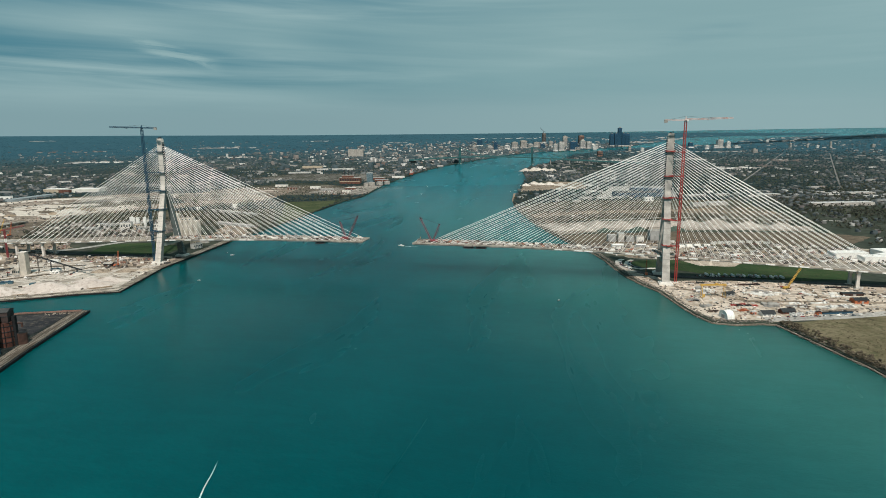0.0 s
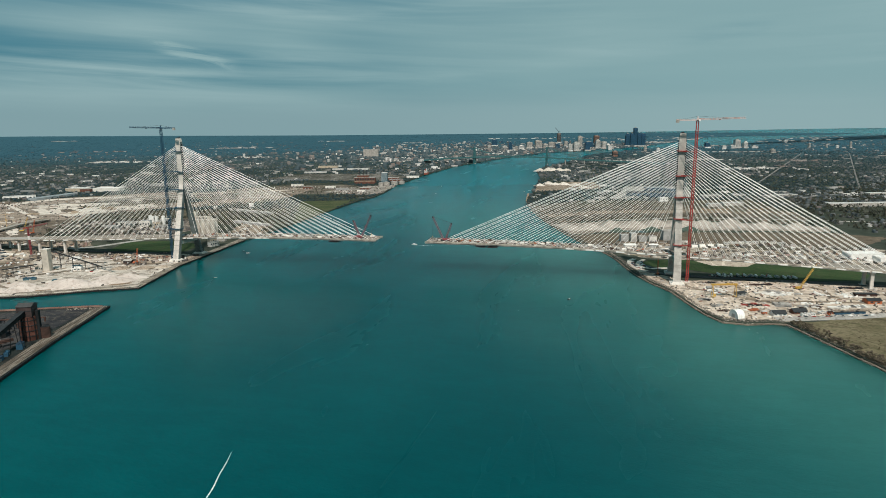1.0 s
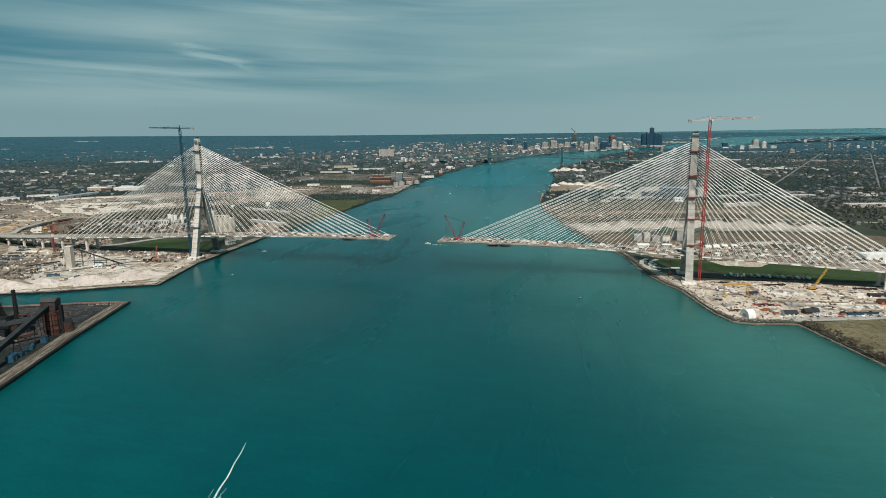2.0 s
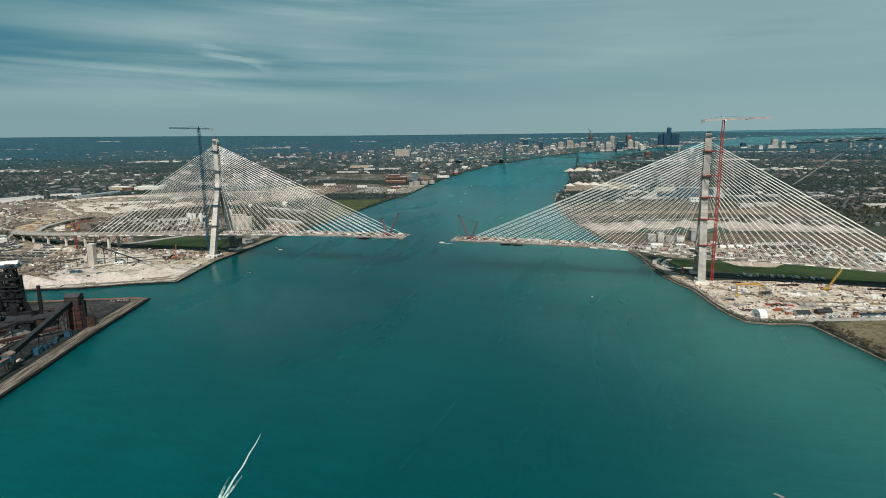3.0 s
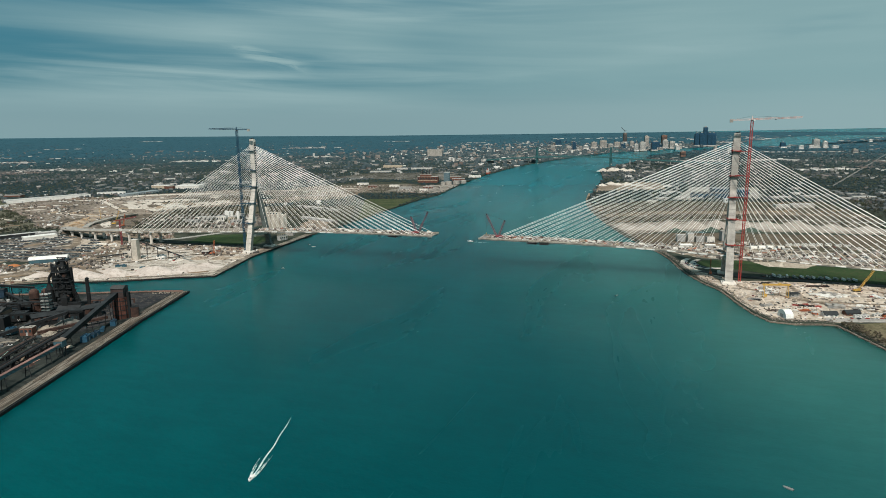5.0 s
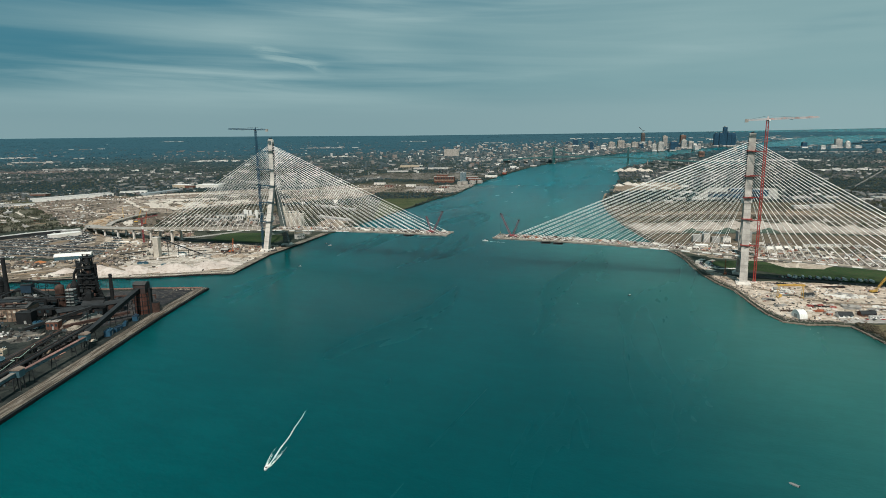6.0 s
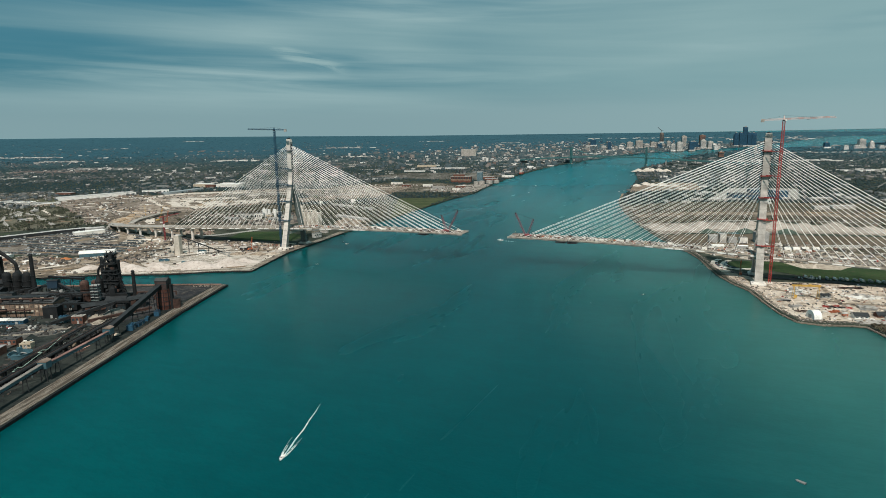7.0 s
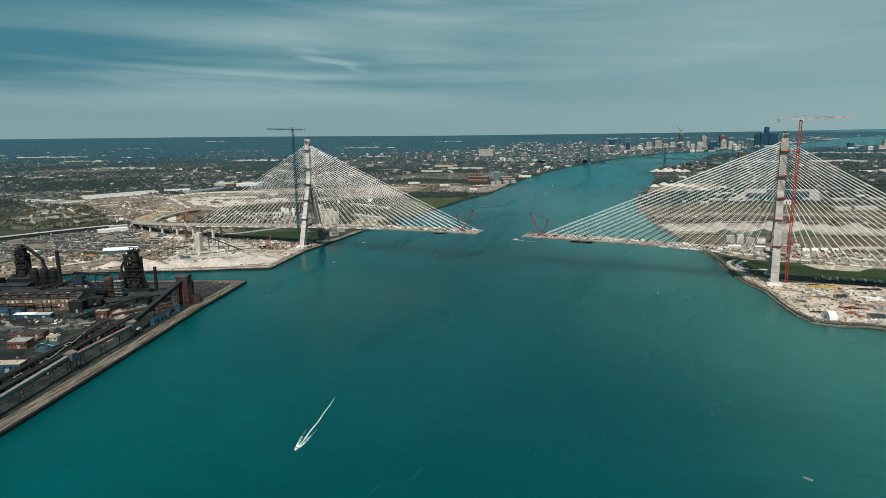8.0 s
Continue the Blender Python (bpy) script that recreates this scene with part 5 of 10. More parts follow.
# nearer bare trees: several clumps to a crown, over a trunk
def grove(name, x, y, label, size=(4.0, 7.0), per=6, z=2.5, mat=None):
    n = len(x)
    hgt = rng.uniform(size[0], size[1], n) * 1.9
    per = int(per * 1.7)
    vs, fs, k = [], [], 0
    for _ in range(per):
        off = rng.uniform(-1, 1, (n, 3)) * np.stack([hgt * 0.26, hgt * 0.26, hgt * 0.24], 1)
        c = np.stack([x, y, z + hgt * 0.62], 1) + off
        v, f = tufts(c, hgt * rng.uniform(0.11, 0.20, n), hgt * rng.uniform(0.18, 0.40, n))
        vs.append(v), fs.append(f + k)
        k += len(v)
    v, f = np.concatenate(vs), np.concatenate(fs)
    # trunks: slim three-sided spindles
    t = np.array([(0.03, 0, 0), (-0.015, 0.026, 0), (-0.015, -0.026, 0), (0, 0, 0.75)])
    tv = (t[None] * hgt[:, None, None] + np.stack([x, y, np.full(n, z - 0.3)], 1)[:, None, :]).reshape(-1, 3)
    tf = (np.array([(0, 1, 3), (1, 2, 3), (2, 0, 3)])[None] + 4 * np.arange(n)[:, None, None]).reshape(-1, 3) + k
    return bulk(name, far_rows(np.concatenate([v, tv])), np.concatenate([f, tf]), mat or LEAF, label, "trees")


def points_in(poly, count):
    p = np.array(poly, float)
    x = rng.uniform(p[:, 0].min(), p[:, 0].max(), count * 4)
    y = rng.uniform(p[:, 1].min(), p[:, 1].max(), count * 4)
    ok = inside(poly, x, y)
    return x[ok][:count], y[ok][:count]


x, y, d = scatter(9000, 1350, 2300)
ok = on_land(x, y) & (rng.uniform(0, 1, len(x)) < np.clip(0.5 + 1.2 * field(x, y, 0.004, 3.0), 0.03, 1)) & ~inside(CAR_YARD, x, y)
grove("bare_trees", x[ok][:3800], y[ok][:3800], "bare spring trees between lots and streets", per=4)
x, y = points_in(SCRUB_WEST, 2400)
ok = field(x, y, 0.016, 2.0) + 0.3 * field(x, y, 0.05, 5.0) > -0.03
grove("scrub_trees", x[ok], y[ok], "budding grey-green trees of the scrubland", (1.6, 4.6), per=5, mat=BUDDING)
x, y = points_in(DARK_WOODS, 1100)
x2, y2 = points_in(WOODS_WEST, 500)
x, y = np.concatenate([x, x2]), np.concatenate([y, y2])
ok = field(x, y, 0.009, 4.0) > -0.05
grove("woodland", x[ok], y[ok], "bare dark trees behind the silos", (2.0, 4.4), per=5)

# low dark scrub over the bare lots
xs, ys = [], []
for poly, count, cut in ((EARTHWORK, 700, 0.16), (DIRT_WEST, 520, 0.08), (RAIL_BAND, 1900, -0.06), (STRIP_EAST, 1900, 0.06), (RIVER_LOTS, 160, 0.05), (PLANT_LOTS, 1500, -0.02), (CAR_YARD, 60, 0.2), (LOTS_WEST, 160, 0.0), (SHORE_DIRT_UP, 40, 0.1), (FIELD_EAST, 60, 0.3)):
    a, b = points_in(poly, count)
    keep = field(a, b, 0.012, 6.0) > cut
    xs.append(a[keep]), ys.append(b[keep])
grove("lot_scrub", np.concatenate(xs), np.concatenate(ys), "low dark scrub on the bare lots", (0.9, 3.0), per=4, mat=BUDDING)
# rows of street trees on the east side, behind the lots
a, b = points_in([(840, 330), (900, 520), (820, 760), (830, 1150), (1500, 1900), (2000, 1500), (1500, 300)], 6000)
keep = (field(a, b, 0.008, 3.3) > -0.34) & on_land(a, b)
grove("street_trees", a[keep], b[keep], "dense bare street trees of the riverside suburb", (2.2, 4.6), per=5, mat=LEAFGREY)
keep = (field(a, b, 0.008, 3.3) < 0.1) & on_land(a, b)
a, b = a[keep][:520] + 6, b[keep][:520]
n = len(a)
v, f = blocks(a, b, 2.3, rng.uniform(9, 14, n), rng.uniform(7, 10, n), rng.uniform(4, 6, n), 0.31 + rng.choice([0, 1.57], n), rng.uniform(1.5, 2.8, n))
bulk("near_houses", v, f, HOUSES, "small gabled houses of the riverside suburb", "houses")

# still green ponds between the stockpiles
for k, (x, y, a, b) in enumerate(((405, 448, 36, 15), (478, 470, 30, 13))):
    ring = [(x + a * math.cos(q * math.tau / 20) * (1 + 0.12 * math.sin(q * 2.3)), y + b * math.sin(q * math.tau / 20)) for q in range(20)]
    sheet("pond_" + str(k + 1), ring, 2.68, worn("pond_water", (0.03, 0.065, 0.055), 0.15, vary=0.3), "still dark green settling pond", "water")

bank = RIGHT_SHORE[4:23]
tagged(Shape().ribbon([(x + 0.5, y - 0.3, 1.3) for x, y in bank], 6.0, -2.6, 0.0).make("embankment_east", RIPRAP), "brown stony bank of the building site", "embankment", "", "structure")

# ---------------------------------------------------------------- cranes
def tower_crane(x, y, height, jib, counter, turn, mat, jibmat, label, tower_x, collar_mat, bandmat, base_z=2.6):
    """A hammerhead tower crane tied to the bridge tower."""
    c = root("tower_crane", pose(x, y, base_z, 0, 0, turn), label, "crane", "tower cranes")
    h = height - base_z
    Shape().lattice((0, 0, 0), (0, 0, h), 3.0, 44, 0.62, 0.3).make("mast", mat, c)
    Shape().box(-4, -4, -0.3, 4, 4, 0.9).make("footing", PALE, c)
    Shape().lathe([(1.9, h), (1.9, h + 1.4), (1.5, h + 1.6)], 12).make("slewing_ring", DARK, c)
    s = Shape().box(-1.3, -1.3, h + 1.6, 1.3, 1.3, h + 3.6)
    s.box(-0.9, -0.9, h + 3.6, 0.9, 0.9, h + 7.6, taper=0.3)
    s.make("slewing_platform", jibmat, c)
    for k in range(8):
        a, b = Vector((1.2, 0, h + 3.0)), Vector((jib, 0, h + 4.6))
        Shape().lattice(a.lerp(b, k / 8), a.lerp(b, (k + 1) / 8), 2.1, 4, 0.42, 0.24).make("jib_section", jibmat if k % 2 else bandmat, c)
    Shape().tube((0, 0, h + 7.5), (jib * 0.62, 0, h + 4.9), 0.14, n=4).tube((0, 0, h + 7.5), (-counter * 0.8, 0, h + 3.0), 0.14, n=4).make("tie_rope", DARK, c)
    Shape().lattice((-1.2, 0, h + 2.6), (-counter, 0, h + 2.2), 2.0, 10, 0.42, 0.24).make("counter_jib", jibmat, c)
    Shape().box(-counter - 0.5, -1.3, h - 1.4, -counter + 4, 1.3, h + 2.9).make("counterweight", DULL, c)
    cab = Shape().box(1.3, -2.9, h + 0.3, 3.6, -1.2, h + 2.9).make("cab", WHITE, c)
    Shape().box(3.4, -2.7, h + 0.9, 3.66, -1.4, h + 2.6).make("pane", GLASS, cab)
    Shape().box(jib * 0.45, -0.9, h + 1.7, jib * 0.45 + 2.4, 0.9, h + 2.5).make("trolley", DARK, c)
    w = radians(turn)
    for z in (196, 161, 129, 96, 58):
        k = Shape().box(-2.6, -2.6, z - base_z, 2.6, 2.6, z - base_z + 1.3)
        dx, dy = tower_x - x, (-5.6 if z > 139 else -(34.5 - (z - 5) * 0.2455) - 3.2) - y
        lx, ly = dx * math.cos(w) + dy * math.sin(w), -dx * math.sin(w) + dy * math.cos(w)
        for o in (-2.2, 2.2):
            k.bar((0, o, z - base_z + 0.6), (lx, ly + o * 1.6, z - base_z + 0.6), 0.7)
        k.make("tie_collar", collar_mat, c)
    return c


tower_crane(-445.5, -20.0, 236.0, 66.0, 29.0, 178.0, BLUE, BLUE, "tall dark blue tower crane beside the pale bridge tower", -426.5, BLUE, worn("dark_navy_paint", (0.014, 0.042, 0.07), 0.55, vary=0.3))
tower_crane(442.5, -20.0, 240.0, 64.0, 29.0, 2.0, RED, worn("pale_crane_paint", (0.66, 0.52, 0.49), 0.6, vary=0.2), "tall red tower crane with a faded red and white jib", 426.5, RED, worn("faded_crane_red", (0.56, 0.33, 0.29), 0.6, vary=0.3))


def climb_platforms(tower_x, mat, label):
    """Work platforms that ring the bridge tower."""
    for z in (197, 160, 128, 97, 59):
        p = root("work_platform", Matrix.Translation((tower_x, 0, z)), label, "platform", "tower platforms")
        yc = 0.0 if z > 139 else -(34.5 - (z - 5) * 0.2455)
        hx, hy = 6.8, 7.0 if z > 139 else 6.0
        Shape().box(-hx, yc - hy, 0, hx, yc + hy, 0.5).make("floor_plate", mat, p)
        rail = Shape()
        for zz in (0.9, 1.6):
            for s in (-1, 1):
                rail.bar((-hx, yc + s * hy, zz), (hx, yc + s * hy, zz), 0.16).bar((s * hx, yc - hy, zz), (s * hx, yc + hy, zz), 0.16)
        for k in range(7):
            for s in (-1, 1):
                rail.bar((-hx + k * hx / 3, yc + s * hy, 0.4), (-hx + k * hx / 3, yc + s * hy, 1.7), 0.14)
        rail.make("railing", mat, p)


climb_platforms(-426.5, BLUE, "dark steel work platform round the bridge tower")
climb_platforms(426.5, RED, "red steel work platform round the bridge tower")


def derrick(x, side):
    """A red stiff-leg deck crane at the free end of the deck."""
    z = deck_z(x) + 1.6
    c = root("derrick_crane", pose(x, -4, z, 0, 0, 0 if side > 0 else 180), "red lattice derrick crane on the unfinished deck end", "crane", "derrick cranes")
    s = Shape().box(-7, -3.2, 0, 7, -1.6, 1.5).box(-7, 1.6, 0, 7, 3.2, 1.5)
    for k in range(7):
        s.box(-6.8 + 2 * k, -3.4, 0.1, -5.4 + 2 * k, -1.4, 1.7).box(-6.8 + 2 * k, 1.4, 0.1, -5.4 + 2 * k, 3.4, 1.7)
    s.make("crawler", DARK, c)
    Shape().box(-6.5, -2.6, 1.5, 3.5, 2.6, 4.6).box(-8.2, -2.4, 1.7, -6.5, 2.4, 4.2).make("machine_house", MAROON, c)
    cab = Shape().box(2.0, -3.6, 1.6, 4.6, -2.4, 4.4).make("cab", MAROON, c)
    Shape().box(4.4, -3.4, 2.6, 4.68, -2.6, 4.1).make("pane", GLASS, cab)
    Shape().lattice((3.0, 0, 3.0), (21.0, 0, 40.0), 2.3, 14, 0.42, 0.22, Vector((0, 1, 0))).make("boom", MAUVE, c)
    Shape().box(19.4, -1.4, 38.4, 22.2, 1.4, 41.2, taper=0.7).make("boom_head", DARK, c)
    Shape().lattice((-1.0, 0, 4.0), (-11.0, 0, 30.0), 2.2, 10, 0.42, 0.22, Vector((0, 1, 0))).make("back_mast", MAUVE, c)
    Shape().box(-12.4, -1.2, 28.6, -9.8, 1.2, 31.0, taper=0.7).make("mast_head", DARK, c)
    r = Shape()
    for o in (-0.7, 0.7):
        r.tube((21.0, o, 40.0), (-11.0, o, 30.0), 0.12, n=4).tube((-11, o, 30), (-7, o, 4), 0.12, n=4)
    r.tube((21.0, 0, 40.0), (21.2, 0, 8.0), 0.09, n=4)
    r.make("rigging", DARK, c)
    Shape().box(20.6, -0.5, 6.0, 21.8, 0.5, 8.2, taper=0.6).make("hook_block", YELLOW, c)
    return c


derrick(-85.0, 1)
derrick(65.0, -1)


def crawler_crane(x, y, z, turn, reach, up, mat, label, width=1.7):
    c = root("crawler_crane", pose(x, y, z, 0, 0, turn), label, "crane")
    s = Shape()
    for o in (-1, 1):
        s.box(-3.8, o * 2.6 - 0.6, 0.1, 3.8, o * 2.6 + 0.6, 1.2).box(-3.2, o * 2.6 - 0.5, 0.0, 3.2, o * 2.6 + 0.5, 1.4)
    s.make("crawler", DARK, c)
    Shape().box(-4.6, -1.7, 1.3, 2.4, 1.7, 3.9).box(-6.2, -1.8, 1.4, -4.6, 1.8, 3.2).make("machine_house", mat, c)
    cab = Shape().box(1.2, -2.6, 1.4, 3.2, -1.6, 3.8).make("cab", mat, c)
    Shape().box(3.0, -2.5, 2.3, 3.26, -1.7, 3.5).make("pane", GLASS, cab)
    Shape().lattice((2.0, 0, 2.0), (reach, 0, up), width, max(8, int(math.hypot(reach, up) / 2.4)), 0.24, 0.12, Vector((0, 1, 0))).make("boom", mat, c)
    Shape().tube((reach, 0, up), (reach, 0, 6), 0.09, n=4).tube((reach, 0, up), (-4, 0, 4), 0.09, n=4).make("rigging", DARK, c)
    return c


crawler_crane(592, -33, 2.6, 36, 31, 33, YELLOW, "yellow lattice-boom crawler crane on the gravel site", 1.9)
crawler_crane(-486, -66, 2.7, 80, 5, 26, ORANGE, "orange crawler crane beside the bridge tower", 1.5)
crawler_crane(405, 22, 2.8, 90, 3, 24, ORANGE, "slim orange crane on the bank beside the tower", 1.3)
crawler_crane(-1010, 190, 2.6, 40, 14, 34, YELLOW, "yellow crawler crane at the road works", 1.8)
crawler_crane(-1100, 230, 2.6, 140, 10, 30, YELLOW, "yellow crawler crane at the road works", 1.8)
crawler_crane(-960, 170, 2.6, 100, 12, 30, ORANGE, "orange crawler crane at the road works", 1.8)


def site_crane(x, y, h, turn, label, mat):
    """A free-standing tower crane far behind."""
    c = root("tower_crane", pose(x, y, 2.5, 0, 0, turn), label, "crane", "tower cranes")
    n = int(h // 7)
    for k in range(n):
        Shape().lattice((0, 0, h * k / n), (0, 0, h * (k + 1) / n), 2.2, 3, 0.5, 0.3).make("mast_section", WHITE if k == n - 3 else MAROON, c)
    Shape().lattice((0, 0, h + 1), (38, 0, h + 4), 1.6, 14, 0.4, 0.22).make("jib", MAROON, c)
    Shape().lattice((0, 0, h + 1), (-12, 0, h + 1), 1.6, 5, 0.4, 0.22).make("counter_jib", mat, c)
    Shape().box(-13, -1.2, h - 1.5, -10, 1.2, h + 1).make("counterweight", DULL, c)
    Shape().box(-3.5, -3.5, -0.4, 3.5, 3.5, 0.9).make("footing", DULL, c)


site_crane(-741, -40, 52, 80, "red and white tower crane beside the approach viaduct", RED)


def gantry(x, y, turn):
    """The yellow portal crane of the building site."""
    c = root("gantry_crane", pose(x, y, 2.7, 0, 0, turn), "yellow portal gantry crane over stacked steel", "crane")
    for sx in (-15.5, 15.5):
        s = Shape()
        for sy in (-4, 4):
            s.bar((sx, sy, 0.8), (sx, sy * 0.3, 17), 0.5)
        s.bar((sx, -4.6, 0.8), (sx, 4.6, 0.8), 0.8).bar((sx, -2.6, 9), (sx, 2.6, 9), 0.35)
        s.make("leg_frame", YELLOW, c)
        Shape().tube((sx - 0.3, -4, 0.45), (sx + 0.3, -4, 0.45), 0.5, n=10).tube((sx - 0.3, 4, 0.45), (sx + 0.3, 4, 0.45), 0.5, n=10).make("bogie", DARK, c)
    for sy in (-1.3, 1.3):
        Shape().lattice((-18, sy, 18), (18, sy, 18), 1.3, 16, 0.26, 0.14).make("girder", YELLOW, c)
    Shape().box(3, -1.4, 18.8, 6, 1.4, 20).make("hoist_trolley", YELLOW, c)
    Shape().box(-14.5, -2.4, 1.5, -11.5, -0.8, 5.4).make("cab", YELLOW, c)
    return c


gantry(479, -100, 13)

# ---------------------------------------------------------------- approach viaducts
def viaduct(line, width, piers, label):
    x0, y0, z0 = line[0]
    b = root("approach_viaduct", Matrix.Translation((x0, y0, 0)), label, "viaduct", "approach viaducts")
    inv = Matrix.Translation((-x0, -y0, 0))
    for sh, name, mat in ((Shape().ribbon(line, width, 0.9, 1.6), "deck_slab", DULL), (Shape().ribbon(line, width * 0.82, -1.2, 0.9), "girder", GIRDER)):
        sh.make(name, mat, b).matrix_basis = inv
    for s in (-1, 1):
        pts = []
        for i, (x, y, z) in enumerate(line):
            xa, ya, _ = line[max(i - 1, 0)]
            xb, yb, _ = line[min(i + 1, len(line) - 1)]
            d = Vector((xb - xa, yb - ya)).normalized()
            pts.append((x - d.y * s * width / 2, y + d.x * s * width / 2, z))
        Shape().ribbon(pts, 0.4, 0.9, 2.6).make("barrier", BARRIER, b).matrix_basis = inv
    for x, y, z in piers or [p for p in line[1:-1] if p[2] > 6]:
        for s in (-1, 1):
            Shape().box(x - 1.7, y + s * 11 - 1.6, 2.0, x + 1.7, y + s * 11 + 1.6, z - 3.6).make("column", PALE, b).matrix_basis = inv
        Shape().box(x - 2.0, y - 15.5, z - 3.6, x + 2.0, y + 15.5, z - 1.5).make("pier_cap", CONCRETE, b).matrix_basis = inv
    return b


viaduct([(-764.5, 0, 25.4), (-800, 0, 24), (-850, 4, 21.5), (-900, 13, 18.5), (-945, 27, 15.5), (-985, 45, 11.5), (-1030, 75, 7.5), (-1070, 110, 3.5), (-1088, 130, 2.0)], 32, [(-800, 0, 24), (-852, 4, 21.4), (-904, 14, 18.2), (-950, 29, 15)], "pale concrete approach viaduct curving over the road works")
viaduct([(-1030, 121, 4.0), (-1058, 164, 6.0), (-1070, 208, 7.5), (-1085, 262, 8.0), (-1087, 301, 8.0), (-1092, 343, 6.0)], 15, [], "grey unfinished ramp slab over the earthworks")
viaduct([(764.5, 0, 25.4), (850, 0, 21.5), (960, 0, 16.4), (1080, 0, 10.8), (1240, 0, 3.4), (1290, 0, 2.0)], 34, [(830, 0, 22.4), (910, 0, 18.7), (990, 0, 15.0)], "pale concrete approach viaduct on the far side of the site")


def falsework(x, y, turn, l, w, h, seed):
    """Timber falsework: posts, cross beams and a bed of uneven planks."""
    q = random.Random(seed)
    t = root("falsework", pose(x, y, 2.5, 0, 0, turn), "ochre timber falsework under the new ramp", "falsework", "falsework")
    n = int(l // 5)
    for i in range(n + 1):
        u = -l / 2 + l * i / n
        for j in (-w / 2, 0, w / 2):
            Shape().box(u - 0.35, j - 0.35, -0.3, u + 0.35, j + 0.35, h + q.uniform(-0.6, 0.3)).make("post", OCHREWOOD, t)
        Shape().bar((u, -w / 2 - 1, h), (u, w / 2 + 1, h), 0.6).make("beam", OCHREWOOD, t)
    for i in range(int(w // 2.2)):
        j = -w / 2 + 1.1 + 2.2 * i
        Shape().box(-l / 2 + q.uniform(-2, 4), j - 0.9, h + 0.32, l / 2 + q.uniform(-4, 2), j + 0.9, h + 0.7).make("plank", OCHREWOOD, t)


OCHREWOOD = worn("ochre_timber", (0.46, 0.30, 0.17), 0.8, vary=0.35)
for k, (dx, dy, l, w, h) in enumerate(((0, 0, 44, 13, 5), (-34, 34, 36, 11, 4), (-62, 82, 40, 12, 5), (26, -6, 22, 10, 3.5))):
    falsework(-1084 + dx, 139 + dy, 118 + 6 * k, l, w, h, 60 + k)


def anchor_pier(x, label):
    z = deck_z(x)
    p = root("anchor_pier", Matrix.Translation((x, 0, 2.4)), label, "pier", "bridge piers")
    for s in (-1, 1):
        Shape().box(-2.3, s * 13 - 1.9, 0, 2.3, s * 13 + 1.9, z - 5.6, taper=0.9).make("column", CONCRETE, p)
        Shape().box(-5, s * 13 - 4.5, -0.8, 5, s * 13 + 4.5, 0.7).make("footing", DULL, p)
    Shape().box(-2.0, -17, z - 5.6, 2.0, 17, z - 3.55).make("pier_cap", CONCRETE, p)


for px in (691, 758):
    anchor_pier(px, "twin pale concrete columns under the bridge deck")
for px in (-688, -748):
    anchor_pier(px, "twin pale concrete columns under the bridge deck")


# ---------------------------------------------------------------- plant on the deck
def deck_plant():
    rr = random.Random(21)

    def container(mat, label):
        t = root("site_container", pose(0, 0, -500), label, "container", "deck containers")
        Shape().ribbed(-3.05, -1.2, 0, 3.05, 1.2, 2.6, 9).make("body", mat, t)
        Shape().box(3.05, -1.1, 0.1, 3.13, 1.1, 2.5).make("door", GREY, t)
        return t

    def lift(mat, label):
        t = root("boom_lift", pose(0, 0, -500), label, "lift", "deck lifts")
        Shape().box(-2.2, -1.1, 0.5, 2.2, 1.1, 1.7).make("chassis", mat, t)
        for sx in (-1.5, 1.5):
            for sy in (-1.15, 1.15):
                Shape().tube((sx, sy - 0.2, 0.55), (sx, sy + 0.2, 0.55), 0.55, n=10).make("wheel", DARK, t)
        Shape().bar((-1.5, 0, 1.9), (4.5, 0, 4.6), 0.45).make("boom", mat, t)
        Shape().box(4.3, -0.8, 4.0, 5.6, 0.8, 5.1).make("basket", GREY, t)
        return t

    def slabs(label):
        t = root("slab_stack", pose(0, 0, -500), label, "slabs", "deck slabs")
        for k in range(4):
            Shape().box(-4 + 0.1 * k, -1.6, 0.35 * k, 4 - 0.06 * k, 1.6, 0.35 * k + 0.27).make("slab", PALE, t)
        return t

    def tent(label):
        t = root("site_tent", pose(0, 0, -500), label, "tent", "deck tents")
        Shape().gable(-3.5, -2.2, 0, 3.5, 2.2, 2.3, 1.2).make("canvas", PALE, t)
        Shape().box(3.5, -0.8, 0, 3.56, 0.8, 2.0).make("door", GREY, t)
        return t

    kinds = [container(PALEROOF, "pale grey site container on the bridge deck"), container(RUST, "rust-brown site container on the bridge deck"), container(TAN, "tan site container on the bridge deck"), container(GREY, "grey site container on the bridge deck"), lift(ORANGE, "orange boom lift on the bridge deck"), lift(WHITE, "white boom lift on the bridge deck"), slabs("stack of pale concrete slabs on the deck"), tent("white work tent on the bridge deck")]
    used = set()
    for tip, end in ((-57, -440), (40, 470)):
        for k in range(74):
            x = tip + (end - tip) * (k + rr.uniform(0.1, 0.9)) / 74
            if abs(x + 85) < 17 or abs(x - 65) < 17 or abs(abs(x) - 426) < 11:
                continue
            i = rr.randrange(len(kinds))
            y = rr.uniform(-13.4, 13.4)
            m = pose(x, y, deck_z(x) + 1.62, 0, 0, rr.choice((0, 0, 180)) + rr.uniform(-7, 7))
            if i in used:
                copy_thing(kinds[i], m)
            else:
                used.add(i)
                kinds[i].matrix_basis = m
    for i, t in enumerate(kinds):
        if i not in used:
            t.matrix_basis = pose(-150 + i * 11, 6, deck_z(-150) + 1.62)


deck_plant()
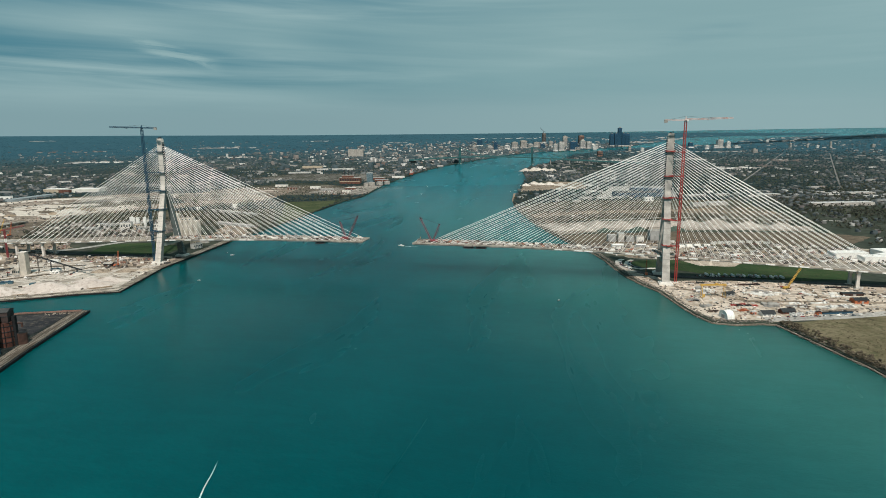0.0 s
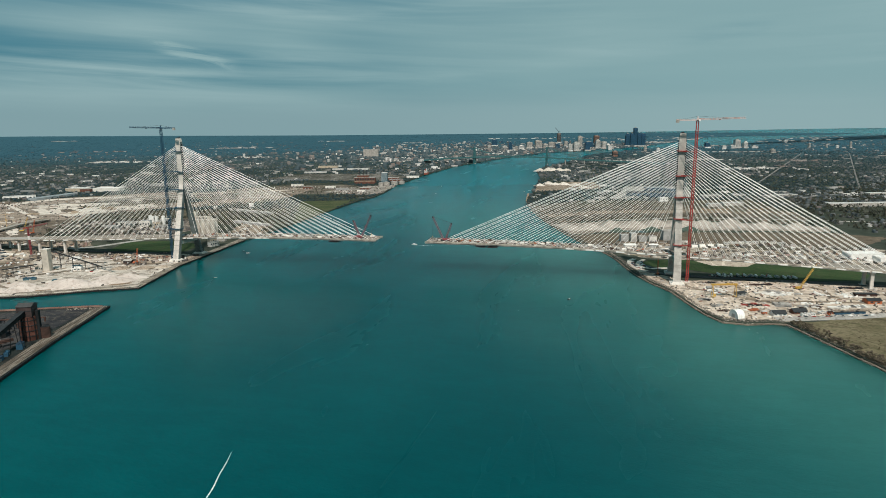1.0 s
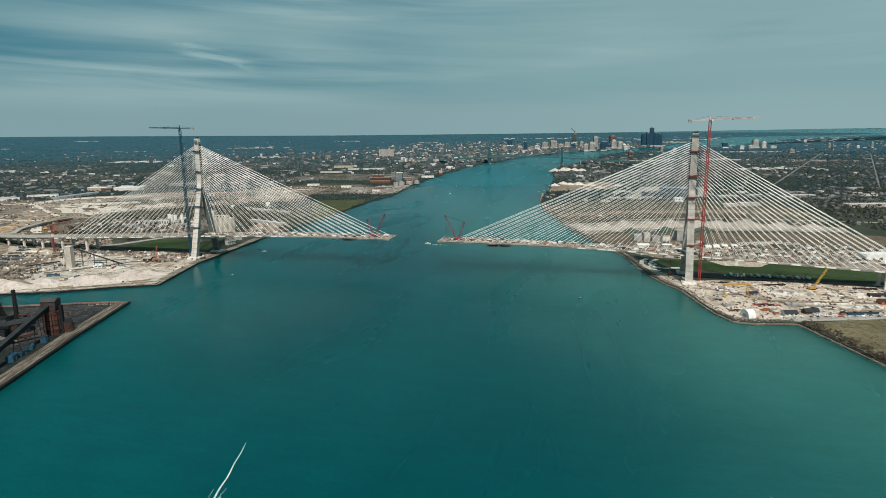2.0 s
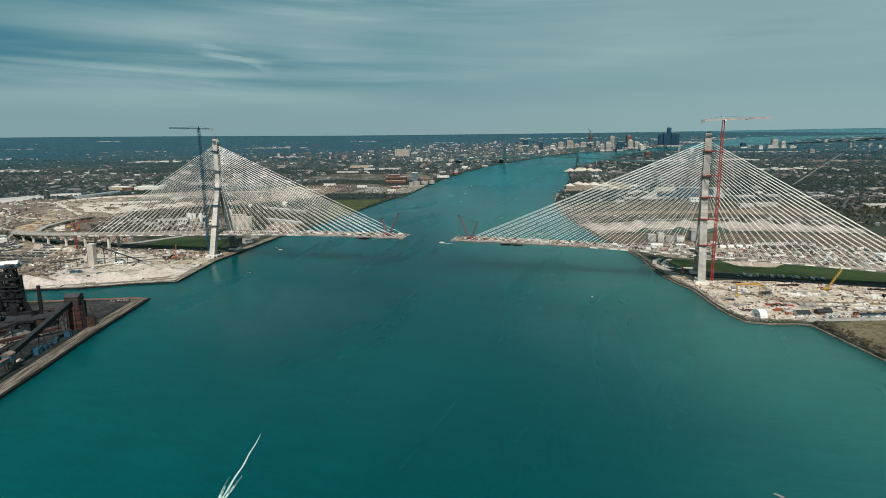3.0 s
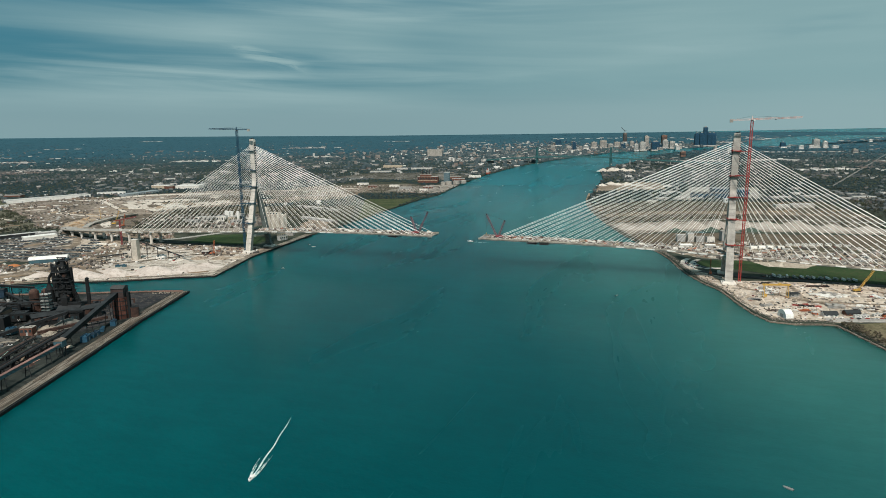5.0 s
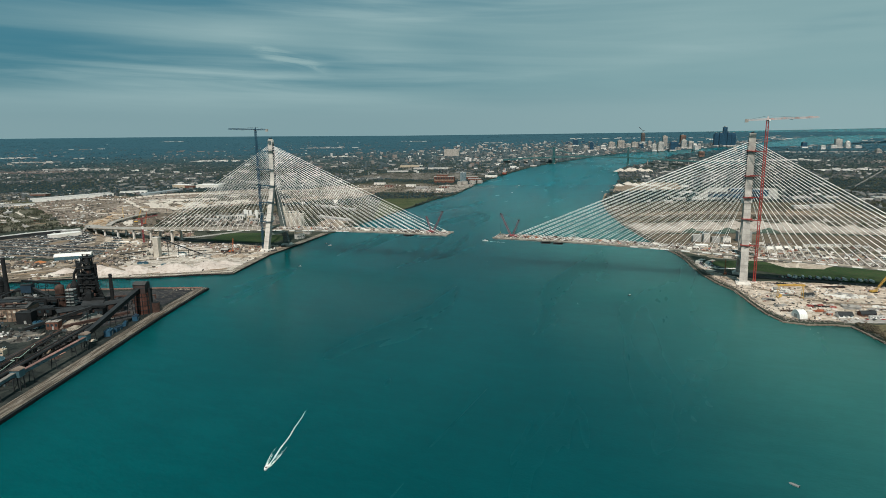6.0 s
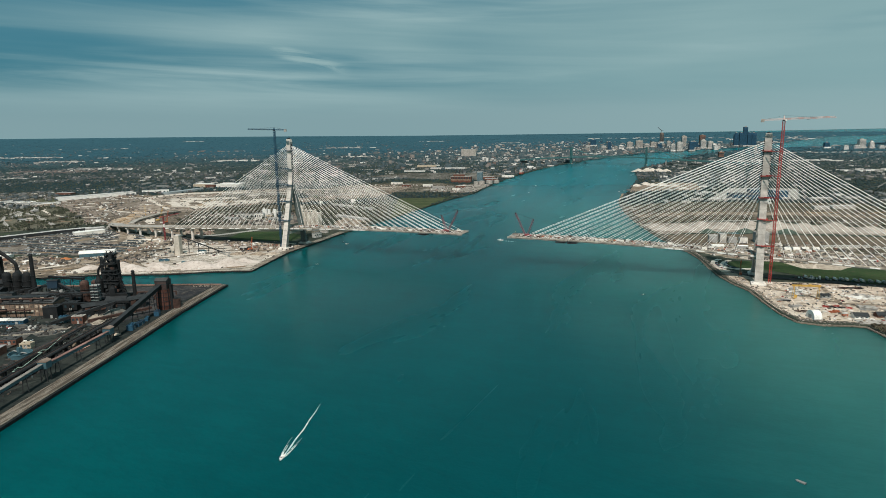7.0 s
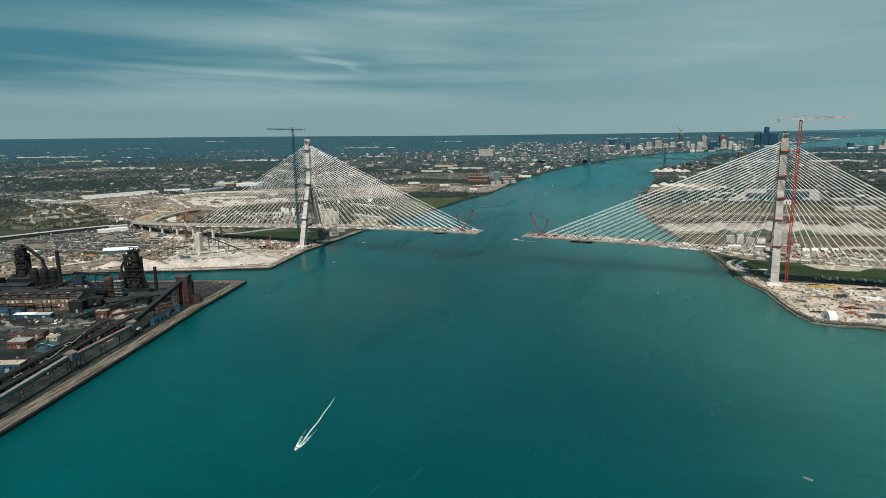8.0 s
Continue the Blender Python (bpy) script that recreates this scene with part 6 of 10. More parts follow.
# hanging form travellers under the deck
for x in (-128, 126, 146):
    z = deck_z(x)
    t = root("form_traveller", Matrix.Translation((x, 0, z - 4.2)), "dark steel form traveller hung under the deck", "platform", "form travellers")
    Shape().box(-8, -20, 0, 8, 20, 0.8).make("platform", DARK, t)
    s = Shape()
    for sx in (-7, 7):
        for sy in (-19.6, 19.6):
            s.bar((sx, sy, 0.4), (sx, sy, 5.6), 0.5)
    s.bar((-7, -19.6, 3.0), (7, -19.6, 3.0), 0.4).bar((-7, 19.6, 3.0), (7, 19.6, 3.0), 0.4)
    s.make("hanger", DARK, t)

viaduct([(-1340, 690, 3), (-1280, 760, 7), (-1200, 850, 11), (-1080, 950, 13), (-960, 1030, 11), (-860, 1090, 7), (-790, 1130, 3)], 13, [], "pale new slip-road bridge over the earthworks")

# small loose gear along the deck
LITTER = roofs("loose_material", [(0, (0.04, 0.038, 0.036)), (0.3, (0.12, 0.10, 0.083)), (0.55, (0.29, 0.26, 0.225)), (0.78, (0.56, 0.54, 0.51)), (0.85, (0.22, 0.085, 0.06)), (0.89, (0.27, 0.22, 0.14)), (0.93, (0.66, 0.645, 0.62)), (1, (0.80, 0.785, 0.76))])
n = 2600
x = np.concatenate([rng.uniform(-450, -54, n // 2), rng.uniform(36, 640, n // 2)])
y = rng.uniform(-15.8, 15.8, n)
z = np.array([deck_z(a) for a in x]) + 1.58
v, f = blocks(x, y, 0.0, rng.uniform(0.6, 5.0, n), rng.uniform(0.4, 1.6, n), rng.uniform(0.3, 1.9, n), rng.choice([0, 1.57], n) + rng.normal(0, 0.15, n), rng.uniform(0.02, 0.3, n))
v[:, 2] += np.repeat(z, 10)
bulk("deck_litter", v, f, LITTER, "rebar bundles, crates and formwork along the deck", "litter")

# ---------------------------------------------------------------- simple buildings
def shed(name, x, y, lx, ly, h, turn, wall, roof, label, category="shed", rise=2.5, windows=0, group="", z=2.5, doors=1):
    """A building with walls, an overhanging roof, windows and doors; its length runs along its own x."""
    t = root(name, base_at(x, y, z, turn), label, category, group)
    Shape().gable(-lx / 2, -ly / 2, -0.3, lx / 2, ly / 2, h, rise * 0.96).make("wall", wall, t)
    r = Shape()
    o = 0.6
    if rise > 0.6:
        for s in (-1, 1):
            a, b = (-lx / 2 - o, s * (ly / 2 + o), h - rise * 2 * o / ly + 0.05), (-lx / 2 - o, 0, h + rise + 0.05)
            v = [a, (lx / 2 + o, a[1], a[2]), (lx / 2 + o, 0, b[2]), b]
            v += [(p[0], p[1], p[2] + 0.35) for p in v]
            r.add(v, [(0, 1, 2, 3), (7, 6, 5, 4), (0, 1, 5, 4), (1, 2, 6, 5), (2, 3, 7, 6), (3, 0, 4, 7)])
    else:
        r.box(-lx / 2 - 0.2, -ly / 2 - 0.2, h + rise, lx / 2 + 0.2, ly / 2 + 0.2, h + rise + 0.4)
        for k in range(max(2, int(lx // 14))):
            u = -lx / 2 + (k + 0.5) * lx / max(2, int(lx // 14))
            r.box(u - 1.4, -1.2 + (k % 3 - 1) * ly * 0.2, h + rise + 0.4, u + 1.4, 1.2 + (k % 3 - 1) * ly * 0.2, h + rise + 1.6)
    r.make("roof", roof, t)
    for k in range(windows):
        u = -lx / 2 + (k + 0.5) * lx / windows
        w = min(3.0, lx / windows * 0.6)
        Shape().box(u - w / 2, -ly / 2 - 0.12, h * 0.45, u + w / 2, -ly / 2 + 0.05, h * 0.78).make("window", GLASS, t)
    for k in range(doors):
        u = -lx / 2 + (k + 0.5) * lx / doors + lx * 0.07
        w = min(4.0, lx * 0.16)
        Shape().box(u - w / 2, -ly / 2 - 0.15, -0.1, u + w / 2, -ly / 2 + 0.05, min(4.2, h * 0.7)).make("door", GREY, t)
    return t


def heap(name, x, y, r, h, mat, label, group="", stretch=1.0, turn=0.0, z=2.4):
    """A loose pile at its angle of repose, with slumped, uneven sides."""
    rr = random.Random(int(x * 13 + y * 7))
    rows, n = [(1.0, 0.0), (0.84, 0.16), (0.66, 0.36), (0.46, 0.60), (0.25, 0.84), (0.07, 1.0)], 22
    wob = [1 + 0.13 * math.sin(k * 1.7 + rr.random() * 6) + rr.uniform(-0.08, 0.08) for k in range(n)]
    v = []
    for q, u in rows:
        for k in range(n):
            e = r * q * (1 + (wob[k] - 1) * q) + rr.uniform(-0.3, 0.3)
            v.append((e * stretch * math.cos(k * math.tau / n), e * math.sin(k * math.tau / n), u * h + rr.uniform(-0.15, 0.15) * (u > 0) - 0.4 * (u == 0)))
    f = [(i * n + k, i * n + (k + 1) % n, (i + 1) * n + (k + 1) % n, (i + 1) * n + k) for i in range(len(rows) - 1) for k in range(n)]
    f.append(tuple(5 * n + k for k in range(n)))
    ob = Shape().add(v, f).make(name, mat, smooth=True)
    ob.matrix_basis = base_at(x, y, z, turn)
    return tagged(ob, label, "heap", group)


def tank(name, x, y, r, h, mat, label, group="", roofmat=None, z=2.4):
    t = root(name, base_at(x, y, z), label, "tank", group)
    Shape().lathe([(r, -0.3), (r, h), (r * 1.02, h + 0.1), (r * 1.02, h + 0.4)], 20).make("shell", mat, t)
    Shape().lathe([(r * 0.99, h + 0.4), (r * 0.5, h + r * 0.12 + 0.4), (0.3, h + r * 0.18 + 0.4)], 20).make("roof", roofmat or mat, t)
    return t


# ---------------------------------------------------------------- the building site on the east bank
dome = root("storage_dome", pose(476, -194, 2.6, 0, 0, 25), "white fabric storage dome on the gravel site", "dome")
v, f = [], []
N, M = 12, 7
for i in range(M):
    x = -5 + 10 * i / (M - 1)
    for k in range(N):
        a = math.pi * k / (N - 1)
        bulge = 1 - 0.06 * (i % 2)
        v.append((x, 8.5 * math.cos(a) * bulge, 10.0 * math.sin(a) ** 0.8 * bulge))
for i in range(M - 1):
    f += [(i * N + k, i * N + k + 1, (i + 1) * N + k + 1, (i + 1) * N + k) for k in range(N - 1)]
Shape().add(v, f + [tuple(range(N)), tuple(reversed(range((M - 1) * N, M * N)))]).make("fabric_shell", WHITE, dome)
Shape().box(-5.3, -3, 0, -5.0, 3, 5).make("door", GREY, dome)
s = Shape()
for o in (-1, 1):
    s.box(-5, o * 8.6 - 0.8, -0.2, 5, o * 8.6 + 0.8, 0.8)
s.make("ballast_wall", DULL, dome)

shed("site_shed", 527, -175, 16, 10, 3.6, 14, WHITE, DARK, "low site shed with a dark gabled roof", rise=3.2, windows=3)
shed("site_shed", 554, -160, 18, 9, 3.4, 20, BRICK, DARK, "long site shed with a dark gabled roof", rise=3.0, windows=4)
shed("site_shed", 503, -84, 13, 9, 4.0, 30, GREY, DARK, "small grey shed with dark roof between steel stacks", rise=1.4, windows=2)
shed("site_shed", 662, -92, 18, 12, 4.6, 12, ORANGE, DARK, "orange site shed with a dark roof", rise=2.2, windows=2)
shed("site_shed", 668, -54, 28, 8, 3.4, 10, RUST, DARK, "long rusty lean-to with a dark roof", rise=0.8, windows=0)
shed("site_office", 562, -170, 18, 3.6, 2.8, 22, WHITE, PALEROOF, "row of white site office cabins", "cabin", rise=0.2, windows=5)
shed("site_office", 586, -157, 20, 3.6, 2.8, 22, PALE, PALEROOF, "row of pale site office cabins", "cabin", rise=0.2, windows=5)
shed("site_office", 614, -152, 40, 3, 2.4, 17, BLUE, DARK, "row of dark blue site containers", "cabin", rise=0.2, windows=0)
shed("site_office", 590, -159, 6, 4, 3.0, 20, ORANGE, RUST, "small orange site cabin", "cabin", rise=0.2, windows=1)
shed("site_office", 512, -172, 6, 4, 2.8, 20, ORANGE, PALEROOF, "small orange site cabin near the dome", "cabin", rise=0.2, windows=1)


def make_stack(name, kind, mat, label):
    """A stack of building parts as it lies on the site."""
    t = root(name, pose(0, 0, -500), label, "stack", "stacks on the site")
    rr = random.Random(hash(len(label)) % 97)
    if kind == "slab":
        for k in range(3):
            Shape().box(-2.9 + 0.3 * rr.random(), -1.3 + 0.2 * rr.random(), 0.45 * k, 2.9 - 0.4 * rr.random(), 1.3, 0.45 * k + 0.36).make("slab", mat, t)
    elif kind == "beam":
        for k in range(7):
            y, q, l = rr.uniform(-2.6, 2.6), rr.uniform(-0.3, 0.3) + (0.9 if k == 5 else 0), rr.uniform(2.5, 4.6)
            z, dx, dy = 0.25 + 0.32 * (k % 3), math.cos(q) * l, math.sin(q) * l
            Shape().bar((-dx, y - dy, z + 0.3), (dx, y + dy, z + 0.3), 0.6, 0.1).bar((-dx, y - dy, z), (dx, y + dy, z), 0.1, 0.6).bar((-dx, y - dy, z - 0.25), (dx, y + dy, z - 0.25), 0.6, 0.1).make("beam", mat, t)
    elif kind == "frame":
        for j in range(3):
            y = -2.4 + j * 2.1
            s = Shape()
            for xx in (-3.4, -1.7, 0, 1.7, 3.4):
                s.bar((xx, y, 0), (xx, y, 1.8), 0.22)
            s.bar((-3.4, y, 1.8), (3.4, y, 1.8), 0.26).bar((-3.4, y, 0.9), (3.4, y, 0.9), 0.2).bar((-3.4, y, 0.1), (0, y, 1.7), 0.18).bar((0, y, 1.7), (3.4, y, 0.1), 0.18)
            s.make("truss", mat, t)
    else:
        for j in range(3):
            Shape().ribbed(-3.05, -4 + j * 2.8, 0, 3.05, -1.6 + j * 2.8, 2.6, 8).make("box", mat, t)
    return t


STACKS = [make_stack("slab_stack", "slab", PALE, "stack of pale precast deck slabs on gravel"), make_stack("slab_stack", "slab", WHITE, "stack of white precast panels on gravel"), make_stack("beam_stack", "beam", RUST, "stack of rust-red steel beams on gravel"), make_stack("beam_stack", "beam", ORANGE, "stack of orange steel beams on gravel"), make_stack("truss_stack", "frame", GREY, "grey steel trusses set down on gravel"), make_stack("truss_stack", "frame", RED, "red steel frames set down on gravel"), make_stack("container_row", "box", SKYBLUE, "row of blue containers on gravel"), make_stack("container_row", "box", DULL, "row of grey containers on gravel"), make_stack("beam_stack", "beam", DARK, "stack of dark steel beams on gravel")]
placed = set()


def put_stack(i, x, y, turn, z=2.62):
    m = pose(x, y, z, 0, 0, turn)
    if i in placed:
        return copy_thing(STACKS[i], m)
    placed.add(i)
    STACKS[i].matrix_basis = m
    return STACKS[i]


rr = random.Random(5)
# storage fields of the site: two ends of the near edge, two of the far edge, rows and what lies there
FIELDS = [((476, -92), (497, -57), (460, -70), (478, -50), 5, 4, (0, 1, 0, 4)), ((545, -83), (593, -64), (528, -66), (553, -51), 8, 4, (0, 1, 0, 1, 4)), ((612, -72), (622, -66), (602, -50), (608, -44), 2, 5, (0, 1))]
FIELDS += [((637, -72), (662, -68), (630, -51), (652, -41), 5, 4, (1, 0)), ((464, -24), (490, -15), (466, -17), (492, -9), 4, 2, (2, 8)), ((530, -25), (564, -15), (532, -17), (562, -8), 5, 2, (2, 8, 2)), ((648, -20), (682, -16), (650, -12), (680, -8), 5, 2, (2, 8))]
FIELDS += [((492, -140), (526, -138), (496, -128), (526, -126), 5, 2, (2, 8, 5, 2)), ((490, -164), (510, -158), (492, -157), (508, -152), 3, 2, (3, 0, 2)), ((534, -138), (552, -136), (534, -118), (557, -122), 3, 4, (4, 7, 0, 4)), ((443, -124), (459, -122), (445, -116), (458, -114), 3, 2, (8, 4))]
FIELDS += [((452, -156), (471, -148), (455, -146), (468, -140), 3, 2, (4, 0)), ((458, -174), (477, -167), (462, -166), (474, -160), 3, 1, (2,)), ((570, -118), (586, -118), (572, -110), (586, -110), 3, 2, (0, 1)), ((598, -114), (624, -104), (600, -106), (622, -97), 5, 1, (0, 1))]
FIELDS += [((598, -136), (650, -117), (600, -124), (648, -107), 9, 3, (1, 0, 1, 0, 4)), ((560, -140), (592, -128), (562, -130), (590, -118), 4, 2, (2, 0, 4)), ((690, -95), (760, -80), (690, -85), (760, -70), 7, 2, (0, 7, 2)), ((690, -60), (780, -50), (690, -45), (780, -36), 8, 2, (1, 2, 0))]
for a, b, c, d, nx, ny, mix in FIELDS:
    for i in range(nx):
        for j in range(ny):
            if rr.random() < 0.14:
                continue
            u, w = (i + 0.5) / nx, (j + 0.5) / ny
            x = (a[0] * (1 - u) + b[0] * u) * (1 - w) + (c[0] * (1 - u) + d[0] * u) * w
            y = (a[1] * (1 - u) + b[1] * u) * (1 - w) + (c[1] * (1 - u) + d[1] * u) * w
            put_stack(rr.choice(mix), x + rr.uniform(-0.8, 0.8), y + rr.uniform(-0.8, 0.8), 12 + rr.choice((0, 0, 0, 90)) + rr.uniform(-7, 7))
for i, t in enumerate(STACKS):
    if i not in placed:
        put_stack(i, 700 + 14 * i, -112, 10)


# vehicles: body, cabin with windows, four wheels
def car(mat, label, l=4.5, w=1.85, van=False):
    t = root("parked_car", pose(0, 0, -500), label, "car", "parked cars")
    Shape().box(-l / 2, -w / 2, 0.35, l / 2, w / 2, 0.95, taper=0.97).make("body", mat, t)
    Shape().box(-l * (0.48 if van else 0.3), -w * 0.45, 0.95, l * (0.3 if van else 0.2), w * 0.45, 1.95 if van else 1.5, taper=0.84).make("cabin", mat if van else GLASS, t)
    for sx in (-l * 0.31, l * 0.31):
        for sy in (-w / 2, w / 2):
            Shape().tube((sx, sy - 0.12, 0.34), (sx, sy + 0.12, 0.34), 0.34, n=8).make("wheel", DARK, t)
    return t


AUTOS = [car(WHITE, "white car parked on the gravel site"), car(DARK, "black car parked on the gravel site"), car(GREY, "grey car parked on the gravel site"), car(RED, "red car parked on the gravel site"), car(WHITE, "white van parked on the gravel site", 5.4, 2.0, True), car(BLUE, "blue car parked on the gravel site")]
auto_used = set()


def put_car(x, y, turn, z=2.6, i=None):
    i = rr.randrange(len(AUTOS)) if i is None else i
    m = pose(x, y, z, 0, 0, turn)
    if i in auto_used:
        return copy_thing(AUTOS[i], m)
    auto_used.add(i)
    AUTOS[i].matrix_basis = m


for line in ([(373, 120), (371, 94), (376, 74), (385, 58)], [(389, 118), (385, 96), (390, 80), (400, 69)]):
    for (xa, ya), (xb, yb) in zip(line, line[1:]):
        for k in range(6):
            put_car(xa + (xb - xa) * (k + rr.uniform(0.2, 0.8)) / 6, ya + (yb - ya) * (k + 0.5) / 6, math.degrees(math.atan2(yb - ya, xb - xa)) + 90 + rr.uniform(-6, 6), 2.98)
for k in range(26):
    put_car(478 + k * 4.2 + rr.uniform(-1, 1), 27 + rr.uniform(-1, 1) + k * 0.2, 90 + rr.uniform(-5, 5), 2.9)
for k in range(20):
    put_car(rr.uniform(450, 700), rr.uniform(-105, -20), rr.uniform(0, 180), 2.64)
for k in range(12):
    put_car(540 + k * 9 + rr.uniform(-2, 2), -182 + k * 2.4, 15, 2.9)


def truck(mat, label):
    t = root("parked_truck", pose(0, 0, -500), label, "truck", "parked trucks")
    Shape().box(-7, -1.25, 1.1, 3.6, 1.25, 3.8).make("trailer", mat, t)
    cab = Shape().box(4.0, -1.2, 0.9, 6.4, 1.2, 3.2, taper=0.94).make("cab", RED if mat is WHITE else WHITE, t)
    Shape().box(6.3, -1.0, 2.0, 6.45, 1.0, 2.9).make("pane", GLASS, cab)
    for sx in (-6, -4.8, 3.4, 5.4):
        for sy in (-1.1, 1.1):
            Shape().tube((sx, sy - 0.15, 0.5), (sx, sy + 0.15, 0.5), 0.5, n=8).make("wheel", DARK, t)
    return t


TRUCKS = [truck(WHITE, "white parked lorry with a box trailer"), truck(GREY, "grey parked lorry with a box trailer")]
TRUCKS[0].matrix_basis, TRUCKS[1].matrix_basis = pose(505, 26, 2.9, 0, 0, 80), pose(470, -55, 2.64, 0, 0, 30)
for k in range(13):
    copy_thing(TRUCKS[k % 2], pose(498 + 9 * k + rr.uniform(-2, 2), 33 + rr.uniform(-1, 1), 2.9, 0, 0, 95 + rr.uniform(-9, 9)))
for k in range(22):
    copy_thing(TRUCKS[(k * 3) % 2], pose(rr.uniform(400, 840), rr.uniform(165, 290), 2.64, 0, 0, rr.choice((10, 100)) + rr.uniform(-8, 8)))

# behind the bridge, east bank
for k, (x, y) in enumerate([(497, 272), (512, 279), (528, 284), (546, 288)]):
    t = root("storage_tent", pose(x, y, 2.6, 0, 0, 15), "white round-topped storage tent on gravel", "tent", "storage tents")
    a = [(u, 5.6 * math.cos(w), 5.4 * math.sin(w)) for u in (-6, 6) for w in [math.pi * q / 9 for q in range(10)]]
    Shape().add(a, [(q, q + 1, q + 11, q + 10) for q in range(9)] + [tuple(range(10)), tuple(range(19, 9, -1))]).make("canvas", PALE, t)
    Shape().box(-6.2, -2, 0, -5.95, 2, 4).make("door", GREY, t)
for k, (x, y) in enumerate([(566, 320), (580, 325), (594, 330), (608, 334), (622, 339), (638, 344), (654, 340), (668, 336)]):
    shed("site_trailer", x, y, 12, 3.4, 3.4, 18, PALE, PALEROOF, "white site trailer in a row", "trailer", rise=0.2, windows=2, group="site trailers")
shed("plant_building", 368, 316, 16, 12, 14, 12, GREY, PALEROOF, "grey process building with a pale roof", "building", rise=0.3, windows=0, doors=2)
shed("plant_building", 386, 318, 12, 14, 17, 12, GREYSTONE, PALEROOF, "pale process tower behind the bridge", "building", rise=0.3, windows=0, doors=2)
shed("plant_building", 404, 320, 16, 12, 11, 12, GREY, DULL, "grey process building with vents", "building", rise=0.3, windows=0, doors=2)
shed("plant_building", 424, 324, 15, 12, 11, 12, PALE, DULL, "pale process building with vents", "building", rise=0.3, windows=0, doors=2)
shed("plant_building", 458, 350, 26, 18, 20, 12, GREY, DULL, "tall grey plant building behind the bridge tower", "building", rise=0.3, windows=0, doors=2)
shed("plant_building", 376, 254, 22, 10, 5, 12, WHITE, WHITE, "low white hall on the gravel lot", "building", rise=1.5, windows=0, doors=2)
shed("plant_building", 420, 262, 18, 9, 5, 12, GREY, WHITE, "low grey hall on the gravel lot", "building", rise=1.2, windows=0, doors=2)
for x, y, r, h in ((300, 470, 24, 14), (345, 505, 26, 17), (400, 520, 28, 16), (452, 540, 26, 17), (505, 555, 30, 18), (560, 560, 30, 15), (620, 565, 34, 18), (690, 560, 30, 14), (265, 450, 20, 9), (330, 460, 18, 8), (760, 560, 28, 12), (240, 500, 18, 8)):
    heap("gravel_stockpile", x, y, r, h * 0.95, STONEPILE, "grey-beige conical gravel stockpile", "gravel stockpiles", 1.35, 15)
for x, y, r in ((436, 470, 14), (520, 490, 16), (360, 440, 12)):
    heap("dark_stockpile", x, y, r, 9, worn("green_slag", (0.07, 0.10, 0.08), 0.9), "low dark green-grey slag heap", "slag heaps", 1.6, 12)
shed("blue_plant", 500, 1190, 150, 60, 16, 14, BLUE, DARK, "long dark blue plant building", "plant", rise=0.4, windows=14)
shed("blue_plant", 520, 1300, 60, 40, 22, 14, BLUE, PALEBLUE, "plant hall with a light blue roof", "plant", rise=0.4, windows=6)
shed("blue_plant", 580, 1290, 50, 34, 20, 14, BLUE, PALEBLUE, "dark blue plant hall with a light blue roof", "plant", rise=0.4, windows=6)
shed("white_hall", 524, 1062, 26, 16, 12, 14, WHITE, WHITE, "white box-shaped hall on dry ground", "hall", rise=0.3, windows=3)
for x, y, l, w, h, n in ((770, 226, 60, 24, 9, 8), (800, 200, 44, 20, 8, 6), (840, 222, 50, 22, 8, 6), (1060, 1030, 190, 30, 9, 16), (1240, 1350, 90, 26, 9, 8), (710, 985, 60, 24, 9, 6), (652, 950, 40, 20, 9, 5), (860, 260, 70, 30, 9, 8), (1420, 1470, 60, 40, 16, 6), (900, 330, 40, 16, 7, 5), (960, 300, 60, 20, 8, 6), (690, 1200, 60, 22, 8, 6), (780, 1240, 44, 20, 8, 5), (930, 1260, 70, 26, 8, 6), (330, 1090, 40, 16, 7, 4), (390, 1090, 50, 18, 7, 5), (300, 1010, 26, 14, 6, 3)):
    shed("warehouse", x, y, l, w, h, 16, WHITE if x < 870 and y < 300 else GREYSTONE, WHITE if x < 870 and y < 300 else PALEROOF, "long pale warehouse with a flat roof", "warehouse", rise=0.3, windows=0, doors=n // 2, group="warehouses")
# docks on the far sand
dock = Shape()
for k in range(9):
    dock.box(96 - k * 2.0, 1020 + k * 26, 0.4, 102 - k * 2.0, 1044 + k * 26, 2.2)
tagged(dock.make("timber_dock", TIMBER), "broken timber dock on the river bank", "dock")

# dry brush on the point
x, y = points_in(BRUSH_EAST, 5200)
ok = (field(x, y, 0.02, 2.0) > -0.02) & (x < 900) & (y > -560)
grove("brush", x[ok], y[ok], "dry brown bushes on the river point", (0.5, 1.5), per=4, z=2.6, mat=OLIVE)
hx, hy = [], []
for (x0, y0), (x1, y1) in zip(RIGHT_SHORE[2:9], RIGHT_SHORE[3:10]):
    for k in range(46):
        q = rng.uniform()
        hx.append(x0 + (x1 - x0) * q + 2 + 16 * rng.uniform() ** 1.6), hy.append(y0 + (y1 - y0) * q + rng.uniform(-3, 3))
grove("bank_bushes", np.array(hx), np.array(hy), "bare brown leafless bushes along the river bank", (0.9, 3.4), per=7, z=2.3, mat=THICKET)

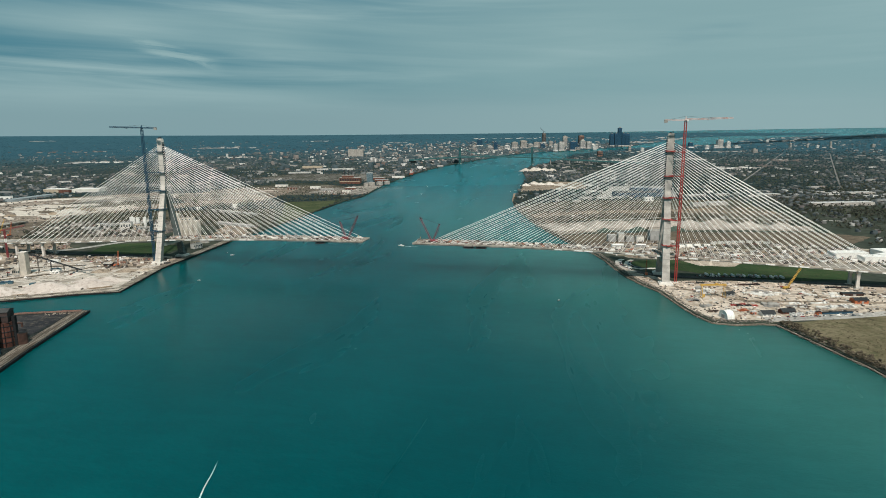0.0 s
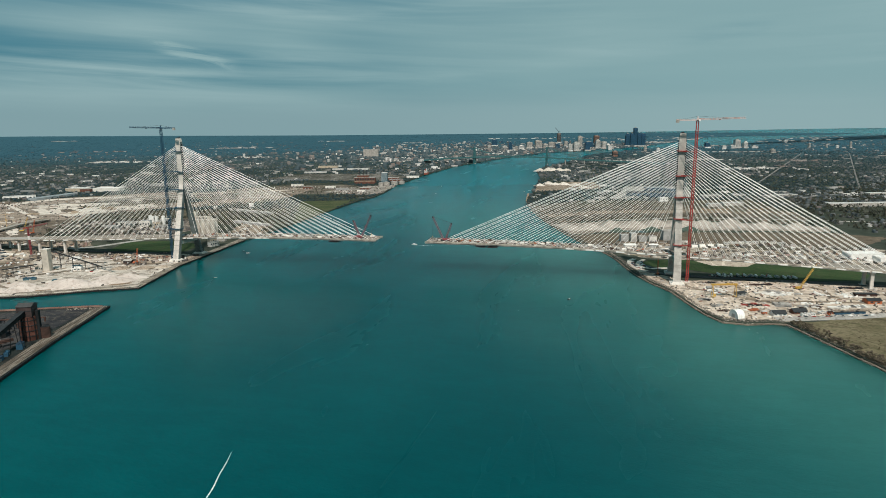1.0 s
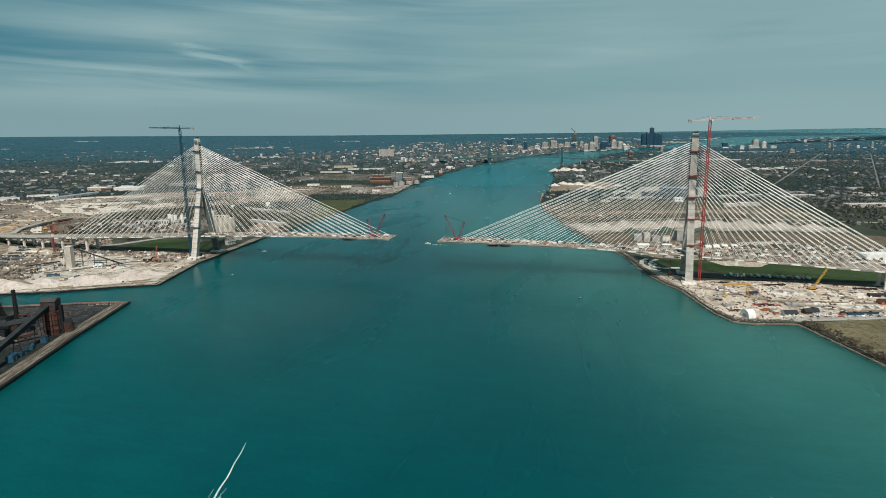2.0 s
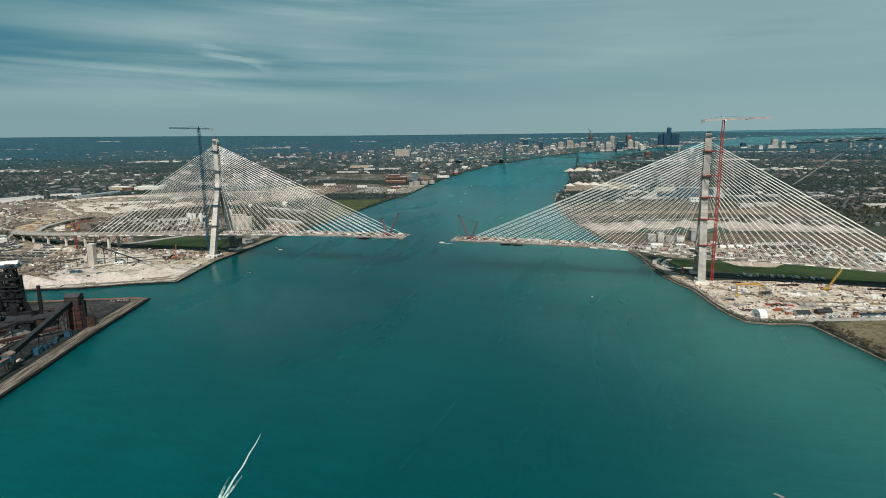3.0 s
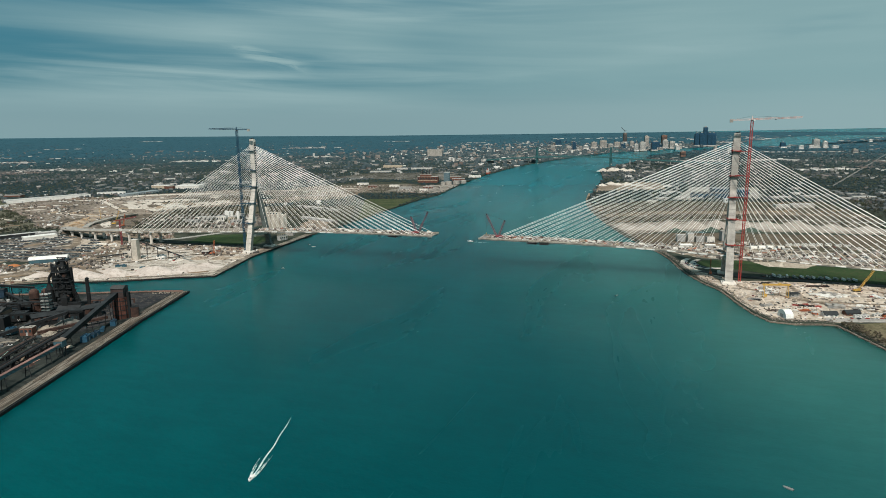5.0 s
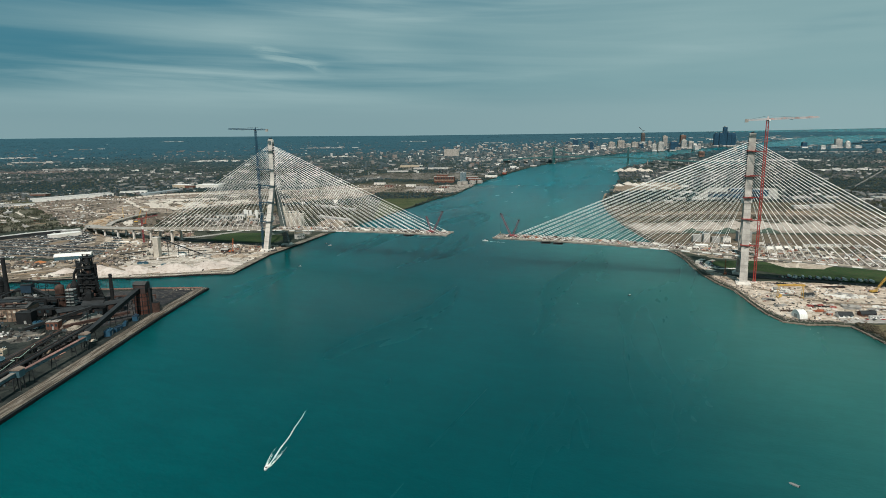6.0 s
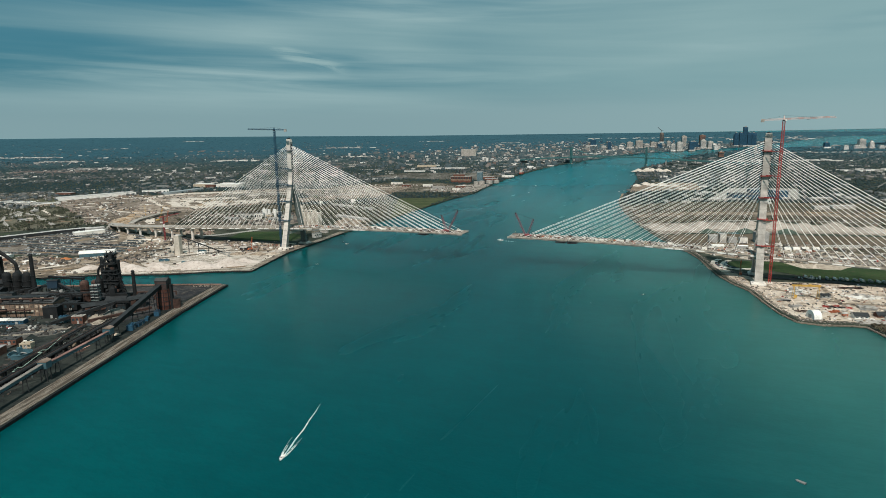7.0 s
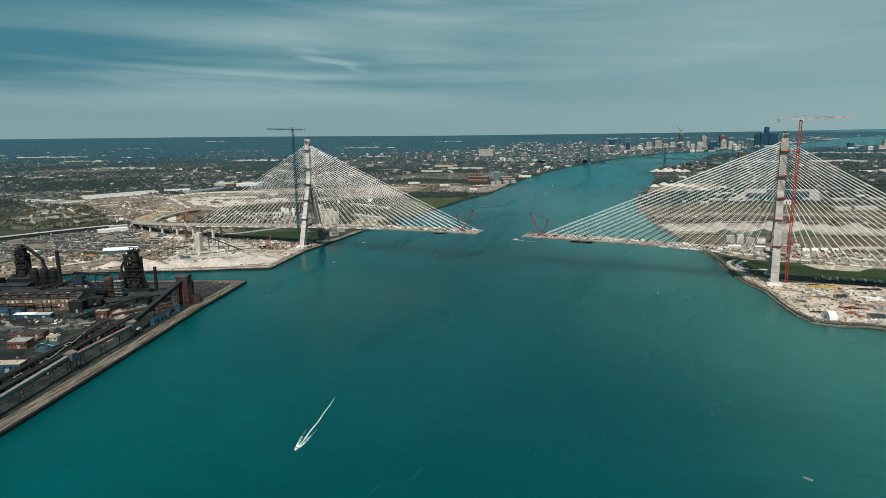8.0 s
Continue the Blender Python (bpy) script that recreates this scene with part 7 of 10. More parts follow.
# stony bank of the building site: many broken stones
vx, vy, vz, vr = [], [], [], []
for (x0, y0), (x1, y1) in zip(RIGHT_SHORE[2:26], RIGHT_SHORE[3:27]):
    n = int(math.hypot(x1 - x0, y1 - y0) * 4.0)
    q = rng.uniform(0, 1, n)
    o = rng.uniform(-3.0, 8.5, n)
    d = Vector((x1 - x0, y1 - y0)).normalized()
    vx.append(x0 + (x1 - x0) * q + d.y * o)
    vy.append(y0 + (y1 - y0) * q - d.x * o)
    vz.append(np.clip(0.2 + (o + 3) * 0.33, 0.1, 2.9))
    vr.append(rng.uniform(0.35, 1.0, n) ** 1.5 * 1.35)
vx, vy, vz, vr = (np.concatenate(k) for k in (vx, vy, vz, vr))
v, f = clumps(np.stack([vx, vy, vz], 1), vr, vr * 1.3)
bulk("bank_stones", v, f, roofs("bank_rock", [(0, (0.085, 0.073, 0.060)), (0.35, (0.15, 0.128, 0.105)), (0.7, (0.22, 0.19, 0.16)), (0.9, (0.30, 0.27, 0.23)), (1, (0.44, 0.41, 0.37))]), "broken brown bank stones along the shore", "stones")

# loose material all over the site, too much to count
x, y = points_in(BUILD_SITE, 1200)
n = len(x)
v, f = blocks(x, y, 2.6, rng.uniform(0.8, 4.5, n), rng.uniform(0.5, 1.8, n), rng.uniform(0.3, 1.5, n), 0.2 + rng.choice([0, 1.57], n) + rng.normal(0, 0.2, n), rng.uniform(0.02, 0.3, n))
bulk("site_litter", v, f, LITTER, "loose timber, pipes and crates over the gravel site", "litter")
x, y = points_in(TOWER_YARD, 150)
x2, y2 = points_in(SAND_YARD, 110)
x3, y3 = points_in(SHORE_DIRT, 130)
x, y = np.concatenate([x, x2, x3]), np.concatenate([y, y2, y3])
n = len(x)
v, f = blocks(x, y, 2.6, rng.uniform(0.8, 7, n), rng.uniform(0.6, 2.4, n), rng.uniform(0.3, 2.2, n), 0.4 + rng.choice([0, 1.57], n) + rng.normal(0, 0.2, n), rng.uniform(0.02, 0.3, n))
bulk("yard_litter", v, f, LITTER, "loose timber, pipes and crates over the quay yards", "litter")
x, y = points_in(LOT_EAST, 420)
n = len(x)
v, f = blocks(x, y, 2.55, rng.uniform(1.5, 12, n), rng.uniform(1, 4, n), rng.uniform(0.6, 3.2, n), 0.25 + rng.choice([0, 1.57], n) + rng.normal(0, 0.1, n), rng.uniform(0.02, 0.6, n))
bulk("lot_litter", v, f, LITTER, "trailers, crates and machines on the mixed lot", "litter")

# ---------------------------------------------------------------- west bank
# sheet-pile quay with a concrete cap
SANDPILE = earth("limestone_heap", (0.45, 0.39, 0.35), (0.55, 0.49, 0.45), (0.36, 0.305, 0.265), 0.03, 0.15, 0.0, 0.3, 0.2)
BROWNPILE = earth("brown_gravel_heap", (0.23, 0.185, 0.145), (0.31, 0.26, 0.21), (0.17, 0.14, 0.11), 0.04, 0.2, 0.0, 0.3)
TANPILE = earth("tan_clay", (0.31, 0.235, 0.165), (0.38, 0.305, 0.23), (0.21, 0.165, 0.12), 0.03, 0.12, 0.5, 0.5)
ORANGEPILE = earth("orange_slag", (0.40, 0.155, 0.065), (0.47, 0.20, 0.09), (0.26, 0.11, 0.06), 0.05, 0.3)
RUSTPILE = earth("rust_slag", (0.12, 0.06, 0.04), (0.19, 0.10, 0.07), (0.08, 0.05, 0.04), 0.05, 0.3)
cap = [(-716, -451), (-666, -380), (-598, -335), (-481, -285), (-415, -241), (-359, -215), (-399, -62), (-411, 77), (-422, 187)]
quay = root("quay_wall", Matrix.Identity(4), "dark sheet-pile quay wall with a concrete cap", "quay")
Shape().ribbon([(x - 1.2, y, 2.9) for x, y in cap], 3.0, -0.7, 0.0).make("cap_beam", DOCK, quay)
Shape().ribbon([(x + 0.3, y - 0.2, 2.2) for x, y in cap], 1.0, -4.0, 0.0).make("sheet_piling", BLACK, quay)
for x, y, r, h, st in ((-560, -285, 20, 12, 1.5), (-520, -262, 22, 13, 1.4), (-470, -228, 26, 13, 1.7), (-428, -196, 22, 10, 1.8), (-600, -270, 18, 10, 1.4), (-640, -300, 18, 8, 1.3), (-420, -165, 18, 8, 1.7), (-555, -240, 14, 6, 1.6), (-500, -215, 16, 7, 1.7), (-450, -170, 14, 6, 2.0), (-580, -310, 14, 7, 1.4)):
    heap("stone_stockpile", x, y, r * 0.86, h * 0.92, SANDPILE, "pale limestone heap on the quay", "limestone heaps", st * 1.15, 35 + (x % 30) - 15)
heap("stone_stockpile", -566, -272, 17, 11, BROWNPILE, "tan gravel heap on the quay", "limestone heaps", 1.3, 20)
heap("stone_stockpile", -440, -98, 13, 5, SOIL, "brown earth heap beside the tower", "limestone heaps", 1.5, 20)
heap("stone_stockpile", -480, -110, 12, 5, SOIL, "brown earth heap on the quay", "limestone heaps", 1.6, 20)
heap("stone_stockpile", -416, -85, 10, 4, GRAVEL, "tan gravel heap near the quay", "limestone heaps", 1.6, 20)

heap("stone_stockpile", -762, -258, 9, 4, ORANGEPILE, "rust-orange heap of slag beside the hangar", "", 1.5, 20)
heap("stone_stockpile", -800, -262, 9, 3, RUSTPILE, "dark rust-brown heap near the channel", "", 1.8, 20)
heap("stone_stockpile", -868, -300, 10, 4, RUSTPILE, "dark rust-brown heap near the stored cars", "", 1.6, 20)
for x, y, r in ((-1090, 140, 22), (-1125, 180, 24), (-1060, 122, 16), (-1140, 215, 18)):
    heap("earth_mound", x, y, r, 7, TANPILE, "orange-tan mound of earth at the ramp's end", "earth mounds", 1.5, 60)
for k in range(16):
    x, y = rr.uniform(-1420, -1080), rr.uniform(230, 640)
    if inside(EARTHWORK, [x], [y])[0] or inside(DIRT_WEST, [x], [y])[0]:
        heap("earth_mound", x, y, rr.uniform(8, 18), rr.uniform(2, 5), rr.choice((TANPILE, BROWNPILE)), "low mound of brown earth on the road works", "earth mounds", rr.uniform(1.2, 2.4), rr.uniform(0, 90))
for k in range(5):
    Shape().tube((-800 + 7 * k, -46 - 1.5 * (k % 2), 3.7), (-790 + 7 * k, -44 - 1.5 * (k % 2), 3.7), 1.2).tube((-800 + 7 * k, -49, 3.7), (-790 + 7 * k, -47, 3.7), 1.2).make("pipe_stack", PALE)
    tagged(bpy.data.objects["pipe_stack" + (".%03d" % k if k else "")], "pair of long white pipes lying on gravel", "pipes", "white pipes")

# the aggregate plant's tall concrete bin
SILO = worn("weathered_silo_concrete", (0.50, 0.46, 0.40), 0.9, vary=0.25, scale=0.1)
bin_ = root("concrete_silo", pose(-592, -147, 2.6, 0, 0, 15), "tall pale concrete silo tower of the aggregate plant", "silo")
Shape().box(-5.2, -6, 0, 5.2, 5, 37).make("shaft", SILO, bin_)
Shape().box(-5.5, -6.3, 37, 5.5, 5.3, 37.9).make("parapet", CONCRETE, bin_)
Shape().gable(-18, -7, 0, -6, 7, 13, 1.5).make("annexe", SILO, bin_)
s = Shape().add([(-6, -6, 13.2), (-6, 6, 13.2), (-6, 6, 22), (-6, -6, 22), (-11.5, -6, 13.2), (-11.5, 6, 13.2)], [(0, 1, 2, 3), (0, 3, 4), (1, 5, 2), (3, 2, 5, 4), (0, 4, 5, 1)])
s.make("sloped_hopper", CONCRETE, bin_)
for k in range(4):
    Shape().box(-17 + 3 * k, -7.15, 4, -15.4 + 3 * k, -6.95, 7).make("window", GLASS, bin_)



def conveyor(name, a, b, w, mat, label, legs=4, cover=None, leg_mat=None, thick=1.6):
    """A sloping conveyor gallery on trestles."""
    a, b = Vector(a), Vector(b)
    t = root(name, Matrix.Translation((a.x, a.y, 2.5)), label, "conveyor", "conveyors")
    inv = Matrix.Translation((-a.x, -a.y, -2.5))
    Shape().bar(a, b, w, thick).make("gallery", mat, t).matrix_basis = inv
    if cover:
        Shape().bar(a + Vector((0, 0, thick * 0.62)), b + Vector((0, 0, thick * 0.62)), w * 1.06, 0.35).make("roof", cover, t).matrix_basis = inv
    d = (b - a).normalized()
    sdir = d.cross(Vector((0, 0, 1))).normalized()
    n = max(3, int((b - a).length / 6))
    tr = Shape()
    for k in range(n):
        p, q = a.lerp(b, k / n), a.lerp(b, (k + 1) / n)
        for o in (-1, 1):
            off = sdir * (o * w * 0.52)
            tr.bar(p + off - Vector((0, 0, thick * 0.5)), q + off + Vector((0, 0, thick * 0.5)), 0.22)
    web = tr.make("truss", leg_mat or mat, t)
    web.matrix_basis = inv
    tagged(web, kind="stuff")
    for k in range(legs):
        p = a.lerp(b, (k + 0.6) / legs)
        if p.z < 5:
            continue
        leg = Shape()
        for o in (-1, 1):
            leg.bar((p.x + sdir.x * o * w * 0.8, p.y + sdir.y * o * w * 0.8, 2.3), (p.x + sdir.x * o * w * 0.4, p.y + sdir.y * o * w * 0.4, p.z - thick * 0.4), 0.55)
        leg.bar((p.x - sdir.x * w * 0.6, p.y - sdir.y * w * 0.6, (p.z + 2) / 2), (p.x + sdir.x * w * 0.6, p.y + sdir.y * w * 0.6, (p.z + 2) / 2), 0.35)
        leg.make("trestle", leg_mat or mat, t).matrix_basis = inv
    return t


conveyor("belt_conveyor", (-586, -142, 36), (-512, -116, 6), 2.2, DARK, "long dark belt conveyor down from the silo", 4)
conveyor("belt_conveyor", (-512, -118, 5.5), (-470, -140, 13), 1.8, GREY, "grey stacking conveyor over stone heaps", 2)
conveyor("belt_conveyor", (-640, -190, 12), (-600, -160, 16), 1.8, DARK, "dark feed conveyor to the silo", 2)
shed("workshop", -500, -68, 15, 9, 5, 10, RUST, DULL, "small rust-red workshop with a round roof", rise=2.2, windows=3)
shed("machine_barge", -566, -208, 18, 5, 3.0, 28, SKYBLUE, BLUE, "blue box-shaped screening machine on the quay", "machine", rise=0.4, windows=0)
shed("plant_hut", -640, -120, 12, 8, 5, 15, WHITE, DULL, "white hut on the aggregate yard", rise=0.3, windows=3)
shed("plant_hut", -560, -120, 16, 7, 4, 15, WHITE, SKYBLUE, "white hut with a blue roof on the yard", rise=0.3, windows=3)
shed("plant_hut", -545, -135, 12, 7, 4, 25, PALE, WHITE, "pale hut on the aggregate yard", rise=0.3, windows=2)
shed("plant_hut", -620, -60, 20, 8, 4, 5, WHITE, WHITE, "white hut under the viaduct", rise=0.4, windows=4)
for k in range(26):
    put_stack(rr.choice((0, 1, 7, 4, 2, 8)), rr.uniform(-690, -450), rr.uniform(-52, -22) + rr.uniform(-6, 4), rr.uniform(-20, 30), 2.62)
for k in range(18):
    put_stack(rr.choice((0, 1, 7, 4, 8)), rr.uniform(-680, -500), rr.uniform(-180, -90), rr.uniform(-20, 60), 2.68)
put_stack(6, -521, -205, 20, 2.68)
for k in range(30):
    put_car(rr.uniform(-680, -470), rr.uniform(-150, -30), rr.uniform(0, 180), 2.68)

# blue and white hangar by the channel
hang = root("boat_hangar", base_at(-733, -212, 2.5, 40), "long hangar with a white curved roof and blue walls", "hangar")
Shape().box(-30, -11, -0.3, 30, 11, 7).make("wall", SKYBLUE, hang)
a = [(u, 11.6 * math.cos(w), 7 + 4.5 * math.sin(w)) for u in (-31, 31) for w in [math.pi * q / 10 for q in range(11)]]
Shape().add(a, [(q, q + 1, q + 12, q + 11) for q in range(10)] + [tuple(range(11)), tuple(range(21, 10, -1))]).make("roof", WHITE, hang)
Shape().box(-30.3, -5, 0, -29.9, 5, 6).make("door", BLUE, hang)
for k in range(6):
    put_stack((1, 0)[k % 2], -742 + 6 * k, -246 + 6 * k, 40, 2.6)

# car storage: long rows of cars, more than one could count
x, y = [], []
for row in range(15):
    for k in range(130):
        for j in range(3 if row % 3 else 2):
            x.append(-1150 + k * 3.3 + row * 2), y.append(-372 + row * 28 + j * 6.2 + k * 0.50)
x, y = np.array(x), np.array(y)
ok = inside(CAR_YARD, x, y) & (rng.uniform(0, 1, len(x)) < 0.86) & (field(x, y, 0.016, 1.0) > -0.30)
x += rng.normal(0, 0.5, len(x))
y += rng.normal(0, 0.6, len(x))
x, y = x[ok], y[ok]
n = len(x)
v1, f1 = blocks(x, y, 2.75, rng.uniform(1.8, 2.3, n), rng.uniform(4.0, 5.6, n), rng.uniform(0.8, 1.2, n), rng.normal(0.15, 0.05, n), np.full(n, 0.62))
bulk("stored_cars", v1, f1, roofs("stored_car_paint", [(0, (0.018, 0.020, 0.023)), (0.45, (0.05, 0.055, 0.06)), (0.66, (0.07, 0.105, 0.115)), (0.84, (0.17, 0.19, 0.195)), (0.92, (0.45, 0.45, 0.44)), (0.98, (0.78, 0.78, 0.76)), (1, (0.04, 0.08, 0.14))]), "long rows of stored cars on a lot", "cars")
x, y, d = scatter(7200, 1000, 2300)
ok = inside(DIRT_WEST, x, y) | inside(RAIL_BAND, x, y) | inside(EARTHWORK, x, y) | inside(LOT_EAST, x, y) | (inside(STRIP_EAST, x, y) & (rng.uniform(0, 1, len(x)) < 0.35)) | inside(SHORE_DIRT, x, y)
x, y = x[ok], y[ok]
n = len(x)
v1, f1 = blocks(x, y, 2.6, rng.uniform(2, 5, n) + 9 * rng.uniform(0, 1, n) ** 5, rng.uniform(1.4, 3.2, n), rng.uniform(0.9, 3.2, n), 0.3 + rng.choice([0, 1.57], n) + rng.normal(0, 0.1, n), rng.uniform(0.1, 0.7, n))
bulk("yard_clutter", v1, f1, roofs("yard_clutter_paint", [(0, (0.04, 0.04, 0.04)), (0.35, (0.10, 0.09, 0.08)), (0.65, (0.20, 0.175, 0.15)), (0.88, (0.36, 0.33, 0.295)), (0.97, (0.66, 0.64, 0.6)), (1, (0.25, 0.10, 0.06))]), "parked machines, trailers and stacked material on bare lots", "clutter")

GEAR = roofs("road_work_gear", [(0, (0.035, 0.035, 0.036)), (0.3, (0.10, 0.085, 0.072)), (0.55, (0.22, 0.195, 0.17)), (0.68, (0.24, 0.185, 0.13)), (0.74, (0.20, 0.095, 0.07)), (0.86, (0.48, 0.465, 0.44)), (1, (0.80, 0.79, 0.76))])
gx, gy = [], []
for poly, count in ((DIRT_WEST, 520), (SHORE_DIRT, 200), ([(-868, 30), (-763, -60), (-709, -180), (-640, -115), (-695, -97), (-722, 2), (-700, 70), (-760, 120), (-900, 150), (-1040, 80)], 240), (EARTHWORK, 180), (STRIP_EAST, 60), (FIELD_EAST, 16), (LOTS_WEST, 160), (TOWER_YARD, 160), (RAIL_BAND, 420), (RIVER_LOTS, 190), (PLANT_LOTS, 800), (SHORE_DIRT_UP, 50), (LOT_EAST, 120)):
    a, b = points_in(poly, count)
    gx.append(a), gy.append(b)
x, y = np.concatenate(gx), np.concatenate(gy)
keep = field(x, y, 0.011, 14.0) > -0.12
x, y = x[keep], y[keep]
n = len(x)
v1, f1 = blocks(x, y, 2.6, rng.uniform(2.5, 6, n) + 8 * rng.uniform(0, 1, n) ** 4, rng.uniform(1.8, 3.4, n), rng.uniform(1.4, 3.4, n), 0.35 + rng.choice([0, 1.57], n) + rng.normal(0, 0.2, n), rng.uniform(0.1, 0.7, n))
bulk("road_work_gear", v1, f1, GEAR, "parked machines, white trailers and orange plant over the road works", "machines")
shed("long_depot", -1102, -128, 190, 15, 7, 71, DARK, PALEROOF, "long depot with dark walls and a pale grey roof", "depot", rise=0.4, windows=0)
shed("long_depot", -1056, -14, 60, 15, 7, 60, DARK, PALEROOF, "dark-walled depot wing with a pale roof", "depot", rise=0.4, windows=0)
shed("depot_hall", -992, -30, 64, 24, 7, 66, PALE, WHITE, "white flat depot hall beside the car lot", "hall", rise=0.4, windows=0)
shed("depot_hall", -1032, 16, 42, 18, 6, 62, GREY, PALEROOF, "grey flat depot hall behind the car lot", "hall", rise=0.4, windows=0)
shed("depot_hall", -900, -290, 40, 16, 5, 20, PALE, WHITE, "low pale hall near the channel", "hall", rise=0.4, windows=5)
shed("long_depot", -1753, 595, 263, 50, 10, 70.7, WHITE, PALEROOF, "very long pale warehouse beside the highway", "warehouse", rise=0.4, windows=0, doors=6)
shed("depot_hall", -1694, 812, 98, 30, 8, 43, WHITE, PALEROOF, "white warehouse beside the highway", "warehouse", rise=0.4, windows=0, doors=4)
shed("depot_hall", -1577, 839, 186, 36, 7, 92, PALEBLUE, PALEBLUE, "long grey-blue warehouse beside the highway", "warehouse", rise=0.4, windows=0, doors=4)
for k in range(9):
    shed("small_house", -1839 + 19 * k, 335 + 6 * k + rr.uniform(-8, 8), 14, 9, 5, 20 + rr.choice((0, 90)), (PALE, WHITE, TAN)[k % 3], (PALEROOF, GREY, WHITE)[k % 3], "small pale house among the dirt lots", "house", rise=2.0, windows=3, group="small houses")
shed("depot_hall", -1690, 1072, 80, 40, 12, 10, TAN, WHITE, "tan hall with a white roof", "warehouse", rise=0.4, windows=0, doors=3)
shed("depot_hall", -1622, 1045, 40, 30, 12, 10, BRICK, DULL, "brick hall beside white warehouses", "warehouse", rise=0.4, windows=0)
shed("depot_hall", -1560, 1088, 100, 50, 13, 16, PALE, WHITE, "large pale hall with a white roof", "warehouse", rise=0.4, windows=0, doors=4)

shed("depot_hall", -1500, 1330, 90, 40, 9, 18, GREY, DULL, "grey warehouse near the suburbs", "warehouse", rise=0.4, windows=6)
shed("depot_hall", -1960, 620, 60, 30, 9, 20, BRICK, DULL, "brick hall with a grey roof", "hall", rise=0.4, windows=0)

x, y = points_in(LOTS_WEST, 120)
n = len(x)
v1, f1 = blocks(x, y, 2.5, rng.uniform(8, 26, n), rng.uniform(6, 12, n), rng.uniform(3, 7, n), 0.31 + rng.choice([0, 1.57], n), rng.uniform(0.2, 2.4, n))
bulk("lot_houses", v1, f1, HOUSES, "small houses and sheds on the lots beside the highway", "houses")
x, y = points_in(LOTS_WEST, 260)
grove("lot_trees", x, y, "bare trees between houses on the lots", (2.6, 5.0), per=5)

# silos behind the tower
silos = root("grain_silo", pose(-520, 189, 2.5, 0, 0, 10), "block of pale tan cylindrical grain silos", "silo")
for i in range(5):
    for j in range(2):
        Shape().lathe([(5.6, -0.3), (5.6, 42), (5.2, 42.3)], 16, -22 + 11 * i, -5.5 + 11 * j).make("cylinder", SILO, silos)
Shape().box(-18, -5, 42, 16, 5, 48).make("head_house", SILO, silos)
Shape().box(-24, -4, 42, -14, 4, 58).make("elevator_tower", SILO, silos)
for k in range(4):
    Shape().box(-14 + 7 * k, -5.15, 44, -11 + 7 * k, -4.95, 46.4).make("window", GLASS, silos)
shed("silo_building", -468, 165, 26, 12, 14, 15, DULL, DULL, "grey loading building beside the silos", "building", rise=0.3, windows=5, doors=2)
shed("silo_building", -446, 108, 20, 10, 9, 70, PALE, DULL, "low pale building with dark openings on the quay", "building", rise=0.3, windows=4, doors=3)
shed("silo_building", -462, 128, 16, 10, 11, 70, TAN, DULL, "tan building beside the quay", "building", rise=0.3, windows=3)
for x, y, l, w, h in ((-790, 300, 40, 18, 12), (-750, 290, 24, 16, 18), (-725, 300, 18, 14, 14), (-700, 285, 30, 14, 9), (-770, 345, 34, 14, 10), (-730, 340, 20, 12, 16), (-820, 260, 34, 14, 8), (-690, 330, 24, 14, 10), (-840, 320, 30, 14, 8)):
    shed("cement_works", x, y, l, w, h, 18, (PALE, GREY, TAN)[int(-x) % 3], (DULL, PALE, GREY)[int(y) % 3], "weathered block of the cement works behind the bridge", "works", rise=0.3, windows=4, group="cement works")
for x, y in ((-748, 312), (-738, 314), (-722, 318), (-762, 322)):
    tank("cement_silo", x, y, 4, 26, WHITE, "slim white cement silo with a cone top", "cement silos")
x, y = points_in([(-930, 175), (-1000, 320), (-870, 420), (-720, 430), (-600, 330), (-655, 165)], 420)
n = len(x)
v1, f1 = blocks(x, y, 2.6, rng.uniform(2, 11, n), rng.uniform(1.5, 5, n), rng.uniform(1.0, 5.5, n), 0.3 + rng.choice([0, 1.57], n) + rng.normal(0, 0.15, n), rng.uniform(0.1, 1.2, n))
bulk("works_clutter", v1, f1, roofs("works_clutter_paint", [(0, (0.05, 0.05, 0.05)), (0.4, (0.13, 0.12, 0.11)), (0.7, (0.26, 0.235, 0.21)), (0.9, (0.60, 0.57, 0.53)), (1, (0.24, 0.13, 0.10))]), "small huts, bins and stacked material round the cement works", "clutter")
for x, y, r, h in ((28, 2436, 24, 16), (70, 2480, 26, 18), (94, 2510, 22, 15), (130, 2480, 24, 16), (168, 2458, 24, 14), (100, 1560, 16, 9), (128, 1640, 20, 11), (160, 1600, 18, 10), (192, 1610, 22, 12), (239, 1590, 20, 10), (280, 1480, 16, 8)):
    heap("stone_stockpile", x, y, r, h, SAND, "white stone heap on the far bank", "far stone heaps", 1.4, 15)
shed("long_roof", -652, 600, 185, 13, 5, -20, GREY, PALEROOF, "long low hall with a pale roof", "hall", rise=0.5, windows=0)
shed("long_roof", -525, 390, 125, 12, 5, -20, GREY, PALEROOF, "long low pale-roofed hall near the river", "hall", rise=0.5, windows=0)
for x, y, r in ((-520, 330, 16), (-480, 330, 15), (-460, 290, 14), (-500, 280, 14)):
    heap("stone_stockpile", x, y, r * 0.8, 5, BROWNPILE, "brown stone heap near the river", "limestone heaps", 1.6, 10)
tank("white_tank", -700, 690, 7, 14, WHITE, "white storage tank in dark scrub")
tank("white_tank", -790, 640, 5, 10, WHITE, "small white storage tank in dark scrub")

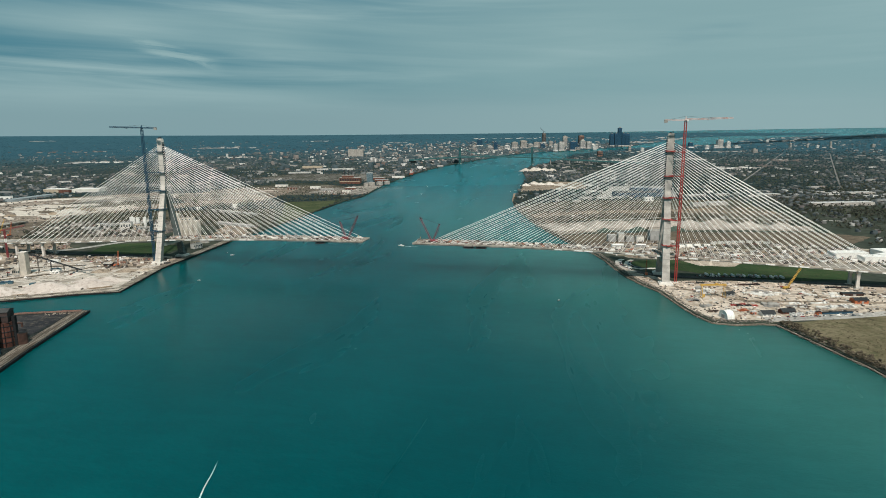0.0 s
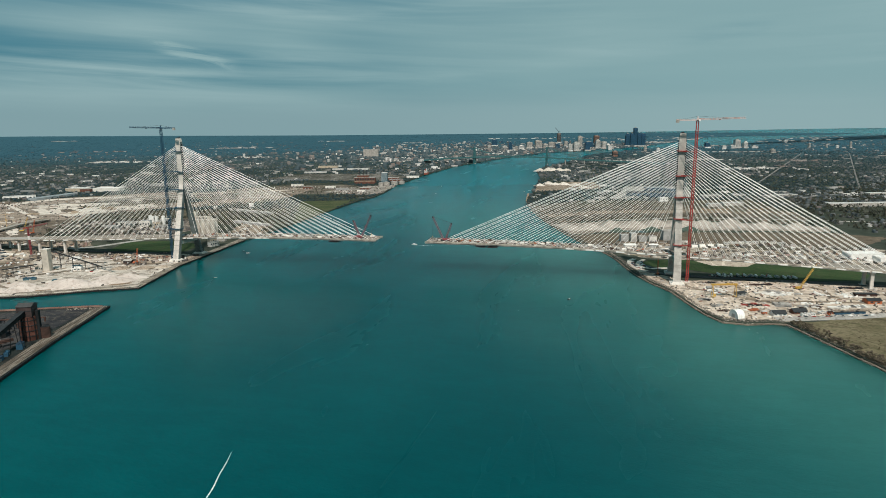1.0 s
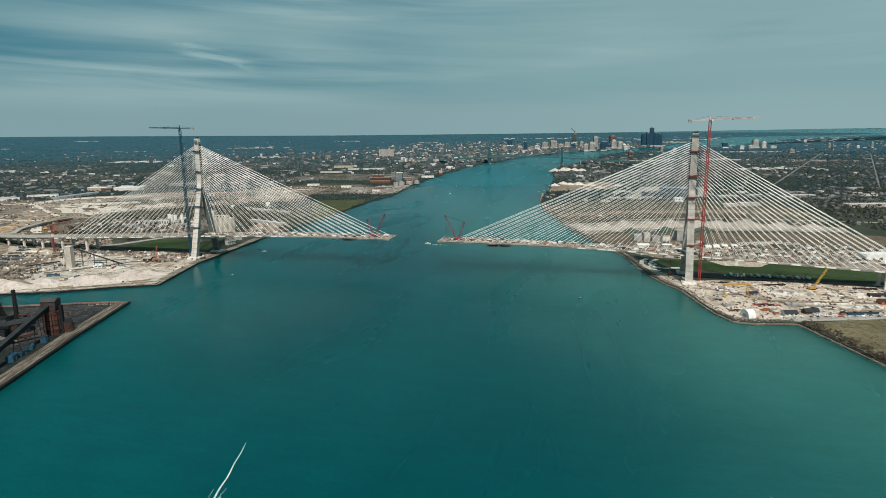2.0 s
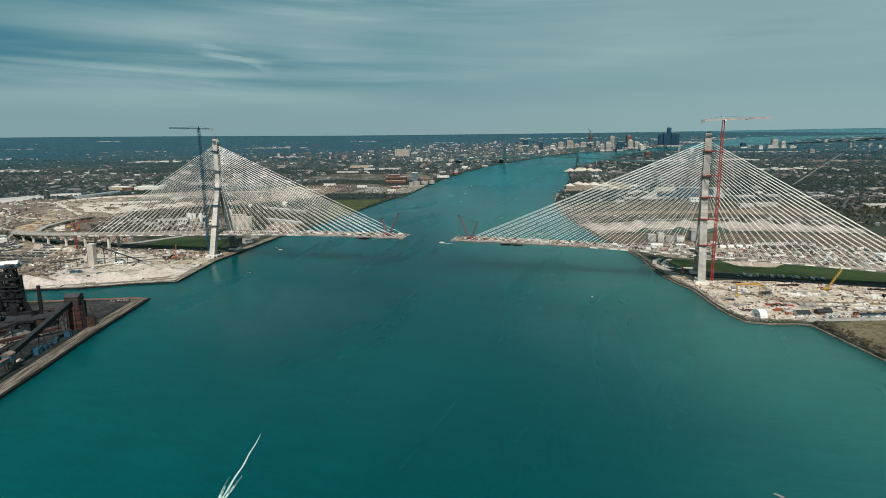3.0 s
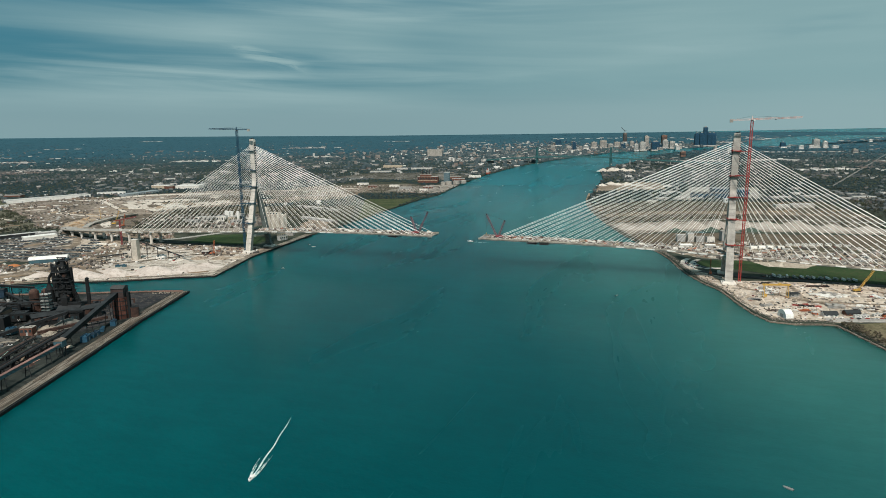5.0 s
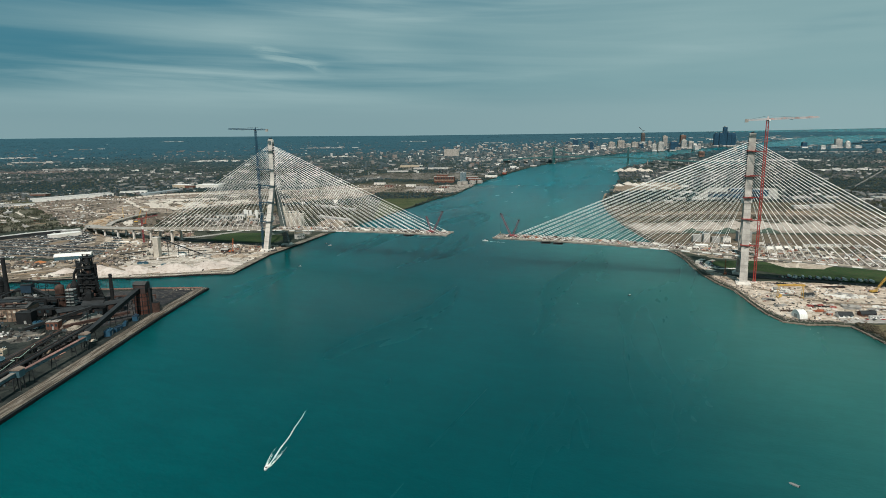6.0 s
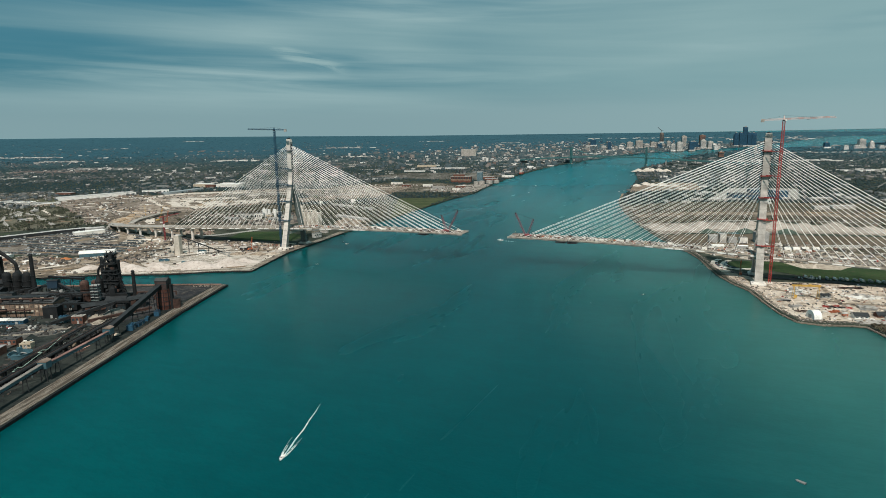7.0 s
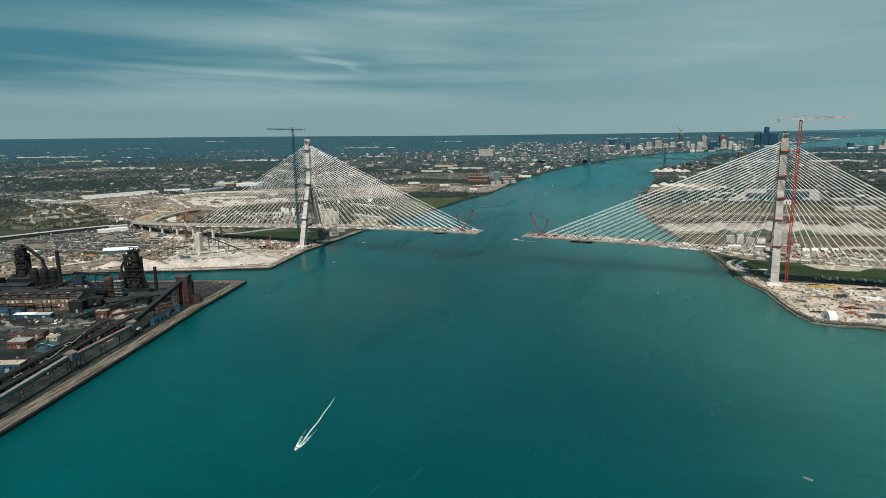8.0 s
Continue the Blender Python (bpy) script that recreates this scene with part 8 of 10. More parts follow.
# brick power plant with blue tower and tanks
pp = root("power_plant", base_at(-655, 1570, 2.5, 12), "red brick power plant with dark windows", "plant")
Shape().box(-50, -20, -0.3, 40, 20, 26).make("wall", BRICK, pp)
Shape().box(-40, -14, 26, 10, 14, 36).make("upper_wall", BRICK, pp)
Shape().box(-51, -21, 26, 41, 21, 27).box(-41, -15, 36, 11, 15, 37).make("roof", DULL, pp)
Shape().box(-49, -20.3, 10, 39, -19.9, 12.5).make("pale_band", TAN, pp)
for k in range(12):
    Shape().box(-47 + 7.2 * k, -20.3, 14, -43 + 7.2 * k, -19.8, 23).make("window", GLASS, pp)
for k in range(3):
    Shape().lathe([(2.2, 36), (1.7, 58), (1.9, 58.5)], 12, -30 + 16 * k, 2).make("chimney", DARK, pp)
blue_tower = root("blue_tower", base_at(-582, 1600, 2.5, 12), "tall pale blue ribbed industrial tower", "tower")
Shape().box(-13, -11, -0.3, 13, 11, 44).make("shaft", SKYBLUE, blue_tower)
for k in range(6):
    Shape().box(-12.5 + 4.4 * k, -11.4, 0, -10.9 + 4.4 * k, -10.9, 43.6).make("rib", PALEBLUE, blue_tower)
Shape().box(-13.4, -11.4, 44, 13.4, 11.4, 45).make("roof", WHITE, blue_tower)
for x, y, r in ((-540, 1500, 14), (-512, 1520, 15), (-492, 1560, 13), (-555, 1470, 10)):
    tank("storage_tank", x, y, r, 12, DULL, "pale round storage tank near the river", "storage tanks")
for x, y, l, w in ((-560, 1300, 40, 14), (-640, 1260, 50, 14), (-720, 1330, 40, 16), (-800, 1290, 36, 14), (-540, 1200, 30, 12), (-900, 1400, 50, 18), (-560, 1700, 60, 30), (-620, 1800, 80, 40), (-540, 1900, 60, 30)):
    shed("warehouse", x, y, l, w, 8, 14, (PALE, GREY, BRICK)[int(-x) % 3], (DULL, PALE, GREY)[int(y / 10) % 3], "weathered riverside warehouse with a flat roof", "warehouse", rise=0.3, windows=0, doors=3, group="warehouses")
for x, y, l, w, h, m, lab in ((-1600, 4230, 130, 60, 60, DULL, "large grey-tan block of flats"), (-1170, 2160, 120, 24, 7, PALEROOF, "long pale warehouse roof"), (-1080, 2440, 210, 26, 8, PALEROOF, "very long pale warehouse roof"), (-1290, 2600, 120, 40, 12, TAN, "tan works hall far inland")):
    shed("far_building", x, y, l, w, h, 14, m, m, lab, "building", rise=0.3, windows=0)

# flats and houses round the scrubland
for k, (x, y, l, w, turn) in enumerate(((-1842, 346, 60, 15, 70), (-1790, 352, 54, 14, 70), (-1730, 350, 62, 15, 72), (-1690, 372, 50, 14, 72), (-1668, 330, 40, 12, 66), (-1760, 318, 46, 12, 68), (-1900, 352, 44, 13, 66))):
    shed("flat_block", x, y, l, w, 7, turn, (WHITE, TAN, PALEROOF)[k % 3], (PALEROOF, WHITE, GREY)[k % 3], "long pale low block of flats at the scrubland", "building", rise=0.6, windows=6, group="flat blocks")
for k, (x, y) in enumerate(((-1392, 70), (-1370, 62), (-1334, 56), (-1277, 156), (-1460, 96), (-1500, 136), (-1300, 130), (-1545, 214), (-1420, 20), (-1610, 262))):
    shed("scrub_house", x, y, 13 + k % 4 * 3, 9, 5, 64 + 12 * (k % 5), (GREY, WHITE, BRICK, DULL)[k % 4], (SOOTROOF, GREY, DULL)[k % 3], "small house among the scrubland trees", "house", rise=2.2, windows=2, group="scrub houses")

# ---------------------------------------------------------------- the steelworks on the island
GROUND_I = 2.7


def pipe_run(s, pts, r, n=8):
    """One bent pipe: rings carried along the line from bend to bend."""
    pts = [Vector(p) for p in pts]
    legs = [(b - a).normalized() for a, b in zip(pts, pts[1:])]
    side = legs[0].orthogonal().normalized()
    v = []
    for i, p in enumerate(pts):
        d = (legs[max(i - 1, 0)] + legs[min(i, len(legs) - 1)]).normalized()
        side = (side - d * side.dot(d)).normalized()
        up = d.cross(side)
        v += [p + (side * math.cos(k * math.tau / n) + up * math.sin(k * math.tau / n)) * r for k in range(n)]
    f = [(i * n + k, i * n + (k + 1) % n, (i + 1) * n + (k + 1) % n, (i + 1) * n + k) for i in range(len(pts) - 1) for k in range(n)]
    f += [tuple(reversed(range(n))), tuple((len(pts) - 1) * n + k for k in range(n))]
    return s.add(v, f)


def blast_furnace(x, y, h, turn, label, down, seed):
    """A blast furnace: stack, casting floor, top tower, downcomer, skip bridge and dust catcher."""
    t = root("blast_furnace", pose(x, y, GROUND_I, 0, 0, turn), label, "furnace", "blast furnaces")
    q = random.Random(seed)
    top = h - 4
    Shape().lathe([(8.5, 0), (8.5, 10), (9.5, 16), (8.0, 24), (5.6, 40), (4.2, 46), (2.6, 50)], 16).make("furnace_shell", BLACK, t)
    Shape().box(-18, -13, 0, 18, 13, 9).make("cast_house", BLACK, t)
    Shape().gable(-19, -14, 9.02, 19, 14, 10.5, 5).make("cast_house_roof", DARK, t)
    wide = lambda z: 7.6 - 3.2 * (z - 9) / (top - 9)
    fr = Shape()
    for i, j in ((-1, -1), (1, -1), (1, 1), (-1, 1)):
        fr.bar((i * wide(9), j * wide(9), 9), (i * wide(top), j * wide(top), top), 1.3)
    lv = 9
    for k in range(lv - 1):
        z, z2 = 12 + (top - 12) * k / (lv - 1), 12 + (top - 12) * (k + 1) / (lv - 1)
        w, w2 = wide(z), wide(z2)
        fr.bar((-w, -w, z), (w, -w, z), 0.8).bar((-w, w, z), (w, w, z), 0.8).bar((-w, -w, z), (-w, w, z), 0.8).bar((w, -w, z), (w, w, z), 0.8)
        for a in (-1, 1):
            fr.bar((-w, a * w, z), (w2, a * w2, z2), 0.55).bar((a * w, -w, z), (a * w2, w2, z2), 0.55)
    fr.make("top_frame", BLACK, t)
    # platforms of unequal reach, with rails
    for k in range(9):
        z = 15 + (top - 16) * k / 8 + q.uniform(-1.5, 1.5)
        w = wide(z)
        x0, x1, y0, y1 = -w - q.uniform(0, 6.0), w + q.uniform(0, 6.0), -w - q.uniform(0, 3.6), w + q.uniform(0, 2)
        Shape().box(x0, y0, z, x1, y1, z + 0.4).box(x0, y0, z + 1.3, x1, y0 + 0.15, z + 1.5).box(x0, y0, z + 1.3, x0 + 0.15, y1, z + 1.5).box(x1 - 0.15, y0, z + 1.3, x1, y1, z + 1.5).make("gallery", DARK, t)
    # bins, valves, hoists and cabins set at odd places
    for k in range(30):
        z = q.uniform(12, top - 5)
        w = wide(z)
        cx, cy = q.uniform(-w - 3.0, w + 3.0), q.choice((-w - q.uniform(-1, 1.5), q.uniform(-w, w)))
        a, b, c = q.uniform(0.8, 2.6), q.uniform(0.8, 2.4), q.uniform(1.5, 5.5)
        if k % 3:
            Shape().box(cx - a, cy - b, z, cx + a, cy + b, z + c).make("cabin", (BLACK, DARK, RUST, BLACK)[k % 4], t)
        else:
            Shape().lathe([(a * 0.5, z), (a, z + c * 0.3), (a, z + c * 0.8), (a * 0.3, z + c)], 10, cx, cy).make("hopper", (BLACK, DARK)[k % 2], t)
    for k in range(10):
        a, z0, z1 = q.uniform(0, math.tau), q.uniform(8, 26), q.uniform(32, top - 2)
        r0, r1 = q.uniform(7, 11), q.uniform(3, 6)
        m = (r0 + r1) / 2 + q.uniform(0, 3)
        pipe_run(Shape(), [(r0 * math.cos(a), r0 * math.sin(a), z0), (m * math.cos(a + 0.2), m * math.sin(a + 0.2), (z0 + z1) / 2), (r1 * math.cos(a + 0.3), r1 * math.sin(a + 0.3), z1)], q.uniform(0.35, 0.9), 7).make("pipe", (BLACK, DARK, BLACK, RUST)[k % 4], t)
    st = Shape()
    for k in range(10):
        z, z2 = 10 + (top - 14) * k / 10, 10 + (top - 14) * (k + 1) / 10
        s = -1 if k % 2 else 1
        st.bar((-s * 4, -wide(z) - 1.4, z), (s * 4, -wide(z2) - 1.4, z2), 1.0, 0.4)
    st.make("stair", DARK, t)
    for a in (-1, 1):
        pipe_run(Shape(), [(a * 3.4, 2, 44), (a * 4.4, 2.5, top - 9), (a * 1.4, 3.2, top - 1), (0, 3.5, top + 2)], 1.5).make("uptake", BLACK, t)
        pipe_run(Shape(), [(a * 2.2, -1, top - 4), (a * 2.4, -1, top + 3 + a)], 0.8).make("bleeder_valve", BLACK, t)
    Shape().box(5.0, 3.0, 0, 9.0, 7.0, top - 10).make("lift_tower", BLACK, t)
    Shape().lathe([(2.6, 50), (3.4, 53), (3.4, 57), (1.6, 60)], 12).make("top_bell", BLACK, t)
    Shape().bar((-5.5, 0, top + 4.6), (6.5, 0, top + 4.2), 0.8).bar((-4, 0, top), (-4, 0, top + 4.6), 0.7).bar((4.5, 0, top), (4.5, 0, top + 4.4), 0.7).make("hoist_beam", BLACK, t)
    # the wide gas pipe that bends down to the dust catcher
    reach, foot, r = down
    straight = [(reach * k / 7, 3.5, top + 1.5 - (top + 1.5 - foot - 9) * (k / 7) ** 1.35) for k in range(8)] + [(reach * 1.05, 3.5, foot)]
    pipe_run(Shape(), straight, r, 10).make("downcomer", BLACK, t)
    Shape().lathe([(1.6, 4), (5.0, 12), (5.2, foot - 6), (2.6, foot - 1), (1.8, foot + 1)], 14, reach * 1.05, 3.5).make("dust_catcher", BLACK, t)
    Shape().lattice((24, -6, 1), (3, -2, top - 14), 3.0, 22, 0.7, 0.4, Vector((0, 1, 0))).make("skip_bridge", BLACK, t)
    Shape().box(19, -11, 0, 31, -1, 8).make("skip_house", DARK, t)
    pipe_run(Shape(), [(-8, -6, 14), (0, -9.5, 14), (8, -6, 14), (9.8, 0, 14), (8, 7, 14), (-8, 7, 14), (-9.8, 0, 14), (-8, -6, 14)], 1.0).make("bustle_pipe", RUST, t)
    return t


def stove(x, y, r, h, mat, label):
    t = root("hot_blast_stove", pose(x, y, GROUND_I), label, "stove", "hot blast stoves")
    Shape().lathe([(r, -0.2), (r, h - r * 0.7), (r * 0.88, h - r * 0.3), (r * 0.6, h), (r * 0.2, h + r * 0.15)], 16).make("shell", mat, t)
    for z in (h * 0.35, h * 0.62):
        Shape().lathe([(r, z), (r * 1.14, z), (r * 1.14, z + 0.4), (r, z + 0.4)], 16).make("platform", DARK, t)
    pipe_run(Shape(), [(r * 0.9, 0, 3.5), (r + 3, 0, 3.5), (r + 3, 0, h * 0.5)], 0.8).make("hot_blast_main", mat, t)
    return t


def chimney(x, y, r, h, mat, label):
    t = root("chimney", pose(x, y, GROUND_I), label, "chimney", "chimneys")
    Shape().lathe([(r * 1.25, -0.2), (r * 1.1, h * 0.3), (r * 0.9, h), (r * 0.7, h)], 14).make("flue", mat, t)
    Shape().lathe([(r * 1.0, h - 2.0), (r * 1.15, h - 2.0), (r * 1.15, h - 1.4), (r * 1.0, h - 1.4)], 14).make("rim", DARK, t)
    Shape().lathe([(r * 1.12, h * 0.5), (r * 1.35, h * 0.5), (r * 1.35, h * 0.5 + 0.4), (r * 1.1, h * 0.5 + 0.4)], 14).make("platform", DARK, t)
    return t


blast_furnace(-402, -448, 74.0, 24, "tall sooty blast furnace with pipes and steel frame", (-20.0, 38.0, 1.6), 3)
blast_furnace(-655, -448, 62.0, 24, "second sooty blast furnace with a wide bent gas pipe", (30.0, 28.0, 2.7), 8)
for x, y in ((-606, -462), (-592, -456), (-576, -452)):
    stove(x, y, 6.2, 31, BLACK, "black dome-topped hot blast stove")
for x, y in ((-446, -458), (-434, -450)):
    stove(x, y, 6.0, 31, RUST, "rust-red dome-topped hot blast stove")
ch = root("casting_hall", pose(-378, -462, GROUND_I, 0, 0, 24), "black steep-roofed casting hall at the furnace's foot", "hall")
Shape().box(-13, -9, -0.2, 13, 9, 12).make("wall", BLACK, ch)
Shape().gable(-13.8, -9.8, 12.02, 13.8, 9.8, 12.6, 6).make("roof", DARK, ch)
Shape().box(-9, -3, 12, -2, 4, 27).box(-8, -2, 27, -3, 3, 30, taper=0.6).make("vent_tower", BLACK, ch)
Shape().box(-13.4, -2.2, 16.6, 13.4, 2.2, 20.5).make("roof_monitor", BLACK, ch)
for k in range(5):
    Shape().box(-12 + 5 * k, -9.3, 1, -9 + 5 * k, -8.9, 9).make("door", SOOTROOF, ch)
heap("ore_stockpile", -352, -488, 15, 9, worn("grey_slag", (0.15, 0.145, 0.13), 0.9, vary=0.4), "grey slag bank at the furnace's foot", "ore piles", 1.6, 40, 2.6)
chimney(-546, -462, 2.7, 63, BLACK, "tall black steelworks chimney")
chimney(-430, -440, 2.4, 62, BLACK, "tall black chimney beside the furnace")
chimney(-398, -418, 2.3, 41, BLACK, "short black chimney behind the furnace")

NAVY = worn("navy_sheet", (0.018, 0.040, 0.065), 0.6, vary=0.3)
# stair tower with blue-grey landings
t = root("stair_tower", pose(-396, -480, GROUND_I, 0, 0, 24), "steel stair tower with blue-grey landings", "tower")
for q in range(9):
    Shape().box(-5.5, -4, 2 + 4 * q, 5.5, 4, 2.9 + 4 * q).make("landing", NETTED if q % 2 else GREY, t)
s = Shape()
for i in (-5.3, 0, 5.3):
    for j in (-3.8, 3.8):
        s.bar((i, j, 0), (i, j, 38), 0.5)
for q in range(8):
    s.bar((-5 if q % 2 else 5, -3.4, 3 + 4 * q), (5 if q % 2 else -5, -3.4, 6 + 4 * q), 0.6)
s.make("frame", DARK, t)

# the long engine house with rows of windows, pale panes coloured to look lit
TANPANE = worn("tan_panes", (0.42, 0.34, 0.26), 0.5, vary=0.4, scale=0.3)
PALEPANE = worn("pale_panes", (0.64, 0.585, 0.50), 0.5, vary=0.3, scale=0.3)
SOOTPANE = worn("sooty_panes", (0.13, 0.105, 0.08), 0.5, vary=0.4, scale=0.3)
eh = root("engine_house", pose(-520, -549, GROUND_I, 0, 0, 26.6), "long dark engine house with rows of pale windows", "building")
Shape().box(-108, -13, -0.2, 96, 15, 17).make("wall", worn("sooty_brick", (0.20, 0.14, 0.105), 0.9, vary=0.4), eh)
Shape().gable(-109, -14, 17.02, 97, 16, 17.6, 3.6).make("roof", SOOTROOF, eh)
Shape().box(-96, -4, 19, 84, 5, 23.5).make("clerestory", DARK, eh)
for q in range(15):
    u = -98 + 12.6 * q
    Shape().box(u, -10.5, 17.4, u + 3.2, -7.6, 20.6 + (q * 5 % 3) * 0.7).make("roof_vent", (BLACK, RUST, DARK)[q % 3], eh)
    Shape().box(u + 5, 7.2, 17.6, u + 8.5, 10, 21 + (q * 7 % 4) * 0.6).make("roof_vent", (DARK, BLACK, GREY)[q % 3], eh)
for j, z, r, m in ((-12.2, 18.6, 0.7, BLACK), (-6.2, 21.4, 0.9, RUST), (6.6, 22.2, 0.8, BLACK)):
    Shape().tube((-106, j, z), (94, j, z), r, n=7).make("roof_pipe", m, eh)
for q in range(20):
    Shape().box(-95 + 9 * q, -4.1, 20, -90.6 + 9 * q, -3.9, 22.6).make("clerestory_window", (SOOTPANE, TANPANE, BLACK)[q % 3], eh)
Shape().tube((-106, -16.5, 8.9), (70, -16.5, 8.9), 0.9, n=7).make("wall_pipe", RUST, eh)
Shape().tube((-100, -16.5, 11.2), (40, -16.5, 11.2), 0.6, n=7).make("wall_pipe", BLACK, eh)
for q in range(16):
    Shape().box(-104 + 11 * q, -17.2, -0.2, -103.2 + 11 * q, -15.8, 11).make("pipe_post", BLACK, eh)
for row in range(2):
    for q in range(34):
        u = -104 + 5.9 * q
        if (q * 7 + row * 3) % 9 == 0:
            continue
        Shape().box(u + 0.5, -13.25, 5.0 + 6.2 * row, u + 3.6, -12.9, 8.2 + 6.2 * row).make("window", (TANPANE, PALEPANE, TANPANE, SOOTPANE)[(q * 5 + row * 2) % 4], eh)
for q in range(35):
    Shape().box(-105.8 + 5.9 * q, -13.15, 0, -105.3 + 5.9 * q, -12.9, 17).make("pilaster", SOOTROOF, eh)
shed("dark_store", -424, -522, 18, 13, 14, 26, BLACK, DARK, "dark windowless steel store beside the engine house", "store", rise=0.4, windows=0)
hh = root("hoist_house", pose(-524, -448, GROUND_I, 0, 0, 26), "dark blue hoist house on steel legs", "house")
Shape().box(-7, -5, 12, 7, 5, 23).make("wall", NAVY, hh)
Shape().gable(-7.5, -5.5, 23.02, 7.5, 5.5, 23.4, 1.0).make("roof", DARK, hh)
for i in (-6, 6):
    for j in (-4, 4):
        Shape().box(i - 0.5, j - 0.5, 0, i + 0.5, j + 0.5, 12).make("leg", BLACK, hh)
Shape().box(-3, -5.2, 2, 4, 4, 9).make("pale_cabin", GREY, hh)
conveyor("belt_conveyor", (-530, -451, 18), (-580, -476, 9), 3.2, BLACK, "black covered belt down from the hoist house", 3, DARK, BLACK, 2.4)
conveyor("belt_conveyor", (-517, -445, 20), (-462, -452, 9), 3.2, BLACK, "black covered belt beside the hoist house", 3, DARK, BLACK, 2.4)
rp = random.Random(77)
for k in range(16):
    x, y = rp.uniform(-600, -420), 0
    y = -492 + (x + 500) * 0.42 + rp.uniform(-26, 34)
    shed("works_cabin", x, y, rp.uniform(5, 14), rp.uniform(4, 9), rp.uniform(3, 13), 26, rp.choice((BLACK, DARK, RUST, BLACK, SOOTROOF)), rp.choice((DARK, SOOTROOF, BLACK)), "small sooty cabin among the furnace works", "cabin", rise=0.4, windows=2, group="works cabins")
for k in range(12):
    x = rp.uniform(-600, -380)
    y = -490 + (x + 500) * 0.42 + rp.uniform(-20, 24)
    l, z = rp.uniform(20, 60), rp.uniform(5, 15)
    r, q = rp.uniform(0.5, 1.3), rp.choice((0.45, 0.45, 2.02))
    t = root("overhead_pipe", Matrix.Translation((x, y, GROUND_I)), "sooty overhead pipe on posts among the furnaces", "pipe", "overhead pipes")
    dx, dy = math.cos(q) * l, math.sin(q) * l
    pipe_run(Shape(), [(0, 0, z - 4), (0, 0, z), (dx, dy, z), (dx, dy, z - 5)], r, 8).make("pipe", rp.choice((BLACK, DARK, RUST)), t)
    for s in (0.2, 0.5, 0.8):
        Shape().bar((dx * s, dy * s, 0), (dx * s, dy * s, z - r), 0.5).make("post", BLACK, t)
shed("plant_hall", -505, -470, 44, 16, 11, 26, RUST, SOOTROOF, "rusty hall between the furnaces", "hall", rise=1.5, windows=8)
shed("plant_hall", -470, -480, 36, 14, 9, 26, BLACK, DARK, "sooty low hall between the furnaces", "hall", rise=1.2, windows=5)
shed("plant_hall", -620, -500, 80, 20, 13, 26, BLACK, DARK, "sooty hall below the second furnace", "hall", rise=2.0, windows=10)
shed("plant_hall", -700, -490, 70, 18, 12, 26, DARK, SOOTROOF, "dark hall below the second furnace", "hall", rise=2.0, windows=8)
for x, y in ((-430, -492), (-455, -505), (-480, -515), (-500, -500), (-360, -470), (-372, -480)):
    shed("works_annexe", x, y, rr.uniform(10, 20), rr.uniform(7, 12), rr.uniform(5, 14), 26, rr.choice((BLACK, DARK, RUST)), DARK, "small sooty annexe among the furnace works", "annexe", rise=0.4, windows=2)
# bunkers and pipe bridges
conveyor("pipe_bridge", (-440, -518, 16), (-350, -468, 16), 4.0, BLACK, "dark pipe bridge between works buildings", 6, None, BLACK, 2.4)
conveyor("pipe_bridge", (-500, -505, 20), (-410, -462, 22), 3.0, DARK, "dark pipe bridge towards the furnace", 6, None, BLACK, 2.0)
conveyor("pipe_bridge", (-600, -520, 14), (-450, -470, 14), 3.0, BLACK, "dark pipe bridge along the works", 8, None, BLACK, 2.0)
conveyor("belt_conveyor", (-392, -548, 5), (-344, -494, 22), 4.0, BLACK, "black covered conveyor up to the stockhouse", 5, DARK, BLACK, 3.0)
conveyor("belt_conveyor", (-560, -430, 24), (-470, -440, 30), 3.0, BLACK, "black conveyor between the furnaces", 4, DARK, BLACK, 2.4)
sh = root("stockhouse", pose(-372, -470, GROUND_I, 0, 0, 60), "long dark stockhouse with hopper bins", "building")
Shape().box(-40, -8, -0.2, 34, 8, 12).make("wall", BLACK, sh)
Shape().gable(-41, -9, 12.02, 35, 9, 12.6, 3).make("roof", DARK, sh)
for q in range(8):
    Shape().box(-38 + 9 * q, -9.2, 6, -32 + 9 * q, -7.9, 11).make("hopper", RUST, sh)

# the red ore tower
MAROONDARK = worn("dark_red_sheet", (0.052, 0.036, 0.034), 0.85, vary=0.4)
ORERUST = worn("ore_stained_steel", (0.115, 0.046, 0.034), 0.9, vary=0.5, stain=(0.028, 0.02, 0.018))
rt = root("ore_tower", pose(-317, -441, GROUND_I, 0, 0, 24), "rust-red ore tower with a dark head house", "tower")
Shape().lathe([(9.5, -0.2), (9.5, 27), (9.0, 27.3)], 18).make("bin", ORERUST, rt)
Shape().box(-7.5, -7.5, 27.3, 7.5, 7.5, 39).make("head_house", MAROONDARK, rt)
Shape().box(-7.8, -7.8, 34, 7.8, 7.8, 34.8).make("belt_course", DARK, rt)
Shape().gable(-8.2, -8.2, 39.02, 8.2, 8.2, 39.6, 2.6).make("roof", SOOTROOF, rt)
Shape().box(8.6, -2.5, 0, 11.8, 2.5, 33).make("lift_shaft", BLACK, rt)
for q in range(4):
    Shape().lathe([(9.5, 5 + 6 * q), (10.0, 5 + 6 * q), (10.0, 5.6 + 6 * q), (9.5, 5.6 + 6 * q)], 18).make("hoop", DARK, rt)
